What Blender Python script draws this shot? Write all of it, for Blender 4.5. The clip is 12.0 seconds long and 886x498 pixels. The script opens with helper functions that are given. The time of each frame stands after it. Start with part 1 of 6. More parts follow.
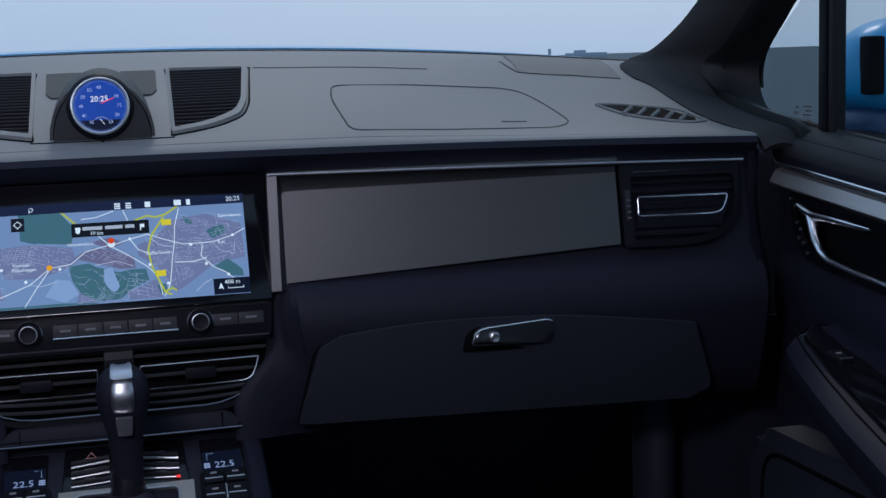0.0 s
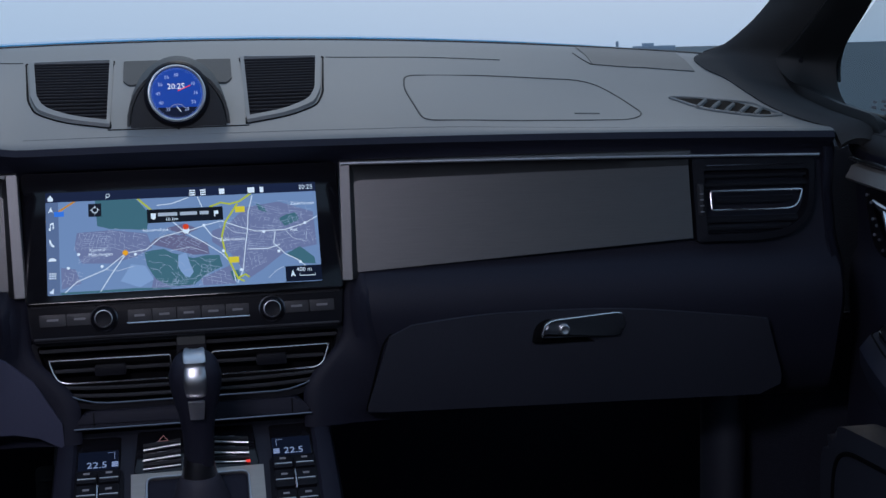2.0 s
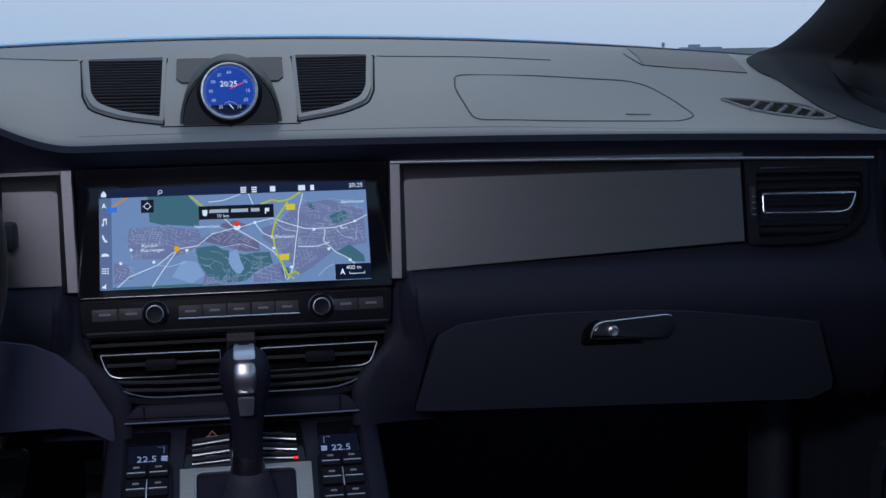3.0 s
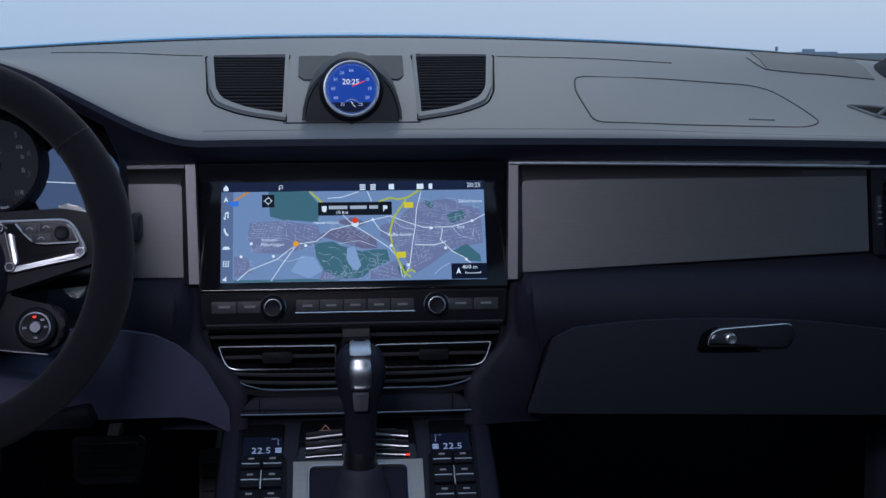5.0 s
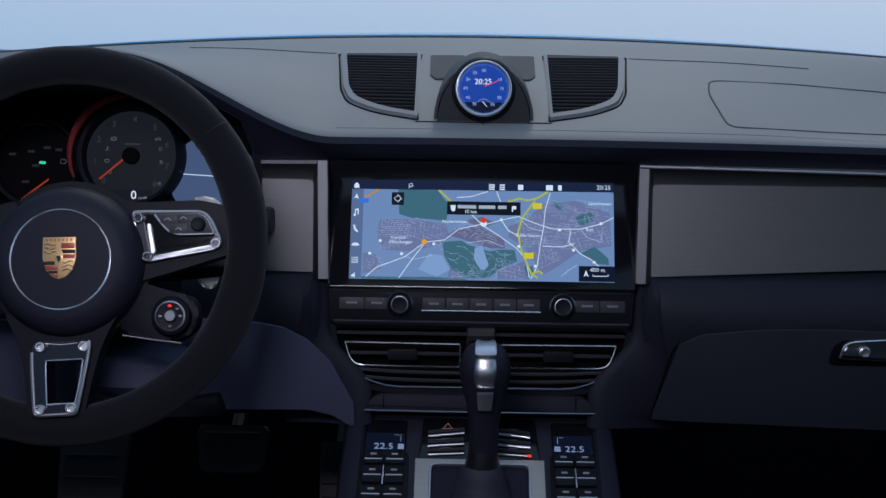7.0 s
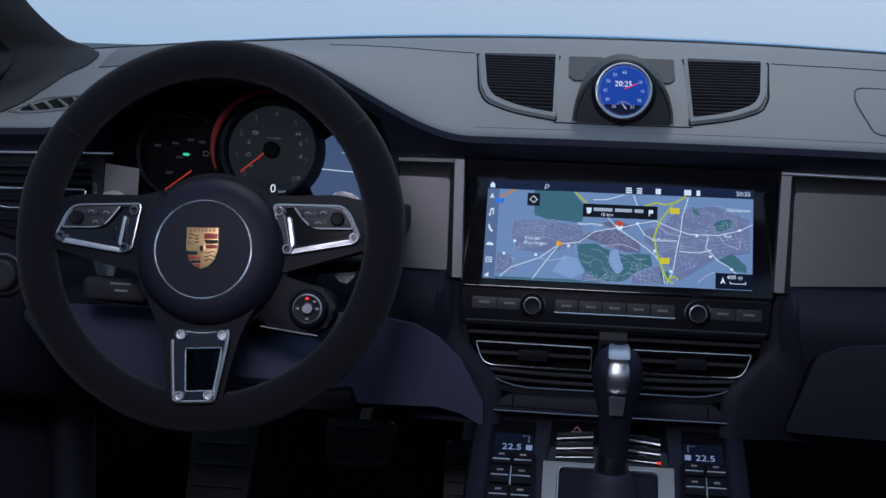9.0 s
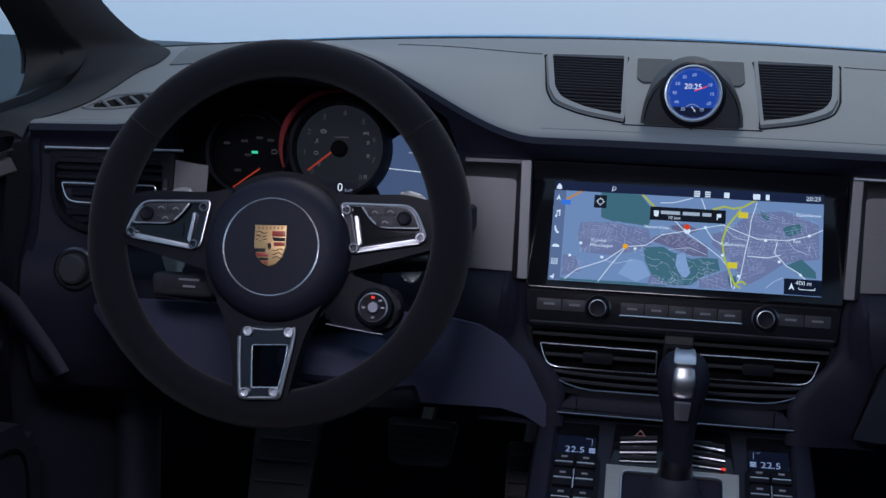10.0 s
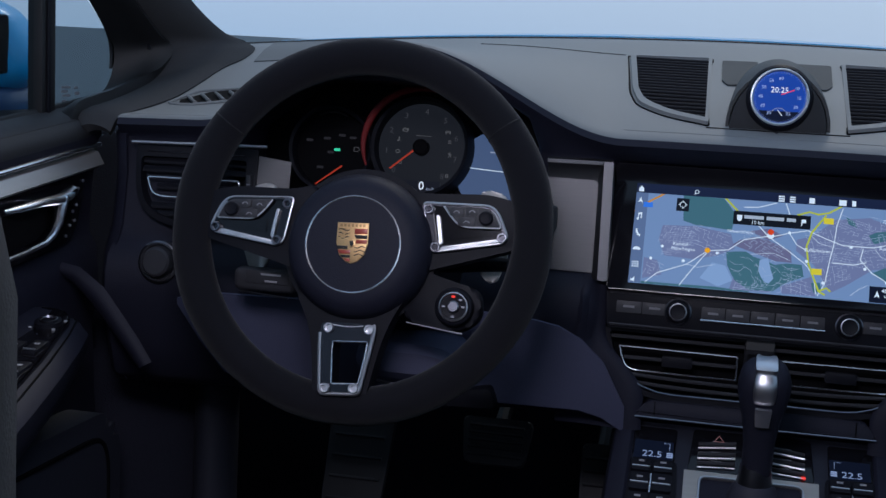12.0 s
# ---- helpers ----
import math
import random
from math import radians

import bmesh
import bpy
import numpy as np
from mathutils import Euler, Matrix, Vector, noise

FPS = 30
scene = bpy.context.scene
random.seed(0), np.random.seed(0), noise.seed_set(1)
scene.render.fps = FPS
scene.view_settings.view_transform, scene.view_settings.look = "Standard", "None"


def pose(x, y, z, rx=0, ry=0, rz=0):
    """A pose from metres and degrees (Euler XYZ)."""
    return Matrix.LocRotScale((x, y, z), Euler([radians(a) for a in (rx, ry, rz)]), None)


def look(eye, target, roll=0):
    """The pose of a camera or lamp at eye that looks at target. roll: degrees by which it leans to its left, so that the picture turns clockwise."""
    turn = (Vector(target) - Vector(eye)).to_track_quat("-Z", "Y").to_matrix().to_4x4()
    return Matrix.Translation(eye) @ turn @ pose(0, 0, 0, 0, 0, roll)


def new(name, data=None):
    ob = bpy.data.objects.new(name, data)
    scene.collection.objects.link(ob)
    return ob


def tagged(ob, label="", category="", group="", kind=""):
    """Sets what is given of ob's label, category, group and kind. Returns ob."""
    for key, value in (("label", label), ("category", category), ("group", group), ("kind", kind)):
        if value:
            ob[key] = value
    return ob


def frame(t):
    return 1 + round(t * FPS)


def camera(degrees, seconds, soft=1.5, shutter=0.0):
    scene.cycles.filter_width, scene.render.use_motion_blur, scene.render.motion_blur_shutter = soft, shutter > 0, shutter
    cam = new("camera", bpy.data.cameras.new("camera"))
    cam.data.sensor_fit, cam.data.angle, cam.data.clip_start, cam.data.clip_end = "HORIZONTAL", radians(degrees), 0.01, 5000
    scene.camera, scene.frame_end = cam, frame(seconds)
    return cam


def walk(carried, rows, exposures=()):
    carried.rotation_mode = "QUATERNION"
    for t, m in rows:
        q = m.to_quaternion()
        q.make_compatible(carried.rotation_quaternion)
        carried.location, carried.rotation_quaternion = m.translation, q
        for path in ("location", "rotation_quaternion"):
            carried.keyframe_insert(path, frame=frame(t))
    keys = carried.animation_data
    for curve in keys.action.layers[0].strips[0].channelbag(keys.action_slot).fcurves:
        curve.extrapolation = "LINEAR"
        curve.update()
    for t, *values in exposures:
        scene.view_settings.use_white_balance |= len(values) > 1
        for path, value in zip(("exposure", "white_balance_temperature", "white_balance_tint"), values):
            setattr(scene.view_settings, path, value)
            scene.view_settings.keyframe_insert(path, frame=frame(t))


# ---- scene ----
cam = camera(36.95, 12.0)
ROWS = [
    (0.0, 0.0213, -0.3306, 1.2500, 81.8359, 2.0206, -13.5666),
    (0.5, 0.0210, -0.3313, 1.2502, 81.7596, 1.9693, -13.1263),
    (1.0, 0.0197, -0.3309, 1.2498, 81.6691, 1.8517, -12.4309),
    (1.5, 0.0178, -0.3310, 1.2493, 81.5833, 1.6983, -11.6712),
    (2.0, 0.0138, -0.3305, 1.2493, 81.5662, 1.5041, -10.7188),
    (2.5, 0.0107, -0.3296, 1.2495, 81.5749, 1.3291, -9.8311),
    (3.0, 0.0072, -0.3295, 1.2492, 81.6003, 1.1127, -8.7928),
    (5.0, -0.0058, -0.3271, 1.2498, 81.6520, 0.2387, -4.1523),
    (5.5, -0.0089, -0.3276, 1.2497, 81.6589, 0.0129, -2.8955),
    (6.0, -0.0124, -0.3273, 1.2500, 81.6515, -0.2604, -1.5529),
    (6.5, -0.0151, -0.3271, 1.2502, 81.6422, -0.4654, -0.3048),
    (7.0, -0.0191, -0.3265, 1.2493, 81.6650, -0.7472, 0.9812),
    (9.0, -0.0358, -0.3265, 1.2473, 81.6166, -1.8006, 6.2681),
    (9.5, -0.0383, -0.3269, 1.2481, 81.5455, -2.0220, 7.6177),
    (10.0, -0.0411, -0.3271, 1.2476, 81.5210, -2.2752, 8.9724),
    (10.5, -0.0445, -0.3276, 1.2469, 81.4952, -2.4602, 10.0652),
    (11.0, -0.0477, -0.3273, 1.2467, 81.4530, -2.6710, 11.0548),
    (11.5, -0.0498, -0.3285, 1.2476, 81.3794, -2.8176, 11.7837),
    (12.0, -0.0503, -0.3289, 1.2493, 81.2731, -2.9298, 12.1663),
]
walk(cam, [(t, pose(x, y, z, rx, ry, rz)) for t, x, y, z, rx, ry, rz in ROWS])

# ---- light: hazy bright sky round the car, weak wide sun ----
world = bpy.data.worlds.new("sky")
scene.world = world
world.use_nodes = True
wn = world.node_tree
wn.nodes.clear()
sky = wn.nodes.new("ShaderNodeTexSky")
sky.sky_type = 'NISHITA'
sky.sun_disc = False
sky.sun_elevation = radians(40)
sky.sun_rotation = radians(20)
sky.air_density = 1.3
sky.dust_density = 2.0
haze = wn.nodes.new("ShaderNodeMix")
haze.data_type = 'RGBA'
haze.inputs[0].default_value = 0.9
haze.inputs[7].default_value = (3.1, 4.5, 6.5, 1)
bg = wn.nodes.new("ShaderNodeBackground")
bg.inputs[1].default_value = 0.121
wo = wn.nodes.new("ShaderNodeOutputWorld")
wn.links.new(sky.outputs[0], haze.inputs[6])
wn.links.new(haze.outputs[2], bg.inputs[0])
wn.links.new(bg.outputs[0], wo.inputs[0])
sun_data = bpy.data.lights.new("sun", 'SUN')
sun_data.energy = 0.6
sun_data.angle = radians(14)
sun_data.color = (1.0, 0.96, 0.9)
sun = new("sun", sun_data)
sun.matrix_basis = look((0.3, 3, 4), (0, 0.4, 1))
scene.view_settings.exposure = 0.0
# the cabin lamp in the headliner
cabin_data = bpy.data.lights.new("cabin_light", 'AREA')
cabin_data.shape, cabin_data.size, cabin_data.size_y = 'RECTANGLE', 0.33, 0.23
cabin_data.energy = 7.0
cabin_data.color = (0.81, 0.805, 1.0)
cabin = new("cabin_light", cabin_data)
cabin.matrix_basis = look((-0.24, 0.05, 1.520), (-0.3, 0.5, 0.9))


# ---- materials ----
def material(name, color, rough=0.5, metal=0.0, grain=0.0, grain_scale=400, bump=0.0, bump_scale=600, stain=0.1,
             stain_scale=9, coat=0.0, spec=0.5, stretch=(1, 1, 1), sheen=0.0):
    m = bpy.data.materials.new(name)
    m.use_nodes = True
    nt = m.node_tree
    b = nt.nodes["Principled BSDF"]
    b.inputs["Roughness"].default_value = rough
    b.inputs["Metallic"].default_value = metal
    b.inputs["Coat Weight"].default_value = coat
    b.inputs["Specular IOR Level"].default_value = spec
    b.inputs["Sheen Weight"].default_value = sheen
    co = nt.nodes.new("ShaderNodeTexCoord")
    mp = nt.nodes.new("ShaderNodeMapping")
    mp.inputs["Scale"].default_value = stretch
    nt.links.new(co.outputs["Object"], mp.inputs[0])
    n1 = nt.nodes.new("ShaderNodeTexNoise")
    n1.inputs["Scale"].default_value = stain_scale
    n1.inputs["Detail"].default_value = 4
    nt.links.new(mp.outputs[0], n1.inputs[0])
    n2 = nt.nodes.new("ShaderNodeTexNoise")
    n2.inputs["Scale"].default_value = grain_scale
    n2.inputs["Detail"].default_value = 3
    nt.links.new(mp.outputs[0], n2.inputs[0])
    ad = nt.nodes.new("ShaderNodeMath")
    ad.operation = 'MULTIPLY_ADD'
    ad.inputs[1].default_value = stain
    ad.inputs[2].default_value = 1 - stain / 2
    nt.links.new(n1.outputs[0], ad.inputs[0])
    a2 = nt.nodes.new("ShaderNodeMath")
    a2.operation = 'MULTIPLY_ADD'
    a2.inputs[1].default_value = grain
    a2.inputs[2].default_value = 1 - grain / 2
    nt.links.new(n2.outputs[0], a2.inputs[0])
    mu = nt.nodes.new("ShaderNodeMath")
    mu.operation = 'MULTIPLY'
    nt.links.new(ad.outputs[0], mu.inputs[0])
    nt.links.new(a2.outputs[0], mu.inputs[1])
    vm = nt.nodes.new("ShaderNodeVectorMath")
    vm.operation = 'SCALE'
    vm.inputs[0].default_value = color
    nt.links.new(mu.outputs[0], vm.inputs["Scale"])
    nt.links.new(vm.outputs[0], b.inputs["Base Color"])
    rr = nt.nodes.new("ShaderNodeMath")
    rr.operation = 'MULTIPLY_ADD'
    rr.inputs[1].default_value = 0.16 * rough
    rr.inputs[2].default_value = rough * 0.92
    nt.links.new(n1.outputs[0], rr.inputs[0])
    nt.links.new(rr.outputs[0], b.inputs["Roughness"])
    if bump:
        vo = nt.nodes.new("ShaderNodeTexVoronoi")
        vo.inputs["Scale"].default_value = bump_scale
        nt.links.new(mp.outputs[0], vo.inputs[0])
        bp = nt.nodes.new("ShaderNodeBump")
        bp.inputs["Strength"].default_value = bump
        bp.inputs["Distance"].default_value = 0.0004
        nt.links.new(vo.outputs["Distance"], bp.inputs["Height"])
        nt.links.new(bp.outputs[0], b.inputs["Normal"])
    return m


def glow(name, color, strength):
    m = bpy.data.materials.new(name)
    m.use_nodes = True
    b = m.node_tree.nodes["Principled BSDF"]
    b.inputs["Base Color"].default_value = (0.002, 0.002, 0.002, 1)
    b.inputs["Roughness"].default_value = 0.35
    b.inputs["Specular IOR Level"].default_value = 0.05
    b.inputs["Emission Color"].default_value = (*color, 1)
    b.inputs["Emission Strength"].default_value = strength
    return m


def glazing(name, tint):
    m = bpy.data.materials.new(name)
    m.use_nodes = True
    nt = m.node_tree
    nt.nodes.clear()
    out = nt.nodes.new("ShaderNodeOutputMaterial")
    mix = nt.nodes.new("ShaderNodeMixShader")
    lw = nt.nodes.new("ShaderNodeLayerWeight")
    lw.inputs[0].default_value = 0.5
    pw = nt.nodes.new("ShaderNodeMath")
    pw.operation = 'POWER'
    pw.inputs[1].default_value = 5
    nt.links.new(lw.outputs["Facing"], pw.inputs[0])
    fr = nt.nodes.new("ShaderNodeMath")
    fr.operation = 'MULTIPLY_ADD'
    fr.inputs[1].default_value = 0.12
    fr.inputs[2].default_value = 0.01
    nt.links.new(pw.outputs[0], fr.inputs[0])
    tr = nt.nodes.new("ShaderNodeBsdfTransparent")
    tr.inputs[0].default_value = (*tint, 1)
    gl = nt.nodes.new("ShaderNodeBsdfGlossy")
    gl.inputs["Roughness"].default_value = 0.02
    nt.links.new(fr.outputs[0], mix.inputs[0])
    nt.links.new(tr.outputs[0], mix.inputs[1])
    nt.links.new(gl.outputs[0], mix.inputs[2])
    nt.links.new(mix.outputs[0], out.inputs[0])
    return m


GREY = material("grey_leather", (0.20, 0.205, 0.205), 0.62, bump=0.25, bump_scale=900, grain=0.12, grain_scale=700, stain=0.12)
GREY_D = material("grey_plastic", (0.12, 0.124, 0.125), 0.6, bump=0.2, bump_scale=1200, grain=0.1)
BLACK = material("black_leather", (0.0138, 0.0144, 0.0262), 0.6, spec=0.25, bump=0.3, bump_scale=800, grain=0.2, stain=0.25)
PLASTIC = material("black_plastic", (0.0090, 0.0092, 0.0135), 0.5, spec=0.15, bump=0.12, bump_scale=1300, grain=0.2, stain=0.2)
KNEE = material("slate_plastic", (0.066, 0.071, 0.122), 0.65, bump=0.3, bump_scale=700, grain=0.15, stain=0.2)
# darker copy of slate_plastic: the dimmer light low in the cabin is in its colour
GLOVE = material("shaded_slate_plastic", (0.019, 0.0212, 0.034), 0.65, bump=0.3, bump_scale=700, grain=0.15, stain=0.2)
INSET = material("charcoal_plastic", (0.065, 0.067, 0.068), 0.7, spec=0.25, bump=0.2, bump_scale=1200, grain=0.1)
SILL = material("dark_grey_sill", (0.040, 0.041, 0.044), 0.65, spec=0.25, bump=0.25, bump_scale=900, grain=0.15, stain=0.2)
SLAT = material("matt_black_slat", (0.022, 0.022, 0.026), 0.8, spec=0.15)
PIANO = material("gloss_black", (0.008, 0.008, 0.011), 0.12, spec=0.35, stain=0.1)
SUEDE = material("black_suede", (0.0108, 0.0106, 0.0135), 0.95, bump=0.5, bump_scale=1500, grain=0.5, grain_scale=900, stain=0.35, stain_scale=25, spec=0.1, sheen=0.12)
ALU = material("brushed_aluminium", (0.116, 0.113, 0.116), 0.45, metal=0.8, grain=0.25, grain_scale=260, stain=0.1, stretch=(0.06, 1, 6))
GATE = material("gate_aluminium", (0.50, 0.475, 0.44), 0.45, metal=0.6, grain=0.2, grain_scale=260, stain=0.1, stretch=(0.06, 1, 1))
ALU_D = material("door_aluminium", (0.52, 0.50, 0.48), 0.42, metal=0.7, grain=0.2, grain_scale=200, stain=0.1, stretch=(1, 0.05, 1))
ALU_E = material("satin_aluminium_edge", (0.13, 0.13, 0.135), 0.42, metal=0.9, stain=0.1)
CHROME = material("chrome", (0.85, 0.85, 0.88), 0.26, metal=1.0, stain=0.06)
CHROME_S = material("satin_chrome", (0.66, 0.66, 0.69), 0.38, metal=1.0, stain=0.1)
INLAY = material("smoked_metal", (0.050, 0.050, 0.058), 0.25, metal=1.0, stain=0.2)
PEDAL = material("worn_rubber", (0.03, 0.03, 0.034), 0.7, stain=0.3)
DARKCH = material("dark_chrome", (0.22, 0.22, 0.25), 0.3, metal=1.0, stain=0.1)
RUBBER = material("black_rubber", (0.008, 0.008, 0.009), 0.6, stain=0.2)
# near-black: paints the shade inside openings, and serves plain black parts too
VOID = material("recess_shade_and_black", (0.003, 0.003, 0.004), 0.8, spec=0.1)
CARPET = material("black_carpet", (0.020, 0.021, 0.031), 0.95, bump=0.8, bump_scale=500, grain=0.6, grain_scale=600, spec=0.05)
PILLAR = material("grey_fabric", (0.056, 0.056, 0.058), 0.9, bump=0.5, bump_scale=1100, grain=0.4, grain_scale=800, spec=0.1)
BUTTON = material("button_black", (0.040, 0.040, 0.046), 0.45, spec=0.3, stain=0.15)
MARK = material("pale_print", (0.32, 0.32, 0.34), 0.6)
MARK_D = material("dim_print", (0.19, 0.19, 0.205), 0.6)
BLUEPAINT = material("blue_car_paint", (0.003, 0.36, 0.70), 0.4, coat=0.4, stain=0.05)
GOLD = material("gold_enamel", (0.75, 0.47, 0.22), 0.4, metal=0.7, grain=0.3, grain_scale=500)
BRONZE = material("bronze_enamel", (0.42, 0.25, 0.11), 0.45, metal=0.6)
RED = material("red_enamel", (0.42, 0.06, 0.035), 0.35)
# red of the light reflected on the tachometer housing, put into colour
RED_REFLECTION = material("red_reflection_arc", (0.20, 0.010, 0.010), 0.45)
ASPHALT = material("pale_asphalt", (0.10, 0.125, 0.14), 0.9, grain=0.3, grain_scale=30, stain=0.3, stain_scale=0.08, spec=0.1)
HEADLINER = material("grey_headliner", (0.3, 0.3, 0.3), 0.95, grain=0.2)
WINDSCREEN = glazing("windscreen_glass", (0.97, 0.985, 1.0))
SIDEGLASS = glazing("side_glass", (0.78, 0.82, 0.84))


# ---- building helpers ----
def thing(name, loc, label, category, group="", kind="", m=None):
    ob = new(name)
    ob.empty_display_size = 0.02
    ob.matrix_basis = m if m else Matrix.Translation(loc)
    ob["base"] = [0.0, 0.0, 0.0] if m else list(loc)
    return tagged(ob, label, category, group, kind)


def part(name, bm, mat, parent=None, label="", angle=35):
    """One mesh object; its vertices are in world metres, or in the thing's own frame where that has one."""
    me = bpy.data.meshes.new(name)
    bmesh.ops.recalc_face_normals(bm, faces=bm.faces)
    bm.to_mesh(me)
    bm.free()
    me.materials.append(mat)
    me.polygons.foreach_set("use_smooth", [True] * len(me.polygons))
    me.set_sharp_from_angle(angle=radians(angle))
    ob = new(name, me)
    if parent is not None:
        ob.parent = parent
        if parent.type == 'EMPTY':
            ob.location = -Vector(parent["base"])
    if label:
        ob["label"] = label
    return ob


def rbox(c, s, bev=0.002, seg=2, m=None):
    bm = bmesh.new()
    bmesh.ops.create_cube(bm, size=1)
    bmesh.ops.scale(bm, vec=s, verts=bm.verts)
    if bev > 0:
        bmesh.ops.bevel(bm, geom=bm.edges[:], offset=min(bev, min(s) * 0.45), segments=seg, profile=0.5, affect='EDGES')
    bmesh.ops.translate(bm, vec=c, verts=bm.verts)
    if m:
        bm.transform(m)
    return bm


def plate(outline, n0, n1, bev=0.001, m=None, seg=2):
    """A polygon (u, v) made solid from n0 to n1, its n1 rim rounded; m carries (u, v, n) to the world."""
    bm = bmesh.new()
    lo = [bm.verts.new((u, v, n0)) for u, v in outline]
    hi = [bm.verts.new((u, v, n1)) for u, v in outline]
    bm.faces.new(lo[::-1])
    top = bm.faces.new(hi)
    k = len(outline)
    for i in range(k):
        bm.faces.new((lo[i], lo[(i + 1) % k], hi[(i + 1) % k], hi[i]))
    if bev > 0:
        bmesh.ops.bevel(bm, geom=list(top.edges), offset=bev, segments=seg, profile=0.5, affect='EDGES')
    if m:
        bm.transform(m)
    return bm


def ring_plate(outer, inner, n0, n1, m=None):
    """A frame between two outlines of equal count."""
    bm = bmesh.new()
    k = len(outer)
    rows = [[bm.verts.new((*p, n)) for p in ol] for ol, n in ((outer, n0), (outer, n1), (inner, n1), (inner, n0))]
    for a, b in ((0, 1), (1, 2), (2, 3), (3, 0)):
        for i in range(k):
            j = (i + 1) % k
            bm.faces.new((rows[a][i], rows[a][j], rows[b][j], rows[b][i]))
    if m:
        bm.transform(m)
    return bm


def rounded(w, h, r, cu=0, cv=0, k=5):
    out = []
    for sx, sy, a0 in ((1, 1, 0), (-1, 1, 90), (-1, -1, 180), (1, -1, 270)):
        for i in range(k + 1):
            a = radians(a0 + 90 * i / k)
            out.append((cu + sx * (w / 2 - r) + r * math.cos(a), cv + sy * (h / 2 - r) + r * math.sin(a)))
    return out


def fillet(pts, r, k=4):
    """Rounds the corners of an outline; r is one radius or one for each corner."""
    out = []
    n = len(pts)
    for i in range(n):
        p0, p1, p2 = Vector(pts[i - 1]), Vector(pts[i]), Vector(pts[(i + 1) % n])
        rr = r[i] if isinstance(r, (list, tuple)) else r
        if rr <= 0:
            out.append(tuple(p1))
            continue
        a, b = (p0 - p1), (p2 - p1)
        ra, rb = min(rr, a.length * 0.48), min(rr, b.length * 0.48)
        qa, qb = p1 + a.normalized() * ra, p1 + b.normalized() * rb
        for j in range(k + 1):
            s = j / k
            out.append(tuple((1 - s) ** 2 * qa + 2 * s * (1 - s) * p1 + s * s * qb))
    return out


def sweep(path, r, closed=False, seg=8, flat=1.0, m=None):
    """A round bar along a path of points; r is one radius or one for each point."""
    bm = bmesh.new()
    P = [Vector(q) for q in path]
    n = len(P)
    rings, up = [], None
    for i, q in enumerate(P):
        d = (P[(i + 1) % n] - P[i - 1]) if closed else (P[min(i + 1, n - 1)] - P[max(i - 1, 0)])
        d.normalize()
        if up is None:
            up = d.orthogonal().normalized()
        up = (up - d * up.dot(d)).normalized()
        sd = d.cross(up)
        rr = r[i] if isinstance(r, (list, tuple)) else r
        rings.append([bm.verts.new(q + (up * math.cos(a) * flat + sd * math.sin(a)) * rr) for a in (2 * math.pi * j / seg for j in range(seg))])
    for i in range(n if closed else n - 1):
        A, B = rings[i], rings[(i + 1) % n]
        for j in range(seg):
            bm.faces.new((A[j], A[(j + 1) % seg], B[(j + 1) % seg], B[j]))
    if not closed:
        bm.faces.new(rings[0][::-1])
        bm.faces.new(rings[-1])
    if m:
        bm.transform(m)
    return bm


def loft(rows, thick=0.0, closed=False):
    """A sheet through rows of points; thick makes it solid, away from the sheet's front."""
    bm = bmesh.new()
    V = [[bm.verts.new(q) for q in row] for row in rows]
    k = len(rows[0])
    for i in range(len(rows) - 1):
        for j in range(k if closed else k - 1):
            bm.faces.new((V[i][j], V[i][(j + 1) % k], V[i + 1][(j + 1) % k], V[i + 1][j]))
    if closed:
        bm.faces.new(V[0][::-1])
        bm.faces.new(V[-1])
    if thick:
        bmesh.ops.recalc_face_normals(bm, faces=bm.faces)
        bmesh.ops.solidify(bm, geom=bm.faces[:], thickness=thick)
    return bm


def lathe(profile, seg=40, m=None, ring=False):
    """Turns (radius, n) pairs round the n axis."""
    bm = bmesh.new()
    rings = []
    for r, h in profile:
        rings.append([bm.verts.new((r * math.cos(a), r * math.sin(a), h)) for a in (2 * math.pi * j / seg for j in range(seg))])
    for A, B in zip(rings, rings[1:]):
        for j in range(seg):
            bm.faces.new((A[j], A[(j + 1) % seg], B[(j + 1) % seg], B[j]))
    if ring:
        for j in range(seg):
            bm.faces.new((rings[-1][j], rings[-1][(j + 1) % seg], rings[0][(j + 1) % seg], rings[0][j]))
    else:
        bm.faces.new(rings[0][::-1])
        bm.faces.new(rings[-1])
    if m:
        bm.transform(m)
    return bm


def strip(pts, w, n, m=None, closed=False):
    """A flat line of width w through (u, v) points at height n, for drawn lines on a flat face."""
    bm = bmesh.new()
    P = [Vector(q) for q in pts]
    L, k = [], len(P)
    for i, q in enumerate(P):
        d = (P[(i + 1) % k] - P[i - 1]) if closed else (P[min(i + 1, k - 1)] - P[max(i - 1, 0)])
        d = d.normalized() if d.length else Vector((1, 0))
        o = Vector((-d.y, d.x)) * w / 2
        L.append((bm.verts.new((q.x + o.x, q.y + o.y, n)), bm.verts.new((q.x - o.x, q.y - o.y, n))))
    for i in range(k if closed else k - 1):
        a, b = L[i], L[(i + 1) % k]
        bm.faces.new((a[0], a[1], b[1], b[0]))
    if m:
        bm.transform(m)
    return bm


def merge(*bms):
    out = bmesh.new()
    for b in bms:
        me = bpy.data.meshes.new("tmp")
        b.to_mesh(me)
        b.free()
        out.from_mesh(me)
        bpy.data.meshes.remove(me)
    return out


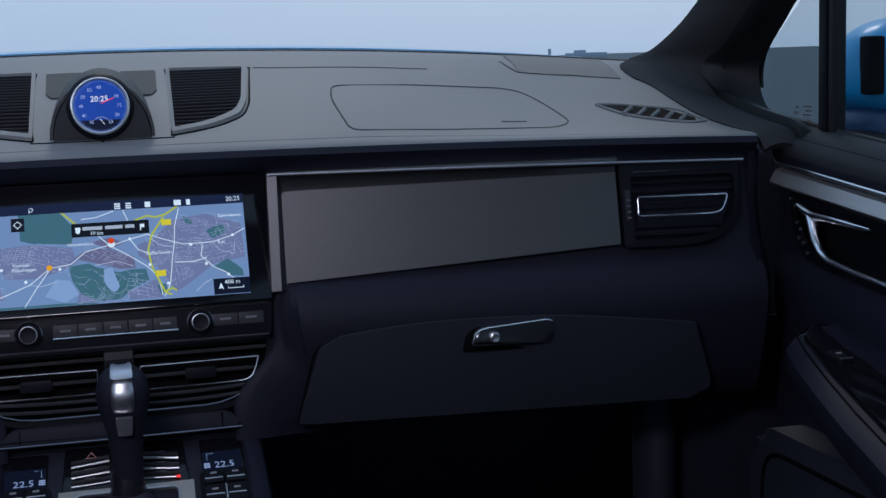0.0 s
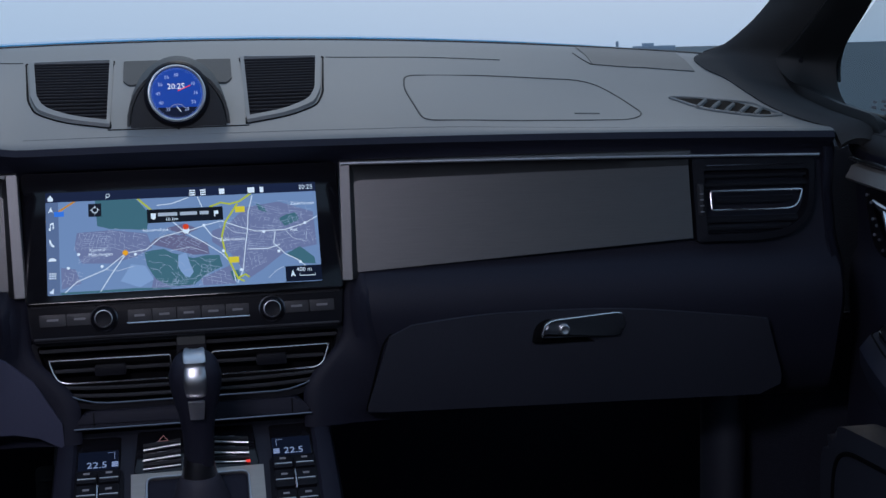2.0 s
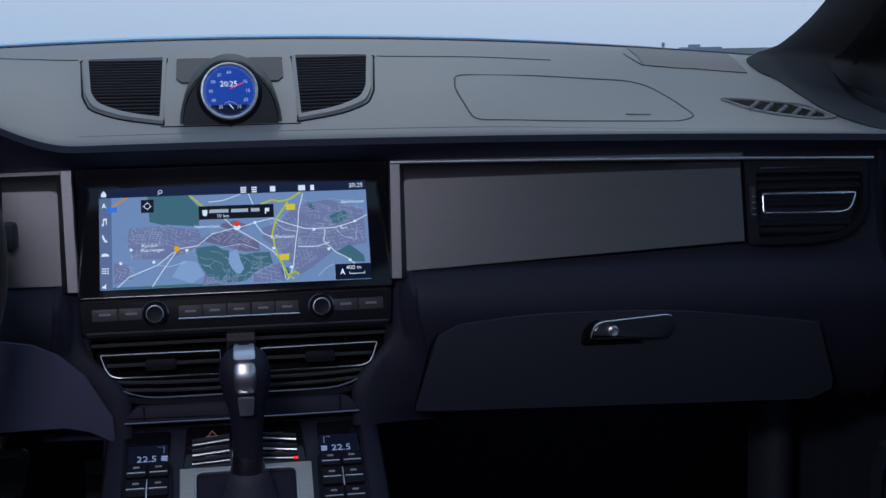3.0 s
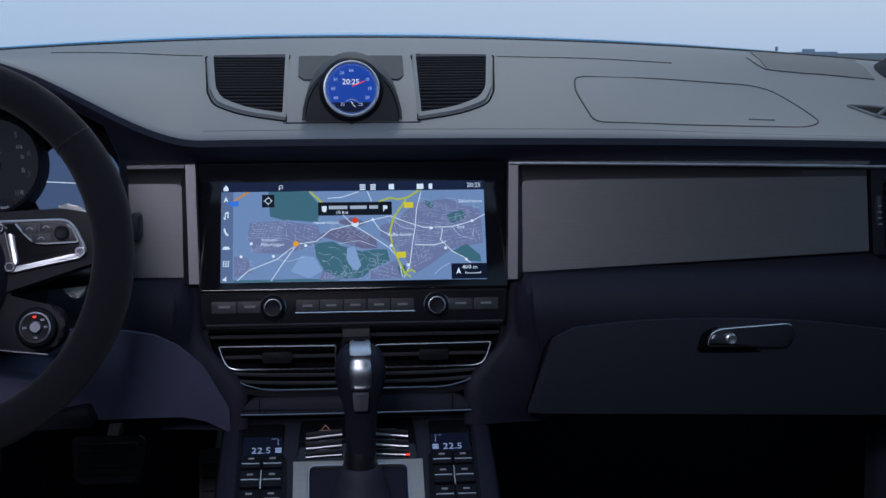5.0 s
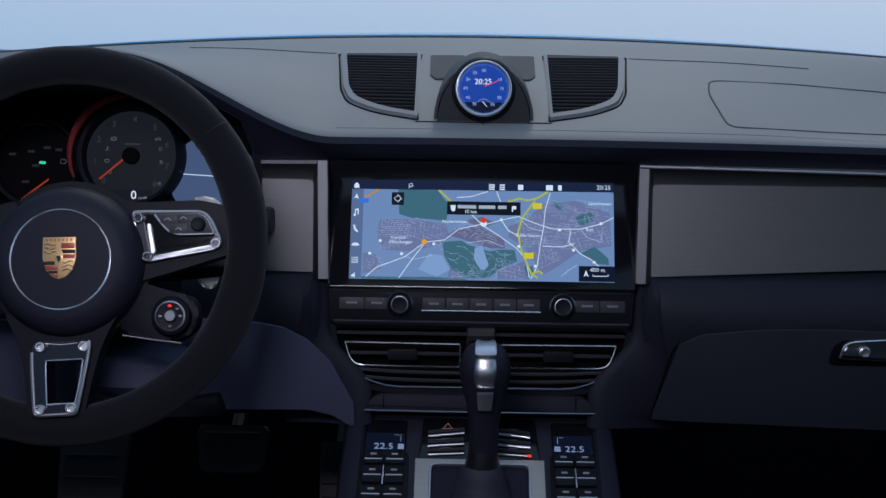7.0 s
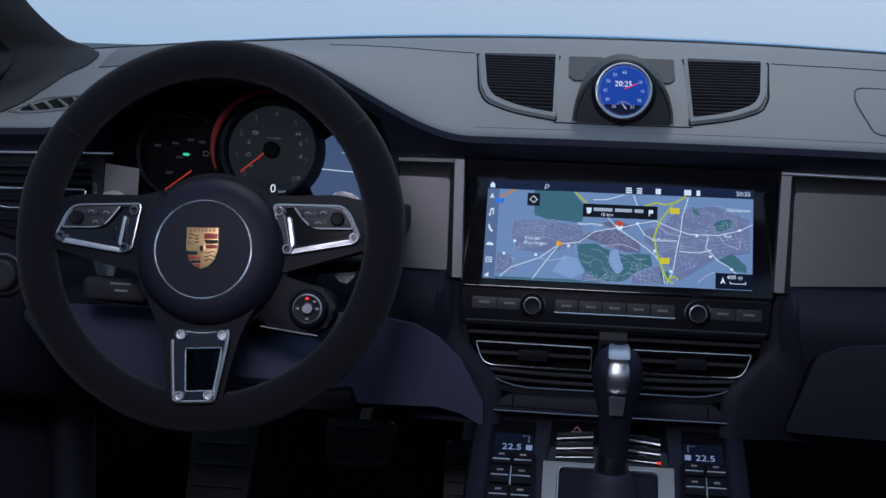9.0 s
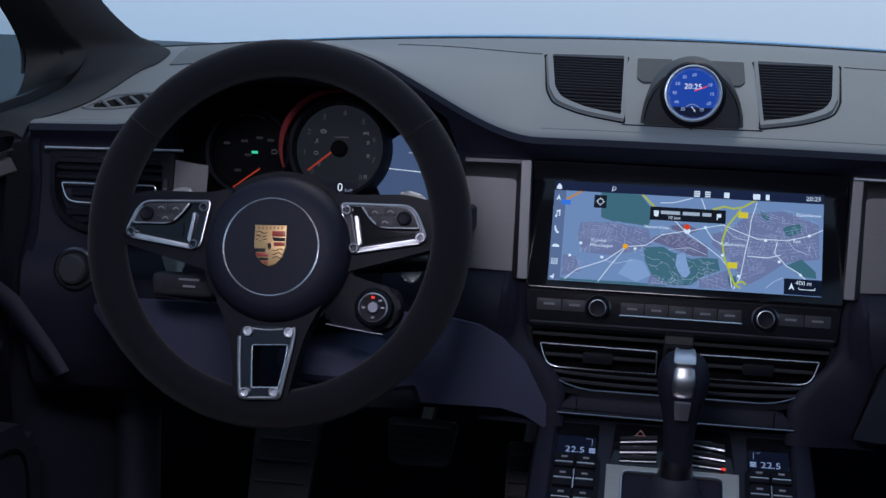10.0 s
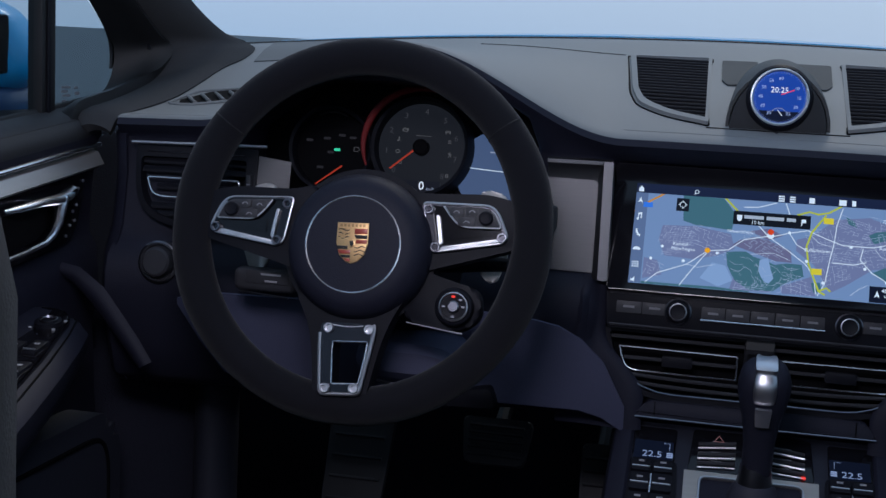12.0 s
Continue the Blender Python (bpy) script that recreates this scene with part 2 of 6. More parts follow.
def words(text, size, m, n=0.0004, align='CENTER', space=1.0):
    """Lettering in the built-in font as a mesh, on the face that m carries."""
    cu = bpy.data.curves.new("lettering", 'FONT')
    cu.body, cu.size, cu.align_x, cu.align_y, cu.space_character = text, size, align, 'CENTER', space
    cu.resolution_u = 2
    cu.extrude = 0.00005
    ob = bpy.data.objects.new("lettering", cu)
    me = bpy.data.meshes.new_from_object(ob)
    bm = bmesh.new()
    bm.from_mesh(me)
    bpy.data.objects.remove(ob)
    bpy.data.meshes.remove(me)
    bm.transform(m @ Matrix.Translation((0, 0, n)))
    return bm


def axes(o, u, v):
    """The matrix whose x runs along u, y along v and z along their normal, at o."""
    u, v = Vector(u).normalized(), Vector(v)
    n = u.cross(v).normalized()
    v = n.cross(u)
    return Matrix(((u.x, v.x, n.x, o[0]), (u.y, v.y, n.y, o[1]), (u.z, v.z, n.z, o[2]), (0, 0, 0, 1)))


def smooth(a, b, x):
    s = max(0.0, min(1.0, (x - a) / (b - a)))
    return s * s * (3 - 2 * s)


def mirror_x(bm):
    bmesh.ops.scale(bm, vec=(-1, 1, 1), verts=bm.verts)
    return bm


# ---- the dashboard's form ----
G = ((0, 0), (0.115, 0.17), (0.3, 0.40), (0.636, 0.75), (0.85, 0.93), (1, 1))


def hood(x):
    """How far the instrument hood lifts the dashboard at x: 0 to 1."""
    return smooth(-0.150, -0.360, x) * (1 - smooth(-0.42, -0.575, x))


def front_edge(x):
    q = (x / 0.69) ** 2
    b = hood(x)
    return 1.008 - 0.075 * q - 0.05 * b, 1.170 - 0.008 * q + 0.084 * b


def back_edge(x):
    q = (x / 0.65) ** 2
    return 1.36 - 0.15 * q, 1.2708 - 0.034 * q


def rise(s):
    for (a, p), (b, q) in zip(G, G[1:]):
        if s <= b:
            return p + (q - p) * (s - a) / (b - a)
    return 1.0


def climb(x, s):
    """The rise, slower at the dashboard's ends than in its middle."""
    return rise(s) ** (1 + smooth(0.25, 0.6, abs(x)))


def top_z(x, y):
    """Height of the dashboard's top at (x, y)."""
    (yf, zf), (yb, zb) = front_edge(x), back_edge(x)
    s = max(0, min(1, (y - yf) / (yb - yf)))
    return zf + (zb - zf) * climb(x, s) - 0.010 * hood(x) * math.sin(math.pi * s)


def face_y(x, z):
    """Depth of the trim band's face."""
    return 1.002 - 0.12 * max(0.0, abs(x) - 0.15) + 0.2 * (z - 1.1)

# ---- setting: ground, floor, roof, body shell ----
bm = bmesh.new()
bmesh.ops.create_grid(bm, x_segments=8, y_segments=8, size=3000)
tagged(part("ground", bm, ASPHALT), "pale grey open asphalt reaching the horizon", "ground", kind="structure")

sill = lambda y: 1.172 + 0.105 * (y - 1.09)

bm = rbox((0, 0.25, 0.40), (1.5, 2.6, 0.04), 0.01)
tagged(part("floor", bm, CARPET), "black carpeted cabin floor", "floor", kind="structure")
bm = rbox((0, 1.5, 0.75), (1.5, 0.05, 0.74), 0.01)
tagged(part("wall_front", bm, CARPET), "black firewall behind the footwells", "wall", kind="structure")
bm = rbox((0, -1.05, 0.78), (1.5, 0.06, 0.76), 0.01)
tagged(part("wall_rear", bm, BLACK), "black wall behind the cabin", "wall", kind="structure")
def roof(ya, yb, xa, xb, n=8):
    return loft([[(xa + (xb - xa) * k / n, ya + (yb - ya) * i / n, 1.50 + 0.09 * (1 - ((xa + (xb - xa) * k / n) / 0.66) ** 2)) for k in range(n + 1)] for i in range(n + 1)], 0.03)

tagged(part("ceiling", roof(0.62, -1.05, -0.66, 0.66, 14), HEADLINER), "pale grey fabric headliner", "ceiling", kind="structure")
lamp = thing("ceiling_lamp", (-0.24, 0.05, 1.55), "white cabin lamp in the headliner", "ceiling lamp")
part("lens", rbox((-0.24, 0.05, 1.5335), (0.34, 0.24, 0.012), 0.004), glow("lamp_lens", (1.0, 0.93, 0.9), 1.5), lamp, "pale diffusing lens")
part("housing", rbox((-0.24, 0.05, 1.543), (0.38, 0.28, 0.014), 0.004), HEADLINER, lamp)
for side, nm in ((1, "wall_right"), (-1, "wall_left")):
    bm = rbox((side * 0.80, 0.2, 0.75), (0.06, 2.7, 0.76), 0.01)
    tagged(part(nm, bm, CARPET), "black sill side behind the door", "wall", kind="structure")

# windscreen: a bowed pane from the dashboard's back edge to the roof
rows = []
for i in range(9):
    f = i / 8
    row = []
    for j in range(17):
        x = -0.70 + 1.4 * j / 16
        q = (x / 0.65) ** 2
        yb = 1.40 - 0.15 * q
        row.append((x * (1 - 0.05 * f), yb * (1 - f) + (0.66 - 0.10 * q) * f, (1.245 - 0.03 * q) * (1 - f) + (1.53 - 0.03 * q) * f + 0.03 * math.sin(math.pi * f)))
    rows.append(row)
wind = tagged(part("window_1", loft(rows, 0.005), WINDSCREEN), "clear curved windscreen", "windscreen", kind="structure")
wind.visible_shadow = False
# black ceramic edge and cowl along the windscreen's foot
edge = []
for j in range(41):
    x = -0.66 + 1.32 * j / 40
    yb, zb = back_edge(x)
    edge.append((x, yb + 0.012, zb - 0.0005))
part("glass_edge", sweep(edge, 0.0030, seg=8), RUBBER, wind, "black ceramic glass edge")

# ---- dashboard ----
dash = thing("dashboard", (0, 1.1, 0.88), "grey over black leather dashboard with aluminium trim", "dashboard")
XS = [-0.66 + 0.012 * i for i in range(111)]
rows = []
for x in XS:
    (yf, zf), (yb, zb) = front_edge(x), back_edge(x)
    row = [(x, yb + 0.10, zb - 0.035), (x, yb + 0.05, zb - 0.012), (x, yb + 0.02, zb - 0.003)]
    for s in (1, 0.93, 0.85, 0.75, 0.636, 0.55, 0.45, 0.36, 0.27, 0.19, 0.115, 0.06, 0.02):
        row.append((x, yf + s * (yb - yf), zf + (zb - zf) * climb(x, s) - 0.010 * hood(x) * math.sin(math.pi * s)))
    row += [(x, yf - 0.002, zf - 0.0015), (x, yf - 0.004, zf - 0.004), (x, yf + 0.004, zf - 0.0075)]
    row += [(x, y, z - 0.008) for x, y, z in row[-5:2:-3]] + [(x, yb + 0.09, zb - 0.045)]
    rows.append(row)
part("top_pad", loft(rows, closed=True), GREY, dash, "grey leather top pad", 60)

def on_top(pts, lift=0.0006):
    return [(x, y, top_z(x, y) + lift) for x, y in pts]

for sgn, xa, xb in ((1, -0.15, 0.655), (-1, 0.56, 0.655)):
    xs_ = [sgn * (xa + (xb - xa) * i / 60) for i in range(61)]
    part("stitch_seam", sweep(on_top([(x, front_edge(x)[0] + 0.012) for x in xs_], 0.0), 0.00045, seg=6), GREY, dash, "fine stitched seam")

CAVE = lambda x: smooth(-0.225, -0.245, x) * (1 - smooth(-0.525, -0.545, x))
rows = []
for x in XS:
    yf, zf = front_edge(x)
    c, h = CAVE(x), hood(x)
    f = lambda z: face_y(x, z)
    zt = min(1.146 + 0.062 * c, zf - 0.024)
    inner = 1.06
    e = 0.05 * (1 - smooth(0.148, 0.172, abs(x)))
    mixy = lambda a, b: a + (b - a) * c
    row = [(x, yf - 0.001, zf - 0.005), (x, yf - 0.003, zf - 0.0085), (x, yf + 0.003 - 0.006 * h, zf - 0.013),
           (x, mixy(f(zt) + 0.007, yf + 0.01), zt + 0.004 + 0.004 * c), (x, mixy(f(zt) + 0.008 + 0.4 * e, inner), zt - 0.002),
           (x, mixy(f(1.11) + 0.014 + e, inner), 1.11), (x, mixy(f(1.07) + 0.014 + e, inner), 1.068), (x, f(1.04) + 0.014 + e, 1.04),
           (x, f(1.03) + 0.004 + e, 1.028), (x, f(1.02) - 0.004 + e, 1.019), (x, f(1.0) - 0.006 + e, 1.003),
           (x, f(0.98) - 0.002 + e, 0.985), (x, f(0.95) + 0.012 + e, 0.955), (x, f(0.93) + 0.022 + e, 0.93), (x, f(0.9) + 0.04 + e, 0.895),
           (x, f(0.9) + 0.06 + e, 0.882), (x, f(0.9) + 0.22, 0.878)]
    rows.append(row)
body = part("body", loft(rows, 0.004), BLACK, dash, "black leather lower dashboard", 50)
for sgn in (1, -1):
    rows = []
    for z, d in ((1.160, 0.004), (1.14, -0.004), (1.10, 0.008), (1.05, 0.008), (1.02, -0.004), (0.985, -0.002), (0.955, 0.012), (0.93, 0.022), (0.895, 0.04), (0.878, 0.06)):
        y = face_y(0.66, z) + d
        rows.append([(sgn * x, y + e, z) for x, e in ((0.655, 0.0), (0.663, 0.002), (0.670, 0.009), (0.674, 0.022), (0.677, 0.06), (0.68, 0.14))])
    part("end_cap", loft(rows, 0.003), BLACK, dash, "black leather rounded end of the dashboard", 60)

# seams on the top: rear line, corner line, passenger airbag cover
for sgn in (1, -1):
    line = [(0.171 + 0.204 * i / 16, 1.238 - 0.020 * (i / 16) ** 0.8) for i in range(17)] if sgn > 0 else [(-0.171 - 0.17 * i / 16, 1.244 - 0.012 * i / 16) for i in range(17)]
    part("seam", sweep(on_top(line, 0), 0.0009, seg=6), INSET, dash)
    fr_ = [(0.471, 1.239), (0.476, 1.218), (0.482, 1.202), (0.536, 1.186), (0.57, 1.173), (0.597, 1.161)]
    part("seam", sweep(on_top([(sgn * x, y) for x, y in fr_], 0), 0.0011, seg=6), INSET, dash)
    rows = []
    for k in range(9):
        x = 0.484 + 0.113 * k / 8
        y0 = 1.2005 - 0.33 * (x - 0.482) if x < 0.536 else 1.185 - 0.40 * (x - 0.536)
        y1 = back_edge(x)[0] - 0.004
        rows.append(on_top([(sgn * x, y0 + (y1 - y0) * f) for f in (0, 0.25, 0.5, 0.75, 1)], 0.0012))
    part("corner_panel", loft(rows, 0.0005), GREY_D, dash, "darker plastic panel in the windscreen corner")
OUT = fillet([(0.2420, 1.1100), (0.2500, 1.1560), (0.3640, 1.1588), (0.4620, 1.1530), (0.4842, 1.1039), (0.4930, 1.0420), (0.4700, 1.0215), (0.3400, 1.0190), (0.2480, 1.0250)], [0.02, 0.012, 0.03, 0.03, 0.03, 0.014, 0.014, 0.02, 0.014], 6)
part("airbag_seam", sweep(on_top(OUT, 0), 0.0010, closed=True, seg=6), INSET, dash, "thin seam of the airbag cover")
part("airbag_mark", sweep(on_top([(0.4155, 1.0442), (0.4435, 1.0447)], 0.0), 0.0012, seg=6), GREY_D, dash)

# loudspeaker grilles either side of the clock
GR = [(0.0755, 1.237), (0.158, 1.232), (0.145, 1.115), (0.136, 1.086), (0.108, 1.061), (0.0715, 1.048)]
def span(y):
    xs = []
    for (xa, ya), (xb, yb) in zip(GR, GR[1:] + GR[:1]):
        if (ya - y) * (yb - y) < 0:
            xs.append(xa + (xb - xa) * (y - ya) / (yb - ya))
    return min(xs), max(xs)

for sgn in (1, -1):
    # dark sheet laid on the pad paints the shade between the slats
    sp = part("speaker_grille", loft([[(sgn * (a + (b - a) * k / 4), y, top_z(sgn * (a + (b - a) * k / 4), y) + 0.0006) for k in range(5)]
              for y in [1.0490 + 0.182 * i / 14 for i in range(15)] for a, b in [span(y)]], 0.0004), VOID, dash, "black slatted loudspeaker grille")
    big = [(0.0715, 1.243), (0.165, 1.238), (0.151, 1.114), (0.141, 1.079), (0.110, 1.053), (0.0680, 1.040)]
    o, i_ = fillet(big, [0.002, 0.003, 0.01, 0.012, 0.02, 0.002], 5), fillet(GR, [0.002, 0.003, 0.01, 0.012, 0.02, 0.002], 5)
    fr = bmesh.new()
    rws = [[fr.verts.new((sgn * x, y, top_z(sgn * x, y) + h)) for x, y in ol] for ol, h in ((o, -0.001), (o, 0.0035), (i_, 0.0042), (i_, -0.001))]
    for a, b in zip(rws, rws[1:]):
        for k in range(len(o)):
            fr.faces.new((a[k], a[(k + 1) % len(o)], b[(k + 1) % len(o)], b[k]))
    part("grille_frame", fr, GREY, sp, "grey grille surround")
    gap = fillet([(x + (0.0025 if i in (1, 2, 3, 4) else -0.0005), y + (0.002 if i < 2 else -0.0025)) for i, (x, y) in enumerate(big)], [0.002, 0.003, 0.01, 0.012, 0.02, 0.002], 5)
    part("gap", sweep([(sgn * x, y, top_z(sgn * x, y)) for x, y in gap], 0.0012, closed=True, seg=6), VOID, sp)
    for k in range(19):
        y = 1.0545 + 0.172 * k / 18
        a, b = sorted(sgn * q for q in span(y))
        part("slat", sweep([(a + (b - a) * j / 3, y, top_z(a + (b - a) * j / 3, y) + 0.0020) for j in range(4)], 0.0017, seg=8), SLAT, sp)
    # flat inset beside the clock
    ins = fillet([(0.020, 1.238), (0.060, 1.237), (0.0585, 1.165), (0.052, 1.150), (0.03, 1.155)], 0.004, 4)
    bmx = plate([(sgn * x, y) for x, y in ins], 0, 0.002, 0)
    for vt in bmx.verts:
        vt.co.z += top_z(0.05, vt.co.y)
    part("clock_inset", bmx, INSET, dash, "darker grey inset beside the clock")

# trim band: aluminium panels, frame edges and light strips, on both sides
def corner_drop(d, r=0.009):
    """How far the panel's rounded inner corner lies under its straight top, d from its side."""
    return r - math.sqrt(max(0.0, r * r - max(0.0, r - d) ** 2))


def band(sgn, x0, x1, name, label):
    o = lambda x, z, n=0.0: (sgn * x, face_y(x, z) - n, z)
    pts = [o(x0, 1.0315), o(x0, 1.1225), o(x1, 1.1270 if x1 > 0.4 else 1.1235), o(x1, 1.0535 if x1 > 0.4 else 1.033)]
    rows = []
    steps = [0, 0.0006, 0.0018, 0.0036, 0.006, 0.009] if x0 < 0.2 else [0]
    xs_ = [x0 + d for d in steps] + [x0 + (x1 - x0) * i / 20 for i in range(1, 21) if x0 + (x1 - x0) * i / 20 > x0 + 0.0095]
    for x in xs_:
        f = (x - x0) / (x1 - x0)
        zb, zt_ = pts[0][2] + (pts[3][2] - pts[0][2]) * f, pts[1][2] + (pts[2][2] - pts[1][2]) * f
        if x0 < 0.2:
            zt_ -= corner_drop(x - x0)
        rows.append([o(x, zb + (zt_ - zb) * k / 6, -0.002) for k in range(7)])
    return part(name, loft(rows, 0.003), ALU, dash, label)

band(1, 0.1685, 0.513, "trim_panel", "wide brushed dark aluminium trim panel")
band(-1, 0.1685, 0.222, "trim_panel", "short brushed aluminium trim panel")
band(-1, 0.482, 0.516, "trim_panel", "narrow brushed aluminium trim piece")
for sgn in (1, -1):
    o = lambda x, z, n=0.0: (sgn * x, face_y(x, z) - n, z)
    # upright inner edge with a rounded top corner
    xe = 0.513 if sgn > 0 else 0.222
    rows = []
    for z in [1.026 + 0.116 * i / 12 for i in range(13)]:
        sl = -0.003 * (1.142 - z) / 0.116
        rows.append([o(0.1580 + sl, z, 0.004), o(0.1588 + sl, z, 0.0075), o(0.1645 + sl, z, 0.0075), o(0.1662 + sl, z, 0.005), o(0.1690 + sl / 3, z, -0.002)])
    part("trim_edge", loft(rows, 0.003), ALU_E, dash, "bright aluminium upright edge")
    rows = []
    for i in range(25):
        x = 0.157 + (xe - 0.157) * i / 24
        top_ = 1.1225 + (0.0045 if xe > 0.4 else 0.001) * (x - 0.1685) / (xe - 0.1685) - corner_drop(max(0.0, x - 0.1685))
        rows.append([o(x, 1.1445, 0.004), o(x, 1.143, 0.009), o(x, 1.1395, 0.0085), o(x, 1.1372, 0.005), o(x, min(1.134, (1.137 + top_) / 2 + 0.002), 0.0008), o(x, top_, -0.0018)])
    part("trim_ledge", loft(rows, 0.002), ALU_E, dash, "aluminium ledge over the trim panel")
    # long thin bright line to the outer end
    s0 = 0.157 if sgn > 0 else 0.505
    part("bright_line", sweep([o(s0 + (0.645 - s0) * i / 20, 1.1415 - 0.006 * ((s0 + (0.645 - s0) * i / 20) / 0.645) ** 2, 0.0110) for i in range(21)], 0.0017, seg=8), CHROME_S, dash, "bright strip over the trim")
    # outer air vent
    # the sheet's near-black colour is the shade behind the vent slats
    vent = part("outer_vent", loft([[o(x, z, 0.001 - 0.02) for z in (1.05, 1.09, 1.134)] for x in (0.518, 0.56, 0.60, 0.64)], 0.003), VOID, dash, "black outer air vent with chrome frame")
    ol = fillet([(0.516, 1.050), (0.516, 1.134), (0.643, 1.1335), (0.640, 1.082), (0.622, 1.058), (0.59, 1.050)], [0.003, 0.003, 0.006, 0.02, 0.02, 0.02], 5)
    il = fillet([(0.527, 1.057), (0.527, 1.122), (0.637, 1.1215), (0.634, 1.082), (0.617, 1.063), (0.59, 1.057)], [0.003, 0.003, 0.006, 0.02, 0.02, 0.02], 5)
    fr = bmesh.new()
    rws = [[fr.verts.new(o(x, z, n)) for x, z in q] for q, n in ((ol, -0.012), (ol, 0.003), (il, 0.004), (il, -0.018))]
    for a, b in zip(rws, rws[1:]):
        for k in range(len(ol)):
            fr.faces.new((a[k], a[(k + 1) % len(ol)], b[(k + 1) % len(ol)], b[k]))
    part("vent_frame", fr, PLASTIC, vent)
    for z, xa, xb in ((1.117, 0.528, 0.636), (1.108, 0.528, 0.636), (1.091, 0.54, 0.62), (1.0715, 0.528, 0.624), (1.064, 0.528, 0.617)):
        part("slat", sweep([o(xa + (xb - xa) * i / 6, z, -0.003) for i in range(7)], 0.0021, seg=6, flat=2.0), PLASTIC, vent)
    cf = fillet([(0.5325, 1.0815), (0.5325, 1.101), (0.628, 1.1005), (0.622, 1.0845), (0.612, 1.0815)], [0.003, 0.003, 0.003, 0.008, 0.006], 5)
    part("chrome_frame", sweep([o(x, z, 0.0045) for x, z in cf], 0.0011, closed=True, seg=6), CHROME, vent, "chrome frame of the vent blade")
    part("top_line", sweep([o(0.53 + 0.10 * i / 8, 1.1265, 0.004) for i in range(9)], 0.0009, seg=6), DARKCH, vent)
    part("thumbwheel", rbox(o(0.5215, 1.093, 0.002), (0.005, 0.012, 0.032), 0.002), BUTTON, vent)
    for k in range(5):
        part("rib", rbox(o(0.5215, 1.081 + 0.006 * k, 0.0085), (0.0042, 0.002, 0.0014), 0.0005), MARK_D, vent)
    # defroster outlet on the top
    dl = fillet([(0.540, 1.096), (0.566, 1.092), (0.626, 1.062), (0.640, 1.014), (0.618, 1.012), (0.566, 1.050)], [0.004, 0.02, 0.01, 0.004, 0.02, 0.02], 5)
    # dark sheet on the pad paints the shaded depth of the outlet
    de = part("defroster", loft([[(sgn * x, y, top_z(sgn * x, y) + 0.0008) for x, y in row] for row in
              ([(0.545, 1.092), (0.575, 1.085), (0.61, 1.066), (0.632, 1.03)], [(0.552, 1.082), (0.575, 1.068), (0.605, 1.046), (0.630, 1.022)], [(0.556, 1.070), (0.572, 1.051), (0.60, 1.030), (0.625, 1.015)])], 0.001), VOID, dash, "narrow slotted side defroster outlet")
    part("rim", sweep([(sgn * x, y, top_z(sgn * x, y) + 0.001) for x, y in dl], 0.0016, closed=True, seg=6), GREY, de, "grey rim of the outlet")
    for k in range(5):
        xa, ya = 0.560 + 0.0125 * k, 1.057 - 0.0095 * k
        xb, yb_ = xa + 0.017, ya + 0.020
        part("fin", sweep([(sgn * xa, ya, top_z(sgn * xa, ya) + 0.0020), (sgn * xb, yb_, top_z(sgn * xb, yb_) + 0.0020)], 0.0028, seg=6, flat=0.7), GREY, de)

# glovebox lid and knee panels
gl = fillet([(0.173, 0.889), (0.190, 0.965), (0.206, 0.980), (0.29, 0.991), (0.43, 0.991), (0.592, 0.972), (0.604, 0.889)], [0.004, 0.01, 0.012, 0.05, 0.05, 0.02, 0.02], 5)
def lid_y(x, z):
    return 1.012 - 0.10 * abs(x) + 0.20 * (0.93 - z) + 0.6 * (z - 0.955) ** 2 - 0.028
def sheet(outline, depth, n=10):
    """A curved lid over the outline: filled in strips between its lowest and highest z."""
    xs = [q[0] for q in outline]
    rows = []
    for i in range(n * 2 + 1):
        x = min(xs) + (max(xs) - min(xs)) * (0.001 + 0.998 * i / (n * 2))
        zs = []
        for (xa, za), (xb, zb) in zip(outline, outline[1:] + outline[:1]):
            if (xa - x) * (xb - x) < 0:
                zs.append(za + (zb - za) * (x - xa) / (xb - xa))
        rows.append([(x, depth(x, min(zs) + (max(zs) - min(zs)) * k / n), min(zs) + (max(zs) - min(zs)) * k / n) for k in range(n + 1)])
    return loft(rows, 0.004)

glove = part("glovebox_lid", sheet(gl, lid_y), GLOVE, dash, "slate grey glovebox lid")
part("lid_gap", sweep([(x, lid_y(x, z) + 0.001, z) for x, z in gl[:12]], 0.0013, seg=6), VOID, glove)
hb = fillet([(0.3450, 0.9645), (0.3475, 0.9775), (0.3570, 0.9818), (0.4250, 0.9862), (0.4330, 0.9815), (0.4300, 0.9650), (0.4220, 0.9625)], [0.002, 0.006, 0.006, 0.004, 0.005, 0.005, 0.005], 4)
M = Matrix(((1, 0, 0, 0), (0, 0, -1, 0), (0, 1, 0, 0), (0, 0, 0, 1)))
# proud dark plate: the handle recess is only painted shade
part("handle_bowl", plate([(x * 1.0 + (x - 0.385) * 0.18, z + (z - 0.974) * 0.45 - 0.003) for x, z in hb], -0.97, -0.9345, 0.002, M), VOID, glove, "near-black plate painted as the shade behind the handle")
hd = part("handle", plate(hb, -0.955, -0.926, 0.004, M, 3), DARKCH, glove, "dark chrome handle")
part("handle_edge", sweep([(x, 0.9268, z) for x, z in hb[3:20]], 0.0011, seg=6), CHROME, hd, "bright upper edge")
part("lock", lathe([(0.0055, 0), (0.0055, 0.004), (0.004, 0.005), (0.002, 0.0045)], 20, axes((0.3672, 0.9256, 0.9725), (1, 0, 0), (0, 0, 1))), CHROME_S, hd, "round chrome lock")

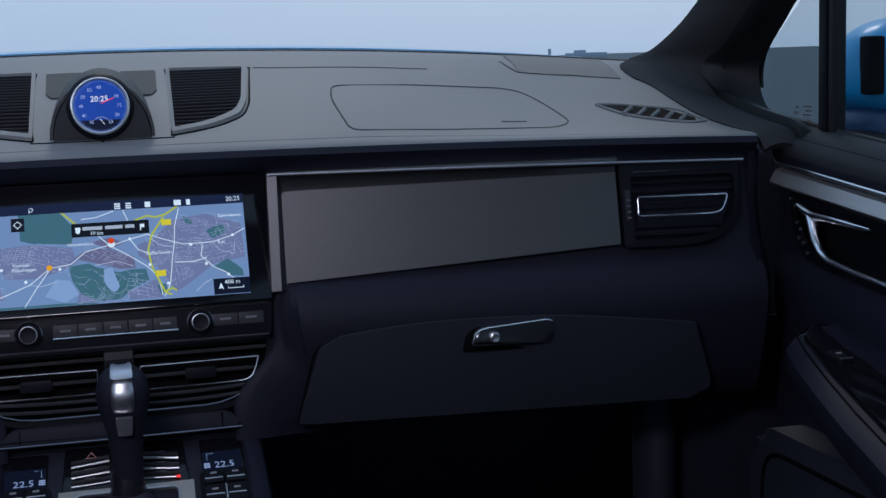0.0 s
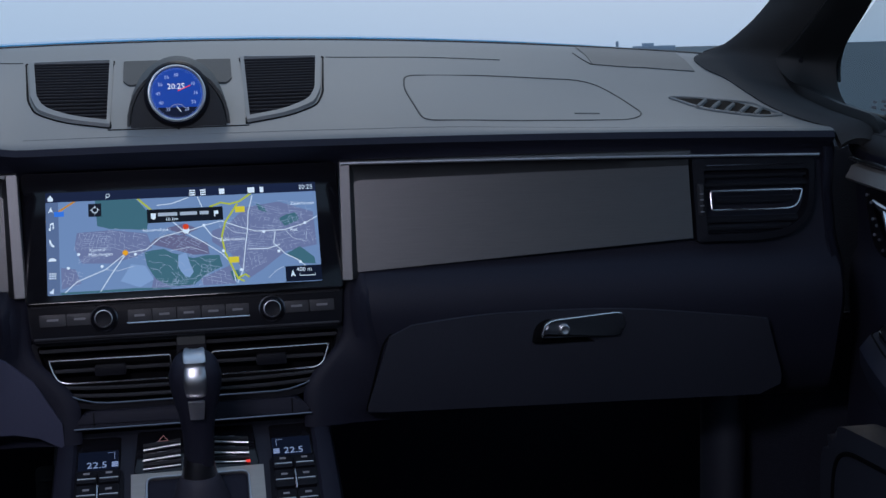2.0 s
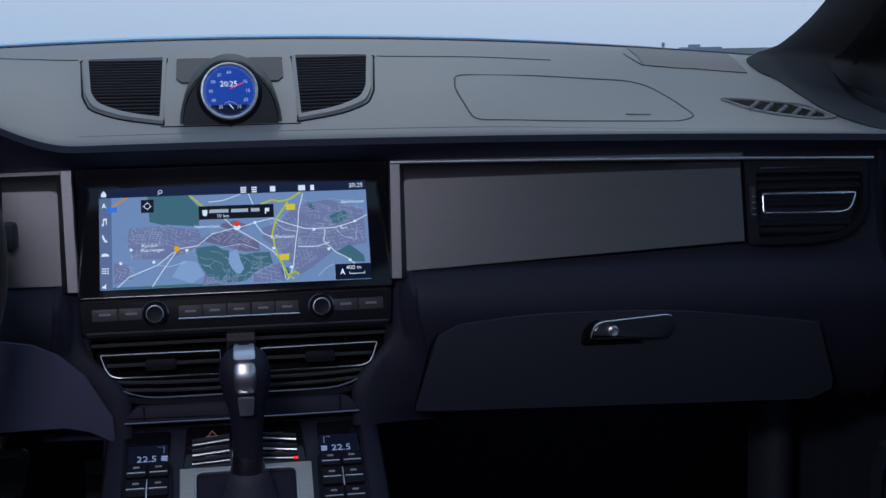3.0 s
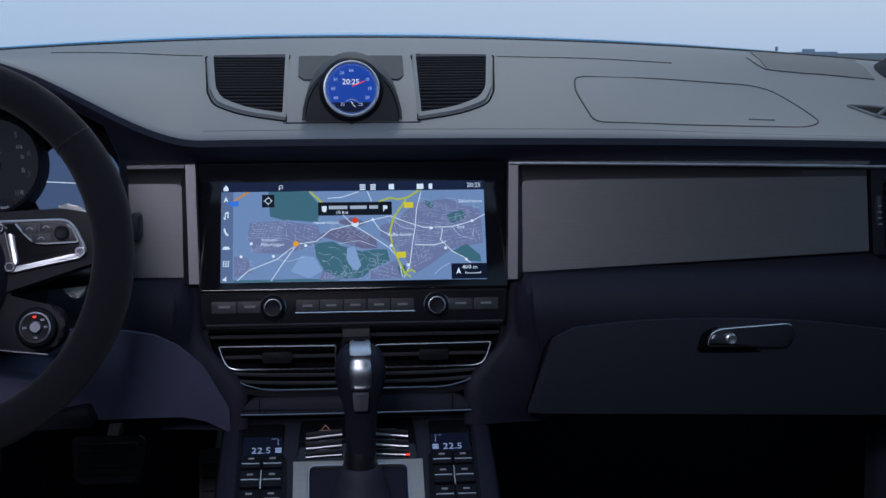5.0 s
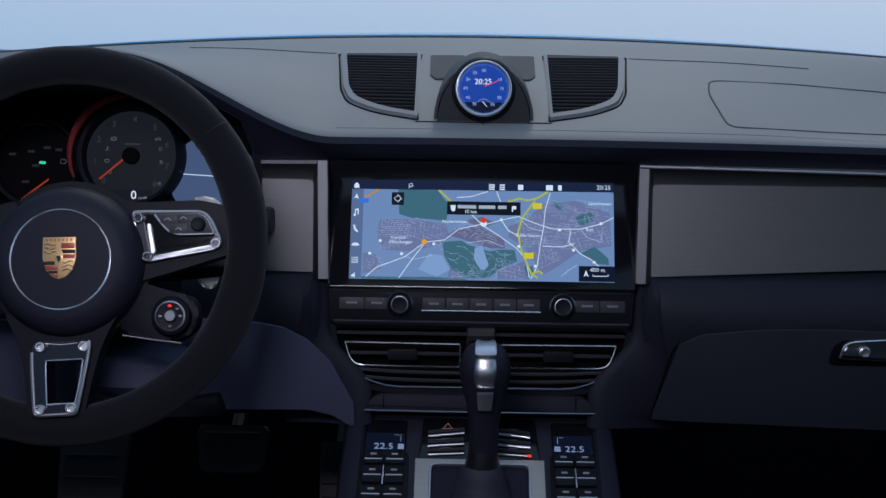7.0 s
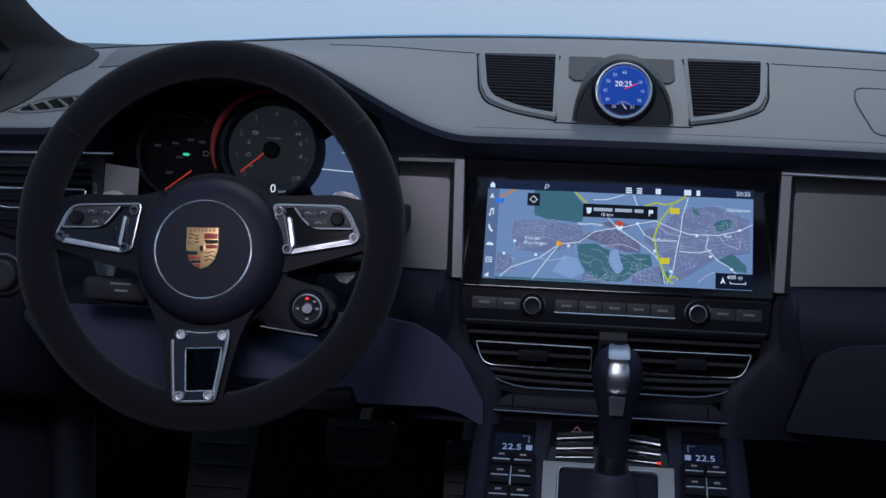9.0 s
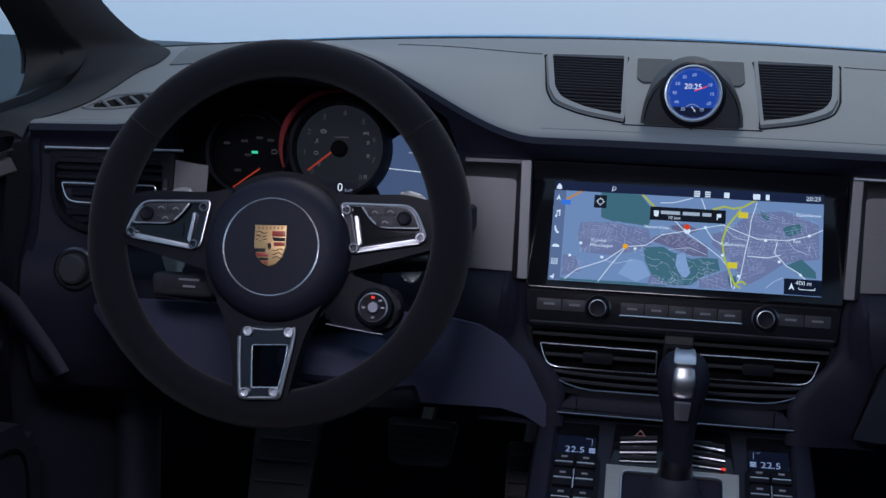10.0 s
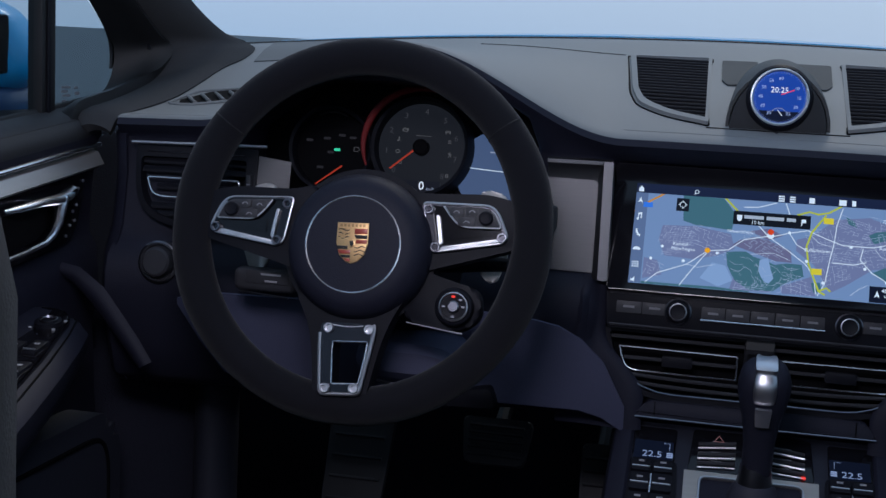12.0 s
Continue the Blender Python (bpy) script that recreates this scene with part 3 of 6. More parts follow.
kl = fillet([(-0.532, 0.900), (-0.585, 0.985), (-0.56, 0.992), (-0.25, 0.992), (-0.190, 0.984), (-0.155, 0.958), (-0.1265, 0.914), (-0.1265, 0.873), (-0.157, 0.896)], [0.02, 0.02, 0.02, 0.02, 0.02, 0.03, 0.02, 0.004, 0.02], 5)
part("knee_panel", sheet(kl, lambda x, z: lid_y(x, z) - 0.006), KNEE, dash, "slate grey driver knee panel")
LSM = axes((-0.604, face_y(-0.604, 1.018) - 0.010, 1.016), (1, 0, 0.0), (0, 0.15, 1))
lsw = part("light_switch", lathe([(0.0215, -0.01), (0.0215, 0.004), (0.0185, 0.006), (0.0165, 0.003), (0.0150, 0.012), (0.0125, 0.014), (0.001, 0.014)], 36, LSM), BUTTON, dash, "round black light switch")
part("switch_ring", lathe([(0.0215, 0.003), (0.0218, 0.0052), (0.0200, 0.0060), (0.0195, 0.004)], 36, LSM, True), DARKCH, lsw)
part("ignition_knob", rbox((-0.2135, 0.975, 1.084), (0.012, 0.03, 0.026), 0.004), BUTTON, dash, "black knob beside the wheel")

# ---- bonnet, just showing over the dashboard ----
bonnet = thing("car_front", (0, 2.0, 0.0), "bright blue painted car front beyond the windscreen", "car body")
part("bonnet", loft([[(x, y, 1.2845 - 0.06 * (y - 1.9) ** 2 - 0.068 * x * x) for x in [-0.72 + 0.12 * i for i in range(13)]] for y in (1.56, 1.65, 1.75, 1.85, 1.9, 1.95, 2.05, 2.2, 2.4, 2.6)], 0.01), BLUEPAINT, bonnet, "glossy blue bonnet")
arch = [(2.22 + 0.36 * math.cos(radians(q)), 0.32 + 0.36 * math.sin(radians(q))) for q in range(180, -1, -15)]
for sgn in (1, -1):
    part("wing", plate([(1.56, 1.18), (1.56, 0.22)] + arch + [(2.60, 0.30), (2.62, 1.17), (2.2, 1.21)], 0.69, 0.715, 0.004, Matrix(((0, 0, sgn, 0), (1, 0, 0, 0), (0, 1, 0, 0), (0, 0, 0, 1)))), BLUEPAINT, bonnet, "blue front wing")
    wl = part("wheel", lathe([(0.20, -0.11), (0.32, -0.11), (0.34, -0.08), (0.34, 0.08), (0.32, 0.11), (0.20, 0.11)], 40, axes((sgn * 0.60, 2.22, 0.34), (0, 1, 0), (0, 0, 1)), True), RUBBER, bonnet, "black tyre")
    part("wheel_rim", lathe([(0.205, -0.08), (0.205, 0.06), (0.18, 0.04), (0.06, 0.03), (0.001, 0.04)], 40, axes((sgn * 0.60, 2.22, 0.34), (0, sgn, 0), (0, 0, 1))), DARKCH, wl)
part("nose", loft([[(x, y - 0.12 * (x / 0.7) ** 2, z) for x in [-0.70 + 0.14 * i for i in range(11)]] for y, z in ((2.62, 1.19), (2.70, 1.12), (2.74, 0.95), (2.75, 0.70), (2.73, 0.40), (2.68, 0.22))], 0.01), BLUEPAINT, bonnet, "blue nose panel")

# ---- stopwatch clock on the dashboard ----
COWL = material("dark_charcoal", (0.038, 0.039, 0.042), 0.7, spec=0.2, bump=0.2, bump_scale=1200, grain=0.1, stain=0.3)
RIMCH = material("polished_rim", (0.85, 0.85, 0.87), 0.28, metal=1.0, stain=0.1)
clock = thing("dash_clock", (0, 1.12, 1.19), "round stopwatch with blue dial and chrome rim on the dashboard", "clock")
rows = []
for i in range(9):
    f = i / 8
    y = 1.040 + 0.19 * f
    w = 0.0515 - 0.008 * f - 0.02 * f * f
    h = 0.0645 * (1 - 0.85 * f ** 1.2)
    zb = top_z(0.05, y) - 0.004
    row = []
    for k in range(17):
        a = math.pi * k / 16
        row.append((w * math.cos(a) * (1 - 0.14 * math.sin(a) ** 3), y, zb + h * math.sin(a) ** 0.9))
    rows.append(row)
part("cowl", loft(rows, 0.003), INSET, clock, "grey hump behind the dial")
front = [(q[0] * 0.93, q[2] - 0.0030) for q in rows[0]]
part("cowl_front", plate(front, -1.046, -1.0365, 0.0015, Matrix(((1, 0, 0, 0), (0, 0, -1, 0), (0, 1, 0, 0), (0, 0, 0, 1)))), COWL, clock, "charcoal arched front of the cowl")
CM = axes((-0.0005, 1.037, 1.2152), (1, 0, 0), (0, 0.12, 1)) @ Matrix.Scale(0.945, 4)
part("tunnel", lathe([(0.034, -0.03), (0.0355, -0.004), (0.0345, 0.001), (0.0315, 0.004), (0.030, 0.0)], 48, CM, True), PLASTIC, clock, "black ring round the dial")
part("rim", sweep([tuple(CM @ Vector((0.0286 * math.cos(radians(q)), 0.0286 * math.sin(radians(q)), 0.006))) for q in range(0, 360, 5)], 0.0017, closed=True, seg=10), RIMCH, clock, "polished chrome rim")
dial = part("dial", lathe([(0.0274, 0.0012), (0.0274, 0.0050), (0.0001, 0.0051)], 64, CM), glow("dial_blue", (0.010, 0.060, 0.40), 0.85), clock, "glowing blue dial")
WHITE = glow("white_sign", (0.75, 0.85, 1.0), 1.0)
WHITE_D = glow("dim_sign", (0.35, 0.42, 0.6), 0.7)
REDSIG = glow("red_sign", (1.0, 0.06, 0.05), 0.9)
marks = []
for k, tx in enumerate(("60", "", "10", "15", "20", "25", "", "35", "40", "45", "50", "55")):
    a = radians(90 - 30 * k)
    if tx:
        marks.append(words(tx, 0.0050, CM @ Matrix.Translation((0.0195 * math.cos(a), 0.0195 * math.sin(a), 0)), 0.0056))
for k in range(60):
    a = radians(6 * k)
    marks.append(strip([(0.0250 * math.cos(a), 0.0250 * math.sin(a)), (0.0265 * math.cos(a), 0.0265 * math.sin(a))], 0.0003, 0.0056, CM))
part("numerals", merge(*marks), glow("numeral_blue", (0.42, 0.56, 1.0), 0.8), dial)
part("time_display", words("20:25", 0.0084, CM @ Matrix.Translation((-0.0005, 0.0072, 0)), 0.0057), WHITE, dial, "digital time reading 20:25")
part("hand", strip([(0.001, 0.0025), (0.0145, 0.0082)], 0.0008, 0.0060, CM), REDSIG, dial, "red second hand")
low = [(0.0262 * math.cos(radians(a)), 0.0262 * math.sin(radians(a))) for a in range(214, 327, 7)]
bmx = bmesh.new()
bmx.faces.new([bmx.verts.new((u, v, 0.0054)) for u, v in low])
bmx.transform(CM)
part("lower_field", bmx, glow("dial_dark", (0.004, 0.01, 0.04), 0.6), dial, "dark lower field")
part("small_hand", strip([(-0.001, -0.0135), (0.0035, -0.0195)], 0.0006, 0.0060, CM), WHITE, dial)
part("small_ring", strip([(0.007 * math.cos(radians(a)), -0.0165 + 0.005 * math.sin(radians(a))) for a in range(20, 161, 10)], 0.0006, 0.0060, CM), WHITE_D, dial)
part("button", rbox((-0.0005, 1.036, 1.1795), (0.003, 0.010, 0.006), 0.001), PLASTIC, clock)
part("plinth_seam", sweep([(x, 1.034, top_z(x, 1.034) + 0.0001) for x in [-0.07 + 0.14 * i / 12 for i in range(13)]], 0.0008, seg=6), VOID, clock)

SHELF = material("dark_blue_leather", (0.030, 0.031, 0.046), 0.6, spec=0.3, bump=0.3, bump_scale=800, grain=0.2, stain=0.25)
# ---- centre stack: screen, buttons, vents ----
stack = thing("centre_stack", (0, 1.0, 0.9), "gloss black centre stack with screen, buttons and air vents", "control panel")
SM = axes((0, 0.998, 1.0745), (1, 0, 0), (0, 0.392, 0.92))
part("bezel", plate(fillet([(-0.1535, -0.0595), (0.1535, -0.0595), (0.1555, 0.0725), (-0.1555, 0.0725)], 0.003), -0.012, -0.0005, 0.0015, SM), PIANO, stack, "gloss black bezel")

scr = thing("navigation_screen", (0, 0.998, 1.02), "glowing navigation screen showing a road map", "screen")
def E_(name, rgb, s=0.88):
    r, g, b = ((v / 255) ** 2.2 for v in rgb)
    return glow(name, (r * 0.85, g, b * 1.14), s)
base = part("map", plate([(-0.1325, -0.0515), (0.1325, -0.0515), (0.1325, 0.0515), (-0.1325, 0.0515)], -0.001, 0.0004, 0, SM), E_("map_base", (120, 142, 180)), scr, "blue-grey map with roads and woods")

def sp(x, y):
    """A place on the screen from fractions of its width and height, from its upper left corner."""
    return (-0.1325 + 0.265 * x, 0.0515 - 0.103 * y)

def area(pts, n, mat, name, label=""):
    b = bmesh.new()
    b.faces.new([b.verts.new((*sp(*q), n)) for q in pts])
    b.transform(SM)
    return part(name, b, mat, base, label)

FOREST, URBAN, LAKE = E_("map_wood", (70, 108, 120)), E_("map_urban", (116, 121, 156)), E_("map_open", (138, 162, 200))
URBAN2 = E_("map_urban_brown", (110, 106, 136))
for pts in ([(0.177, 0.09), (0.327, 0.095), (0.375, 0.248), (0.362, 0.409), (0.30, 0.392), (0.23, 0.381), (0.183, 0.345)],
            [(0.349, 0.625), (0.385, 0.612), (0.421, 0.605), (0.45, 0.65), (0.489, 0.676), (0.527, 0.712), (0.57, 0.69), (0.623, 0.692), (0.633, 0.807), (0.586, 0.861), (0.558, 0.905), (0.526, 0.972), (0.441, 0.979), (0.388, 0.898), (0.37, 0.82), (0.357, 0.755)],
            [(0.853, 0.356), (0.88, 0.32), (0.919, 0.301), (0.929, 0.377), (0.874, 0.438)], [(0.87, 0.719), (0.925, 0.647), (0.95, 0.70), (0.977, 0.763), (0.98, 0.83), (0.933, 0.818)],
            [(0.046, 0.978), (0.167, 0.979), (0.314, 0.974), (0.441, 0.99), (0.441, 1.0), (0.046, 1.0)], [(0.66, 0.86), (0.69, 0.85), (0.70, 0.93), (0.67, 0.95)], [(0.77, 0.19), (0.80, 0.23), (0.81, 0.29), (0.78, 0.26)]):
    area(pts, 0.0007, FOREST, "wood_area")
for pts in ([(0.109, 0.405), (0.23, 0.392), (0.362, 0.443), (0.379, 0.586), (0.315, 0.669), (0.23, 0.722), (0.124, 0.707), (0.099, 0.548)], [(0.60, 0.45), (0.658, 0.40), (0.70, 0.30), (0.735, 0.225), (0.855, 0.183), (0.984, 0.303), (0.99, 0.638), (0.871, 0.69), (0.782, 0.858), (0.728, 0.941), (0.666, 0.683), (0.60, 0.56)],
            [(0.38, 0.88), (0.46, 0.90), (0.52, 0.985), (0.37, 0.985)], [(0.05, 0.74), (0.10, 0.76), (0.12, 0.90), (0.05, 0.95)], [(0.55, 0.92), (0.66, 0.80), (0.68, 0.985), (0.56, 0.985)]):
    area(pts, 0.0006, URBAN, "town_area")
area([(0.37, 0.55), (0.39, 0.501), (0.443, 0.457), (0.497, 0.477), (0.582, 0.565), (0.587, 0.68), (0.528, 0.678), (0.443, 0.606)], 0.00065, URBAN2, "town_area")
area([(0.43, 0.40), (0.50, 0.36), (0.55, 0.42), (0.50, 0.48)], 0.00068, URBAN2, "town_area")
area([(0.472, 0.676), (0.502, 0.653), (0.514, 0.762), (0.526, 0.848), (0.51, 0.90), (0.496, 0.891), (0.48, 0.84), (0.471, 0.788)], 0.0009, LAKE, "open_area")
area([(0.30, 0.74), (0.35, 0.76), (0.38, 0.90), (0.33, 0.97), (0.26, 0.90)], 0.0008, LAKE, "open_area")
def lines(paths, w, n, mat, name, label=""):
    return part(name, merge(*[strip([sp(*q) for q in p], w, n, SM) for p in paths]), mat, base, label)
rnd = random.Random(5)
small = []
# each town: centre, half size, turn, lanes across and along, how many pieces are left out
for cx, cy, hw, hh, turn, na, nb, gaps in ((0.175, 0.50, 0.068, 0.10, 0.05, 10, 8, 0.30), (0.29, 0.55, 0.07, 0.12, 0.30, 9, 8, 0.40), (0.17, 0.65, 0.06, 0.06, -0.2, 6, 5, 0.35),
                                           (0.48, 0.55, 0.085, 0.09, 0.5, 9, 7, 0.45), (0.69, 0.50, 0.05, 0.16, -0.12, 7, 12, 0.30), (0.79, 0.55, 0.06, 0.15, 0.15, 8, 11, 0.35),
                                           (0.90, 0.50, 0.075, 0.14, -0.25, 9, 10, 0.35), (0.80, 0.30, 0.07, 0.09, 0.35, 8, 7, 0.45), (0.92, 0.28, 0.06, 0.07, 0.1, 6, 5, 0.5),
                                           (0.74, 0.76, 0.055, 0.10, -0.3, 7, 8, 0.4), (0.61, 0.90, 0.05, 0.08, 0.2, 6, 5, 0.4), (0.44, 0.94, 0.06, 0.05, 0.1, 6, 4, 0.5), (0.08, 0.84, 0.03, 0.08, 0.3, 4, 5, 0.4)):
    def at(i, j):
        u, v = hw * (2 * i / na - 1), hh * (2 * j / nb - 1)
        bend = 0.010 * math.sin(9 * u + 11 * v + 20 * cx)
        return (min(0.99, max(0.05, cx + u * math.cos(turn) - v * math.sin(turn) * 0.39 + bend)), min(0.985, max(0.11, cy + u * math.sin(turn) * 2.57 + v * math.cos(turn) + 2 * bend)))
    for i in range(na):
        for j in range(nb):
            for a, b in (((i, j), (i + 1, j)), ((i, j), (i, j + 1))):
                if rnd.random() > gaps:
                    small.append([at(a[0] + rnd.uniform(-0.12, 0.12), a[1]), at(b[0], b[1] + rnd.uniform(-0.12, 0.12))])
for k in range(26):
    x, y, a = rnd.uniform(0.36, 0.62), rnd.uniform(0.66, 0.95), rnd.uniform(0, math.pi)
    small.append([(x, y), (x + 0.03 * math.cos(a), y + 0.06 * math.sin(a)), (x + 0.05 * math.cos(a + 0.3), min(0.985, y + 0.10 * math.sin(a + 0.3)))])
lines(small, 0.00030, 0.0010, E_("map_lane", (170, 178, 205)), "street_network")["kind"] = "stuff"
lines([[(0.062, 0.985), (0.103, 0.886), (0.209, 0.778), (0.283, 0.628), (0.357, 0.603), (0.411, 0.49), (0.501, 0.436)], [(0.188, 0.99), (0.23, 0.824), (0.283, 0.634)],
       [(0.501, 0.448), (0.572, 0.393), (0.637, 0.354), (0.701, 0.42), (0.765, 0.475), (0.873, 0.473), (0.95, 0.417), (0.999, 0.35)],
       [(0.455, 0.331), (0.501, 0.448), (0.571, 0.565), (0.634, 0.682), (0.666, 0.785), (0.679, 0.967)], [(0.758, 0.109), (0.739, 0.283), (0.733, 0.456), (0.721, 0.628), (0.708, 0.855), (0.685, 0.979)],
       [(0.836, 0.488), (0.828, 0.603), (0.87, 0.719), (0.912, 0.778), (0.971, 0.912)], [(0.731, 0.651), (0.806, 0.654), (0.85, 0.621)], [(0.402, 0.168), (0.455, 0.158), (0.52, 0.102)],
       [(0.553, 0.10), (0.569, 0.208)], [(0.572, 0.393), (0.60, 0.50), (0.645, 0.56)]],
      0.00085, 0.0012, E_("map_road", (222, 227, 236)), "road_network")["kind"] = "stuff"
lines([[(0.80, 0.95), (0.83, 0.88), (0.86, 0.84)], [(0.873, 0.473), (0.90, 0.56), (0.95, 0.60), (0.955, 0.50)], [(0.65, 0.40), (0.68, 0.47), (0.733, 0.50)], [(0.209, 0.778), (0.25, 0.80), (0.31, 0.76)], [(0.44, 0.63), (0.52, 0.60), (0.58, 0.66)]],
      0.0005, 0.0011, E_("map_minor_road", (200, 206, 222)), "minor_roads")["kind"] = "stuff"
for hw in ([(0.329, 0.084), (0.369, 0.184), (0.401, 0.26)], [(0.595, 0.209), (0.639, 0.17), (0.671, 0.188), (0.708, 0.166), (0.759, 0.08)], [(0.700, 0.19), (0.652, 0.367), (0.636, 0.51), (0.645, 0.671), (0.665, 0.796), (0.688, 0.939), (0.711, 0.968)], [(0.69, 0.93), (0.715, 0.90), (0.73, 0.93)]):
    lines([hw], 0.0019, 0.0014, E_("map_highway", (186, 190, 72)), "highway", "yellow highway")
lines([[(0.0, 0.29), (0.038, 0.202), (0.106, 0.089)]], 0.0019, 0.0014, E_("map_orange", (208, 138, 62)), "highway", "orange highway")
area([(0, 0), (1, 0), (1, 0.095), (0, 0.095)], 0.0016, E_("screen_bar", (34, 42, 66)), "status_bar", "dark status bar")
area([(0, 0.095), (0.045, 0.095), (0.045, 1), (0, 1)], 0.0016, E_("screen_rail", (96, 112, 146)), "side_rail", "column of menu symbols")
area([(0.365, 0.21), (0.645, 0.21), (0.645, 0.345), (0.365, 0.345)], 0.0018, E_("tip_box", (26, 30, 38)), "place_box", "dark box with place name")
area([(0.153, 0.125), (0.20, 0.125), (0.20, 0.255), (0.153, 0.255)], 0.0018, E_("tip_box_b", (30, 34, 44)), "locate_box", "dark box with locating symbol")
area([(0.865, 0.845), (1, 0.845), (1, 1), (0.865, 1)], 0.0018, E_("scale_box", (24, 30, 46)), "scale_box", "dark box with map scale")
SIG = E_("screen_white", (235, 240, 250), 0.85)
def sym(pts, name="symbol", mat=SIG, n=0.0021):
    return area(pts, n, mat, name)
def text(tx, size, x, y, name, label="", al='CENTER', mat=SIG):
    return part(name, words(tx, size, SM @ Matrix.Translation((*sp(x, y), 0)), 0.0021, al), mat, base, label)
text("20:25", 0.0066, 0.962, 0.05, "time", "time reading 20:25")
text("400 m", 0.0060, 0.935, 0.885, "scale", "scale reading 400 m")
part("scale_bar", merge(strip([sp(0.918, 0.945), sp(0.975, 0.945)], 0.0007, 0.0021, SM), strip([sp(0.918, 0.925), sp(0.918, 0.945)], 0.0006, 0.0021, SM), strip([sp(0.975, 0.925), sp(0.975, 0.945)], 0.0006, 0.0021, SM)), SIG, base)
sym([(0.892, 0.885), (0.902, 0.955), (0.892, 0.935), (0.882, 0.955)], "north_arrow")
text("10 km", 0.0050, 0.455, 0.316, "distance", "distance reading 10 km")
NAMEBAR = E_("name_bar", (176, 181, 194))
for xa, xb in ((0.405, 0.476), (0.486, 0.549), (0.559, 0.592)):
    area([(xa, 0.248), (xb, 0.248), (xb, 0.282), (xa, 0.282)], 0.0021, NAMEBAR, "name_bar", "pale bar in place of a name")
sym([(0.378, 0.25), (0.398, 0.25), (0.396, 0.30), (0.388, 0.315), (0.380, 0.30)], "pin_symbol")
sym([(0.612, 0.25), (0.628, 0.25), (0.628, 0.285), (0.616, 0.285), (0.616, 0.31), (0.612, 0.31)], "flag_symbol")
for tx, x, y, s in (("Korntal-", 0.183, 0.585, 0.0048), ("Münchingen", 0.192, 0.632, 0.0048), ("Neuwirtshaus", 0.394, 0.416, 0.0044), ("Zuffenhausen", 0.674, 0.546, 0.0046), ("Rot", 0.906, 0.480, 0.005), ("Zazenhausen", 0.945, 0.215, 0.0046)):
    text(tx, s, x, y, "place_name", "white place name " + tx)
dot = lambda x, y, r, mat, nm, n=0.0023: part(nm, lathe([(r, n), (r * 0.98, n + 0.0002)], 18, SM @ Matrix.Translation((*sp(x, y), 0))), mat, base)
dot(0.281, 0.628, 0.0028, E_("pin_orange", (240, 160, 40)), "orange_pin")
dot(0.505, 0.40, 0.0030, E_("pin_red", (225, 70, 40)), "red_pin", 0.0026)
dot(0.505, 0.435, 0.0034, SIG, "pin_foot")
for x, y in ((0.076, 0.75), (0.196, 0.75), (0.317, 0.647), (0.114, 0.621), (0.572, 0.393), (0.639, 0.659), (0.701, 0.854), (0.845, 0.689), (0.923, 0.807), (0.95, 0.417), (0.793, 0.487)):
    dot(x, y, 0.0015, SIG, "stop_mark")
for x, y in ((0.709, 0.248), (0.677, 0.751)):
    area([(x - 0.018, y - 0.03), (x + 0.018, y - 0.03), (x + 0.018, y + 0.03), (x - 0.018, y + 0.03)], 0.0020, E_("shield_yellow", (226, 200, 60)), "road_shield")
area([(0.03, 0.19), (0.065, 0.19), (0.065, 0.24), (0.03, 0.24)], 0.0020, E_("shield_blue", (60, 120, 220)), "road_shield")
part("locate_symbol", merge(strip([(sp(0.1765, 0.19)[0] + 0.0028 * math.cos(radians(a)), sp(0.1765, 0.19)[1] + 0.0028 * math.sin(radians(a))) for a in range(0, 360, 20)], 0.0006, 0.0021, SM, True),
     *[strip([(sp(0.1765, 0.19)[0] + 0.0026 * c, sp(0.1765, 0.19)[1] + 0.0026 * s), (sp(0.1765, 0.19)[0] + 0.0044 * c, sp(0.1765, 0.19)[1] + 0.0044 * s)], 0.0006, 0.0021, SM) for c, s in ((1, 0), (-1, 0), (0, 1), (0, -1))]), SIG, base)
# symbols of the side rail and the status bar
sym([(0.008, 0.055), (0.0175, 0.025), (0.027, 0.055), (0.027, 0.085), (0.008, 0.085)], "home_symbol")
sym([(0.018, 0.14), (0.027, 0.20), (0.018, 0.185), (0.009, 0.20)], "arrow_symbol")
sym([(0.014, 0.305), (0.028, 0.295), (0.028, 0.36), (0.024, 0.36), (0.024, 0.315), (0.017, 0.32), (0.017, 0.375), (0.010, 0.375), (0.010, 0.35), (0.014, 0.35)], "note_symbol")
sym([(0.010, 0.465), (0.015, 0.46), (0.018, 0.49), (0.024, 0.52), (0.028, 0.515), (0.028, 0.54), (0.018, 0.53), (0.011, 0.495)], "phone_symbol")
sym([(0.006, 0.665), (0.012, 0.645), (0.026, 0.645), (0.034, 0.66), (0.034, 0.675), (0.006, 0.675)], "car_symbol")
for i in range(3):
    for j in range(3):
        sym([(0.008 + 0.009 * i, 0.79 + 0.022 * j), (0.014 + 0.009 * i, 0.79 + 0.022 * j), (0.014 + 0.009 * i, 0.803 + 0.022 * j), (0.008 + 0.009 * i, 0.803 + 0.022 * j)], "grid_symbol")
sym([(0.008, 0.965), (0.014, 0.965), (0.022, 0.94), (0.022, 0.995), (0.014, 0.985), (0.008, 0.985)], "sound_symbol")
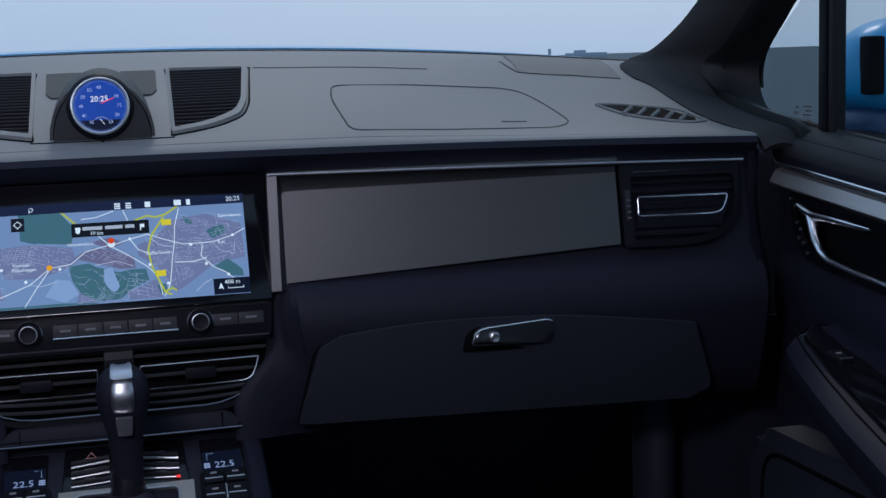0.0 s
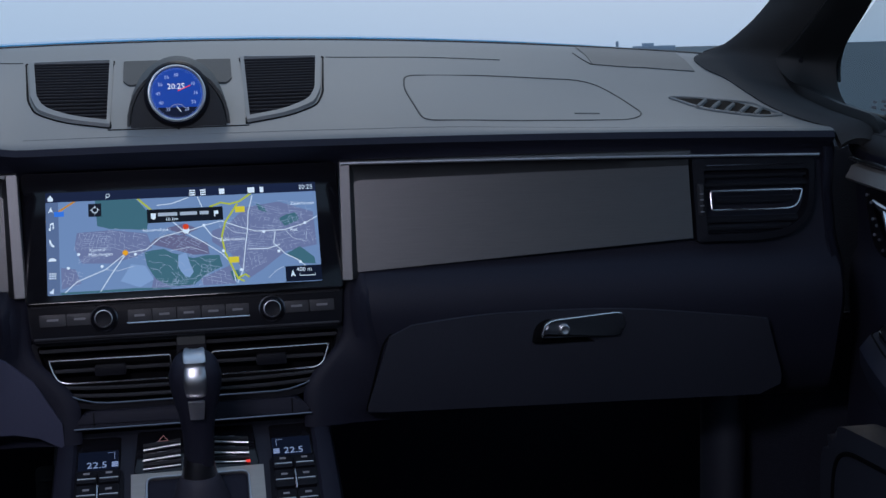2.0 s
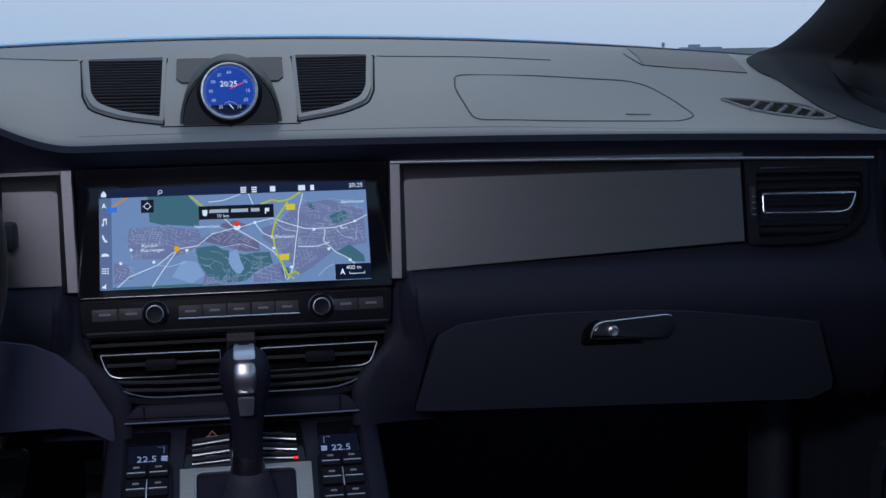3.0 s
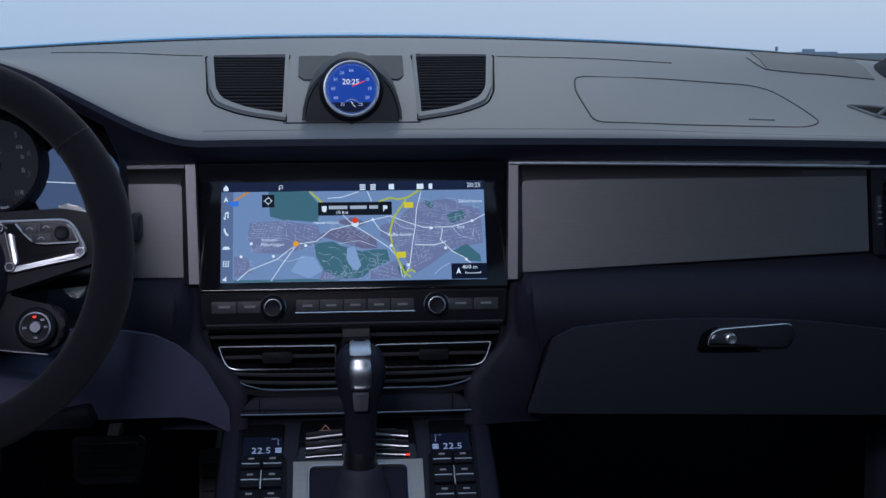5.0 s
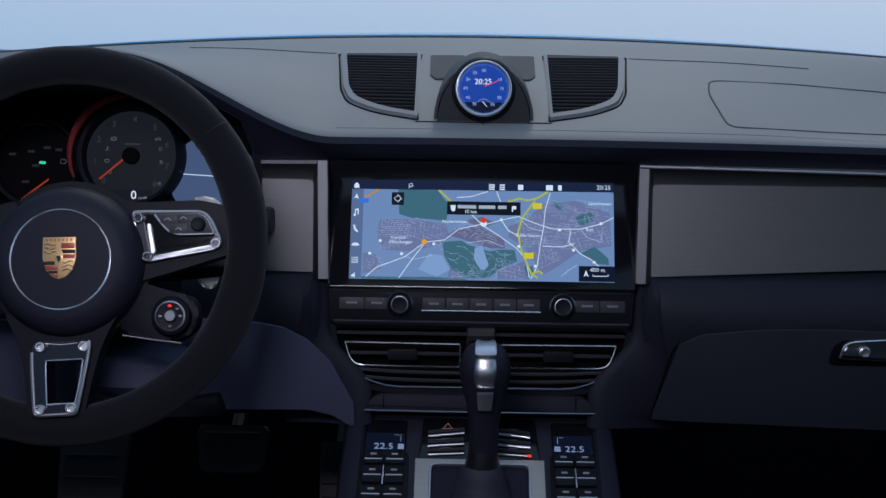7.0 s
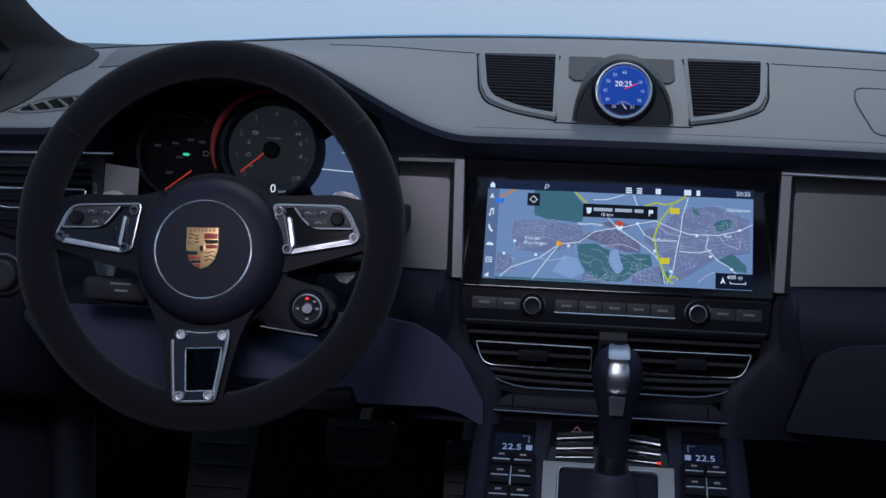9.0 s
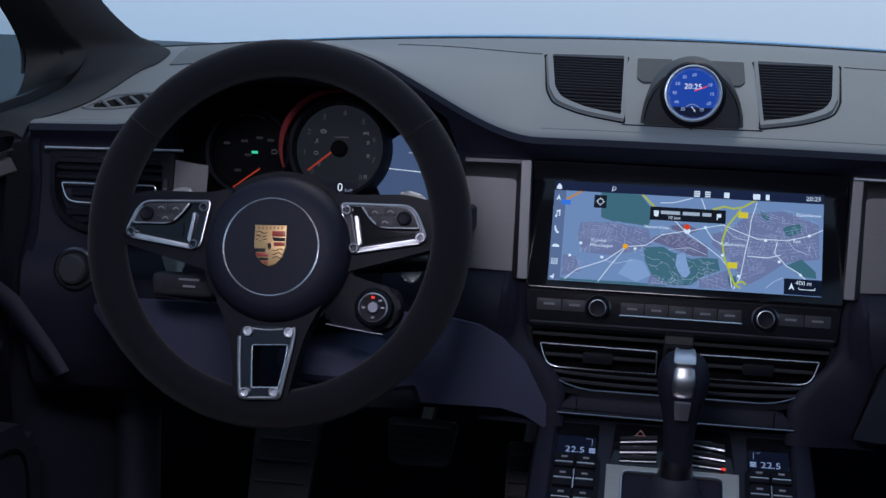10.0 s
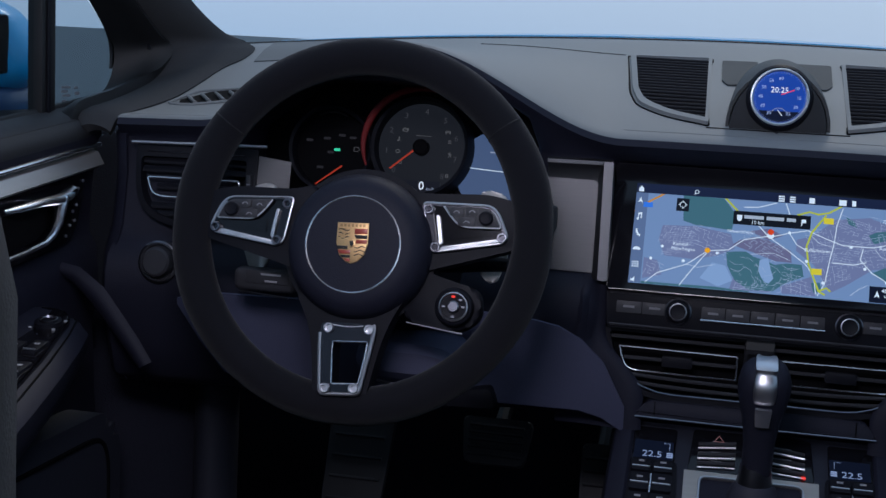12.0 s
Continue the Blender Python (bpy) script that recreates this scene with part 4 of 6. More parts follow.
for x, w in ((0.535, 0.022), (0.575, 0.02), (0.645, 0.02), (0.755, 0.026), (0.795, 0.014)):
    for k in range(3 if x < 0.6 else 1):
        h = 0.014 if x < 0.6 else 0.055
        sym([(x - w / 2, 0.03 + 0.022 * k), (x + w / 2, 0.03 + 0.022 * k), (x + w / 2, 0.03 + 0.022 * k + h), (x - w / 2, 0.03 + 0.022 * k + h)], "status_symbol")
part("search_symbol", merge(strip([(sp(0.225, 0.05)[0] + 0.0018 * math.cos(radians(a)), sp(0.225, 0.05)[1] + 0.0018 * math.sin(radians(a))) for a in range(0, 360, 24)], 0.0006, 0.0021, SM, True), strip([sp(0.2165, 0.08), sp(0.221, 0.062)], 0.0008, 0.0021, SM)), SIG, base)

# button row (upright face at y = 0.984)
BM = axes((0, 0.982, 1.0), (1, 0, 0), (0, 0.15, 1))
row_ = part("button_strip", plate(fillet([(-0.1505, -0.020), (0.1505, -0.020), (0.1535, 0.019), (-0.1535, 0.019)], 0.004), -0.02, 0.0, 0.0015, BM), PLASTIC, stack, "black button panel")
part("upper_lip", sweep([tuple(BM @ Vector((-0.150 + 0.30 * i / 10, 0.0155, 0.001))) for i in range(11)], 0.0014, seg=6), BUTTON, row_)
part("lower_lip", sweep([tuple(BM @ Vector((-0.148 + 0.296 * i / 10, -0.0165, 0.001))) for i in range(11)], 0.0014, seg=6), BUTTON, row_)
for cx, w in ((-0.130, 0.0245), (-0.1045, 0.0245), (-0.0475, 0.0225), (-0.0238, 0.0225), (0, 0.0225), (0.0238, 0.0225), (0.0475, 0.0225), (0.1060, 0.0245), (0.1315, 0.0245)):
    bt = part("button", plate(rounded(w, 0.0115, 0.001, cx, 0.0015 if abs(cx) > 0.06 else 0.002), 0, 0.002, 0.0006, BM), BUTTON, row_)
    part("legend", plate(rounded(w * 0.45, 0.0022, 0.0004, cx, 0.002), 0.0018, 0.0023, 0, BM), MARK_D, bt)
part("bright_line", sweep([tuple(BM @ Vector((-0.0595 + 0.119 * i / 6, -0.0052, 0.0024))) for i in range(7)], 0.0011, seg=6), CHROME, row_, "thin chrome line under the buttons")
for cx in (-0.0815, 0.0815):
    K = BM @ Matrix.Translation((cx, 0.001, 0))
    kn = part("knob", lathe([(0.0118, 0), (0.0118, 0.006), (0.0108, 0.0075), (0.0085, 0.0085), (0.0078, 0.0095), (0.0050, 0.0088)], 36, K), PLASTIC, row_, "round black rotary knob")
    part("knob_ring", lathe([(0.0080, 0.0082), (0.0086, 0.0095), (0.0078, 0.0098), (0.0074, 0.009)], 36, K, True), CHROME_S, kn, "satin chrome ring")
    part("skirt", lathe([(0.0128, -0.001), (0.0132, 0.0022), (0.0120, 0.0028), (0.0112, 0.001)], 36, K, True), DARKCH, kn)

# centre vents below the buttons
VM = axes((0, 0.988, 0.945), (1, 0, 0), (0, 0.10, 1))
outl = fillet([(-0.153, 0.034), (-0.144, -0.004), (-0.126, -0.028), (-0.100, -0.036), (0.100, -0.036), (0.126, -0.028), (0.144, -0.004), (0.153, 0.034)], [0.004, 0.02, 0.015, 0.02, 0.02, 0.015, 0.02, 0.004], 4)
inl = fillet([(-0.148, 0.030), (-0.139, -0.003), (-0.122, -0.024), (-0.100, -0.030), (0.100, -0.030), (0.122, -0.024), (0.139, -0.003), (0.148, 0.030)], [0.004, 0.02, 0.015, 0.02, 0.02, 0.015, 0.02, 0.004], 4)
vents = part("vent_frame", ring_plate(outl, inl, -0.02, 0.003, VM), PLASTIC, stack, "black frame of the centre vents")
# shallow sheet, coloured as the shade deep in the vents
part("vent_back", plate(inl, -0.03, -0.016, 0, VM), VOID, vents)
for sgn in (1, -1):
    for v, xa, xb in ((0.0245, 0.012, 0.146), (0.004, 0.02, 0.132), (-0.0155, 0.012, 0.125), (-0.0235, 0.012, 0.118)):
        part("slat", sweep([tuple(VM @ Vector((sgn * (xa + (xb - xa) * i / 5), v + (0.003 * (i / 5) ** 3 if v < -0.01 else 0), -0.002))) for i in range(6)], 0.0016, seg=6, flat=1.3), BUTTON, vents)
    cf = fillet([(sgn * 0.0205, -0.0085), (sgn * 0.0205, 0.0148), (sgn * 0.137, 0.0155), (sgn * 0.131, -0.0035), (sgn * 0.122, -0.0078)], [0.001, 0.002, 0.001, 0.01, 0.006], 4)
    part("chrome_frame", sweep([tuple(VM @ Vector((u, v, 0.004))) for u, v in cf], 0.0010, closed=True, seg=6), CHROME, vents, "thin chrome frame of the vent")
    part("vane_tab", plate(rounded(0.030, 0.011, 0.002, sgn * 0.079, 0.0035), -0.002, 0.004, 0.001, VM), PLASTIC, vents)
    part("lower_edge", sweep([tuple(VM @ Vector((sgn * (0.012 + 0.112 * i / 8), -0.0295 + 0.012 * max(0, (i - 5) / 3) ** 2, 0.004))) for i in range(9)], 0.0010, seg=6), DARKCH, vents)
part("centre_bracket", plate(rounded(0.029, 0.052, 0.002, 0.0005, 0.009), -0.012, 0.004, 0.001, VM), PLASTIC, vents, "dark block between the vents")
part("bracket_cap", plate(rounded(0.027, 0.010, 0.001, 0.0005, 0.0285), 0.003, 0.0055, 0.0006, VM), INSET, vents, "grey cap of the block")
part("bracket_slot", plate(rounded(0.023, 0.010, 0.001, 0.0005, 0.014), 0.003, 0.0047, 0, VM), VOID, vents)
part("bright_strip", sweep([(-0.116 + 0.232 * i / 10, 0.972 - 0.0015 * math.sin(math.pi * i / 10), 0.8935) for i in range(11)], 0.0011, seg=6), DARKCH, stack, "thin bright strip over the console")
part("shoulder", plate(fillet([(-0.118, -0.052), (-0.104, -0.036), (0.104, -0.036), (0.118, -0.052)], 0.004), -0.03, 0.008, 0.004, VM), BLACK, stack, "black leather ledge under the vents")
BODY_Z = ((0.80, 0.06), (0.882, 0.045), (0.895, 0.034), (0.93, 0.018), (0.955, 0.008), (0.985, -0.006), (1.003, -0.010), (1.019, -0.008), (1.028, 0.0), (1.04, 0.008), (1.2, 0.008))


def body_y(x, z):
    """Depth of the dashboard's lower face, a little in front of its skin."""
    off = next(p + (q - p) * (z - a) / (b - a) for (a, p), (b, q) in zip(BODY_Z, BODY_Z[1:]) if z <= b)
    return face_y(x, z) + off - 0.001


for sgn in (1, -1):
    rows = []
    for i in range(25):
        v = 0.092 - 0.160 * i / 24
        xi = 0.1545 if v > 0.03 else 0.1545 - 0.043 * smooth(0.03, -0.036, v)
        a, b = VM @ Vector((xi, v, 0.001)), VM @ Vector((xi + 0.003, v, 0.0045))
        xo = 0.178 + 0.020 * smooth(0.06, -0.05, v)
        row = [(sgn * a.x, a.y, a.z), (sgn * b.x, b.y, b.z)]
        for k in range(1, 8):
            g = k / 7
            x = b.x + (xo - b.x) * g
            row.append((sgn * x, b.y + (body_y(x, b.z) - b.y) * smooth(0, 1, g) + (0.003 if k == 7 else 0), b.z - 0.004 * g))
        rows.append(row)
    part("flank", loft(rows, 0.003), BLACK, stack, "black leather flank of the stack", 70)
    part("shoulder_seam", plate(rounded(0.0012, 0.015, 0.0004, sgn * 0.097, -0.0445), 0.0075, 0.0086, 0, VM), VOID, stack)

# ---- centre console: u to the right, v down the slope towards the seats ----
console = thing("centre_console", (0, 0.9, 0.42), "black sloping centre console with climate displays and switches", "console")
KM = axes((0, 1.0, 0.885), (1, 0, 0), (0, 0.876, 0.482))
kp = lambda u, v, n=0.0: tuple(KM @ Vector((u, -v, n)))
top = [(-0.116, 0.004), (0.116, 0.004), (0.116, 0.50), (-0.116, 0.50)]
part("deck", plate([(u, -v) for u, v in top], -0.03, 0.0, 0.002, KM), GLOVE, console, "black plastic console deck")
for sgn in (1, -1):
    rows = []
    for i in range(15):
        v = -0.02 + 0.52 * i / 14
        w = 0.002 * smooth(0.0, 0.1, v)
        rows.append([kp(sgn * 0.1145, v, -0.01), kp(sgn * 0.1150, v, 0.003), kp(sgn * 0.118, v, 0.006), kp(sgn * 0.126, v, 0.006), kp(sgn * 0.133 + sgn * w, v, 0.001), kp(sgn * 0.137 + sgn * w, v, -0.012), kp(sgn * 0.140, v, -0.25), kp(sgn * 0.10, v, -0.26)])
    part("side_rail", loft(rows, 0.003), BLACK, console, "rounded black leather side rail")
# switch island with curved chrome keys
isl = part("switch_panel", plate([(u, -v) for u, v in fillet([(-0.0565, 0.012), (0.0565, 0.012), (0.060, 0.068), (-0.060, 0.068)], 0.003)], -0.004, 0.003, 0.001, KM), PIANO, console, "gloss black switch panel")
for sgn in (1, -1):
    for k, (v, d) in enumerate(((0.0395, 0.005), (0.0535, 0.004), (0.0650, 0.003))):
        ua, ub = 0.0150, 0.0510
        pts = [(sgn * (ua + (ub - ua) * i / 6), v - d * (1 - i / 6) * (1 if k < 2 else 0.9)) for i in range(7)]
        key = part("switch_key", sweep([kp(u, w - 0.0055, 0.0035) for u, w in pts], 0.0048, seg=8, flat=0.5), BUTTON, isl)
        part("chrome_lip", sweep([kp(u, w, 0.005) for u, w in pts], 0.0015 if k < 2 else 0.0009, seg=8), CHROME_S, key, "chrome lip of the switch key")
        part("legend", plate([(u, v_) for u, v_ in rounded(0.010, 0.0022, 0.0004, sgn * 0.033, -(v - d * 0.5 - 0.0065))], 0.0055, 0.0064, 0, KM), MARK_D, key)
part("red_light", sweep([kp(0.0475, 0.0650, 0.0058), kp(0.0515, 0.0655, 0.0058)], 0.0014, seg=8), REDSIG, isl, "small red light")
HM = KM @ Matrix.Translation((-0.0315, -0.0285, 0.0075))
part("hazard_triangle", strip([(0, 0.0040), (-0.0046, -0.0034), (0.0046, -0.0034)], 0.0016, 0.0012, HM, True), glow("hazard_red", (0.26, 0.13, 0.15), 0.6), isl, "outlined hazard triangle")
# climate displays and rocker switches
GLOWB = glow("display_text", (0.35, 0.48, 0.85), 0.6)
DISP = glow("display_back", (0.004, 0.007, 0.020), 0.8)
KP = KM @ Matrix.Translation((0, -0.0015, 0))
kpp = lambda u, v, n=0.0: tuple(KP @ Vector((u, -v, n)))
for sgn in (1, -1):
    cx = sgn * 0.0935
    pod = part("climate_pod", plate([(u, -v) for u, v in fillet([(cx - 0.021, 0.014), (cx + 0.021, 0.014), (cx + 0.020, 0.058), (cx - 0.020, 0.058)], 0.003)], -0.002, 0.003, 0.001, KP), PIANO, console, "gloss black climate unit")
    part("display", plate([(u, -v) for u, v in fillet([(cx - 0.0195, 0.033), (cx + 0.0185, 0.033), (cx + 0.0185, 0.0575), (cx - 0.0195, 0.0575)], 0.001)], 0.002, 0.0034, 0, KP), DISP, pod, "dark blue climate display")
    part("temperature", words("22.5", 0.0115, KP @ Matrix.Translation((cx + 0.0015 * sgn, -0.0520, 0)), 0.0038), GLOWB, pod, "temperature reading 22.5")
    for k in range(3):
        part("bars", plate(rounded(0.0060, 0.0013, 0.0002, cx - sgn * 0.0155, -0.0492 - 0.0024 * k), 0.0034, 0.0040, 0, KP), GLOWB, pod)
    part("outline", strip([(cx - sgn * 0.0150, -0.0450), (cx - sgn * 0.0150, -0.036), (cx - sgn * 0.0085, -0.036)], 0.0005, 0.0039, KP), GLOWB, pod)
    fr_o = fillet([(cx - 0.0235, 0.058), (cx + 0.0235, 0.058), (cx + 0.0250, 0.135), (cx - 0.0250, 0.135)], 0.006)
    sw = part("climate_switch", plate([(u, -v) for u, v in fr_o], -0.002, 0.0035, 0.0015, KP), PLASTIC, console, "black rocker switches")
    for du in (-0.0105, 0.0105):
        for v0, h in ((0.0690, 0.014), (0.0900, 0.022), (0.1150, 0.020)):
            rk = part("rocker", plate([(u, -v) for u, v in rounded(0.019, h, 0.0015, cx + du, v0 + 0.002)], 0.002, 0.0075, 0.0015, KP), PLASTIC, sw)
            part("rocker_lip", sweep([kpp(cx + du - 0.0085, v0 + 0.004, 0.0078), kpp(cx + du + 0.0085, v0 + 0.004, 0.0078)], 0.0009, seg=6), CHROME_S, rk, "bright lip of the rocker")
            part("legend", plate(rounded(0.006, 0.0022, 0.0004, cx + du, -(v0 - 0.003)), 0.0072, 0.0080, 0, KP), MARK, rk)
    part("slider", sweep([kpp(cx + sgn * -0.0 , 0.0835, 0.009), kpp(cx, 0.108, 0.009)], 0.0011, seg=6), CHROME, sw, "chrome slider line")
# aluminium gate round the lever
po = fillet([(-0.0630, 0.0695), (0.0640, 0.0695), (0.0640, 0.40), (-0.0630, 0.40)], 0.002)
pi_ = fillet([(-0.0480, 0.0765), (0.0490, 0.0765), (0.0470, 0.39), (-0.0460, 0.39)], [0.008, 0.008, 0.004, 0.004], 4)
po2 = []
for q in pi_:
    po2.append((max(-0.0630, min(0.0640, q[0] * 1.31)), 0.0695 if q[1] < 0.09 else 0.40))
part("gate_frame", ring_plate([(u, -v) for u, v in po2], [(u, -v) for u, v in pi_], -0.002, 0.004, KM), GATE, console, "brushed aluminium frame round the lever")
part("gate_rim", sweep([kp(u, v, 0.0045) for u, v in pi_], 0.0013, closed=True, seg=6), CHROME_S, console, "bright inner rim of the gate")
part("gate_well", plate([(u, -v) for u, v in pi_], -0.002, 0.0012, 0, KM), BLACK, console, "black leather gate")

# ---- gear lever ----
GROW = Matrix.Translation((0.0010, 0, 0.90)) @ Matrix.Diagonal((1, 1, 1.105, 1)) @ Matrix.Translation((0, 0, -0.90))


def grown(bm):
    bm.transform(GROW)
    return bm


lever = thing("gear_lever", (0.002, 0.91, 0.84), "black leather gear lever with polished metal inlay", "gear lever")
def ovals(secs, n=24):
    rows = []
    for z, y, w, d, ex in secs:
        rows.append([(0.0025 + w * math.copysign(abs(math.cos(a)) ** ex, math.cos(a)), y + d * math.copysign(abs(math.sin(a)) ** ex, math.sin(a)), z) for a in (2 * math.pi * k / n for k in range(n))])
    return loft(rows, closed=True)
part("boot", ovals([(0.824, 0.905, 0.034, 0.035, 1), (0.832, 0.905, 0.029, 0.030, 1), (0.836, 0.904, 0.0275, 0.028, 1), (0.841, 0.904, 0.0262, 0.026, 1), (0.844, 0.903, 0.0242, 0.024, 1), (0.850, 0.902, 0.0232, 0.022, 1), (0.857, 0.901, 0.0205, 0.019, 1), (0.861, 0.901, 0.017, 0.016, 1)]), SHELF, lever, "pleated black leather boot")
part("collar", ovals([(0.856, 0.901, 0.0165, 0.0155, 1), (0.860, 0.901, 0.0172, 0.0165, 1), (0.872, 0.900, 0.0150, 0.0150, 1), (0.880, 0.899, 0.0140, 0.0135, 1)]), DARKCH, lever, "dark chrome collar")
secs = [(0.874, 0.899, 0.0135, 0.013, 0.9), (0.902, 0.896, 0.0145, 0.014, 0.85), (0.921, 0.893, 0.0170, 0.017, 0.8), (0.935, 0.890, 0.0212, 0.020, 0.8), (0.9475, 0.888, 0.0238, 0.022, 0.8),
        (0.9565, 0.888, 0.0238, 0.024, 0.8), (0.9635, 0.889, 0.0220, 0.024, 0.8), (0.9685, 0.890, 0.0190, 0.022, 0.85), (0.972, 0.891, 0.0150, 0.018, 0.9), (0.9735, 0.892, 0.008, 0.011, 1)]
part("grip", grown(ovals(secs)), BLACK, lever, "black leather grip")
rows = []
for z, y, w in ((0.9385, 0.8700, 0.0075), (0.9405, 0.8660, 0.0090), (0.9445, 0.8625, 0.0100), (0.950, 0.8602, 0.0104), (0.956, 0.8598, 0.0104), (0.9615, 0.8615, 0.0100), (0.9645, 0.8640, 0.0095), (0.9668, 0.8645, 0.0095), (0.9695, 0.8640, 0.0103), (0.9725, 0.8665, 0.0103), (0.9750, 0.8705, 0.0101), (0.9768, 0.876, 0.0096), (0.9775, 0.884, 0.0085), (0.976, 0.894, 0.006)):
    rows.append([(0.0025 + w * math.cos(a), y + 0.006 - 0.006 * math.sin(a) ** 0.6 if math.sin(a) > 0 else y + 0.006, z) for a in (math.pi * k / 10 for k in range(11))])
part("inlay", grown(loft(rows, 0.002)), CHROME_S, lever, "polished metal inlay on the lever top")
rows = [[(0.0025 + w * s, y - 0.001 * (1 - s * s), z) for s in (-1, -0.5, 0, 0.5, 1)] for z, y, w in ((0.9215, 0.8735, 0.0055), (0.9300, 0.8705, 0.0064), (0.9375, 0.8672, 0.0070))]
part("release_button", grown(loft(rows, 0.003)), CHROME_S, lever, "satin metal release button")

# ---- instrument cluster under the hood ----
cluster = thing("instrument_cluster", (-0.37, 1.0, 1.07), "dark instrument cluster with three round dials", "instrument cluster")
IM = axes((-0.37, 1.012, 1.135), (1, 0, 0), (0, 0.2, 1))
part("backplate", plate(fillet([(-0.165, -0.065), (0.150, -0.065), (0.150, 0.02), (0.09, 0.075), (-0.09, 0.075), (-0.165, 0.02)], 0.02), -0.02, -0.012, 0, IM), VOID, cluster)
def gauge(u, v, r, name, face, label, ring_mat=PLASTIC):
    g = IM @ Matrix.Translation((u, v, 0))
    d = part(name, lathe([(r, -0.012), (r, -0.001), (0.001, -0.001)], 56, g), face, cluster, label)
    part("bezel", lathe([(r * 0.99, -0.01), (r * 1.04, 0.012), (r * 1.12, 0.014), (r * 1.20, 0.004), (r * 1.20, -0.012)], 56, g), ring_mat, d, "black dial bezel")
    return d, g
NEEDLE = glow("needle_red", (0.55, 0.06, 0.035), 0.5)
FACE = glow("dial_face", (0.012, 0.0145, 0.021), 0.75)
tach, TG = gauge(0.0130, 0.0085, 0.046, "tachometer", FACE, "dark grey tachometer dial")
numer = [words(str(k), 0.0085, TG @ Matrix.Translation((0.0375 * math.cos(radians(222 - 34 * k)), 0.0375 * math.sin(radians(222 - 34 * k)), 0)), -0.0003) for k in range(9)]
part("numerals", merge(*numer), glow("dim_grey_sign", (0.07, 0.075, 0.095), 0.5), tach)
part("needle", plate([(-0.0035, 0.0012), (-0.0035, -0.0012), (-0.031, -0.0245), (-0.032, -0.0235)], 0.002, 0.003, 0, TG), NEEDLE, tach, "red needle")
part("needle_cap", lathe([(0.0085, -0.001), (0.0085, 0.005), (0.0065, 0.0065), (0.002, 0.0065)], 32, TG), VOID, tach)
part("speed_field", plate(rounded(0.042, 0.011, 0.002, 0.002, -0.040), -0.001, 0.0006, 0, TG), glow("speed_back", (0.008, 0.010, 0.018), 0.8), tach)
part("speed_reading", words("0", 0.0125, TG @ Matrix.Translation((0.0035, -0.040, 0)), 0.001), WHITE, tach, "digital speed reading 0")
part("unit", words("km/h", 0.0042, TG @ Matrix.Translation((0.0130, -0.0425, 0)), 0.001), WHITE_D, tach, "unit reading km/h")
SYMBOL = glow("symbol_grey", (0.20, 0.21, 0.24), 0.5)
ringed = lambda r, n=12: [(r * math.cos(2 * math.pi * k / n), r * math.sin(2 * math.pi * k / n)) for k in range(n + 1)]
SIGNS = ((-0.0186, 0.0176, 0.0044, [ringed(0.62), [(0, 0.32), (0, -0.1)], [(0, -0.28), (0, -0.36)], [(-0.75, 0.6), (-0.95, 0), (-0.75, -0.6)], [(0.75, 0.6), (0.95, 0), (0.75, -0.6)]]),
         (-0.0249, 0.0072, 0.0040, [[(0, 0.9), (0, -0.2)], [(0, 0.6), (0.35, 0.6)], [(0, 0.2), (0.35, 0.2)], [(-0.7, -0.6), (0, -0.35), (0.7, -0.6)]]),
         (-0.0250, -0.0053, 0.0040, [[(-0.8, 0.3), (-0.3, 0.6), (0.4, 0.6), (0.9, 0.1), (0.5, -0.5), (-0.4, -0.5), (-0.8, 0), (-0.8, 0.3)]]),
         (-0.0215, -0.0164, 0.0036, [ringed(0.6), [(-0.9, 0.5), (-0.9, -0.5)]]),
         (0.0265, 0.0175, 0.0042, [[(-0.8, 0.6), (-0.8, -0.6)], [(0.8, 0.6), (0.8, -0.6)], [(-0.8, 0), (0.8, 0)], [(-0.3, 0.5), (0.3, 0.5)]]),
         (0.0293, 0.0077, 0.0040, [[(-0.6, 0.1), (0, 0.7), (0.6, 0.1)], [(-0.5, -0.6), (-0.1, -0.1)], [(0.5, -0.6), (0.1, -0.1)]]),
         (0.0305, -0.0058, 0.0044, [[(-0.6, 0.2), (0, 0.8), (0.6, 0.2), (-0.6, 0.2)], [(-0.5, -0.7), (0.0, 0.0), (0.5, -0.7)]]),
         (0.0290, -0.0276, 0.0034, [[(-0.5, 0.7), (0.5, 0.7), (0.5, -0.7), (-0.5, -0.7), (-0.5, 0.7)], [(-0.5, 0), (0.5, 0)]]))
for u, v, r, paths in SIGNS:
    part("warning_symbol", merge(*[strip([(u + r * 0.7 * a, v + r * 0.7 * b) for a, b in p], 0.0006, -0.0002, TG) for p in paths]), SYMBOL, tach)
part("face_line", strip([(-0.007, 0.0124), (0.009, 0.0124)], 0.0004, -0.0002, TG), SYMBOL, tach)
# tapering red bar drawn in place of a reflection on the housing
part("red_reflection_arc", sweep([tuple(TG @ Vector((0.0585 * math.cos(radians(b)), 0.0585 * math.sin(radians(b)), 0.016))) for b in range(72, 205, 6)], [0.0012 + 0.0028 * math.sin(math.pi * i / 22) for i in range(23)], seg=8), RED_REFLECTION, tach, "painted red reflection round the tachometer")
speed, SG = gauge(-0.0815, 0.0, 0.040, "speedometer", VOID, "black speedometer dial")
part("needle", plate([(-0.003, 0.0010), (-0.003, -0.0010), (-0.030, -0.0215), (-0.0305, -0.0205)], 0.002, 0.003, 0, SG @ Matrix.Translation((0.0145, -0.0165, 0))), NEEDLE, speed, "red needle")
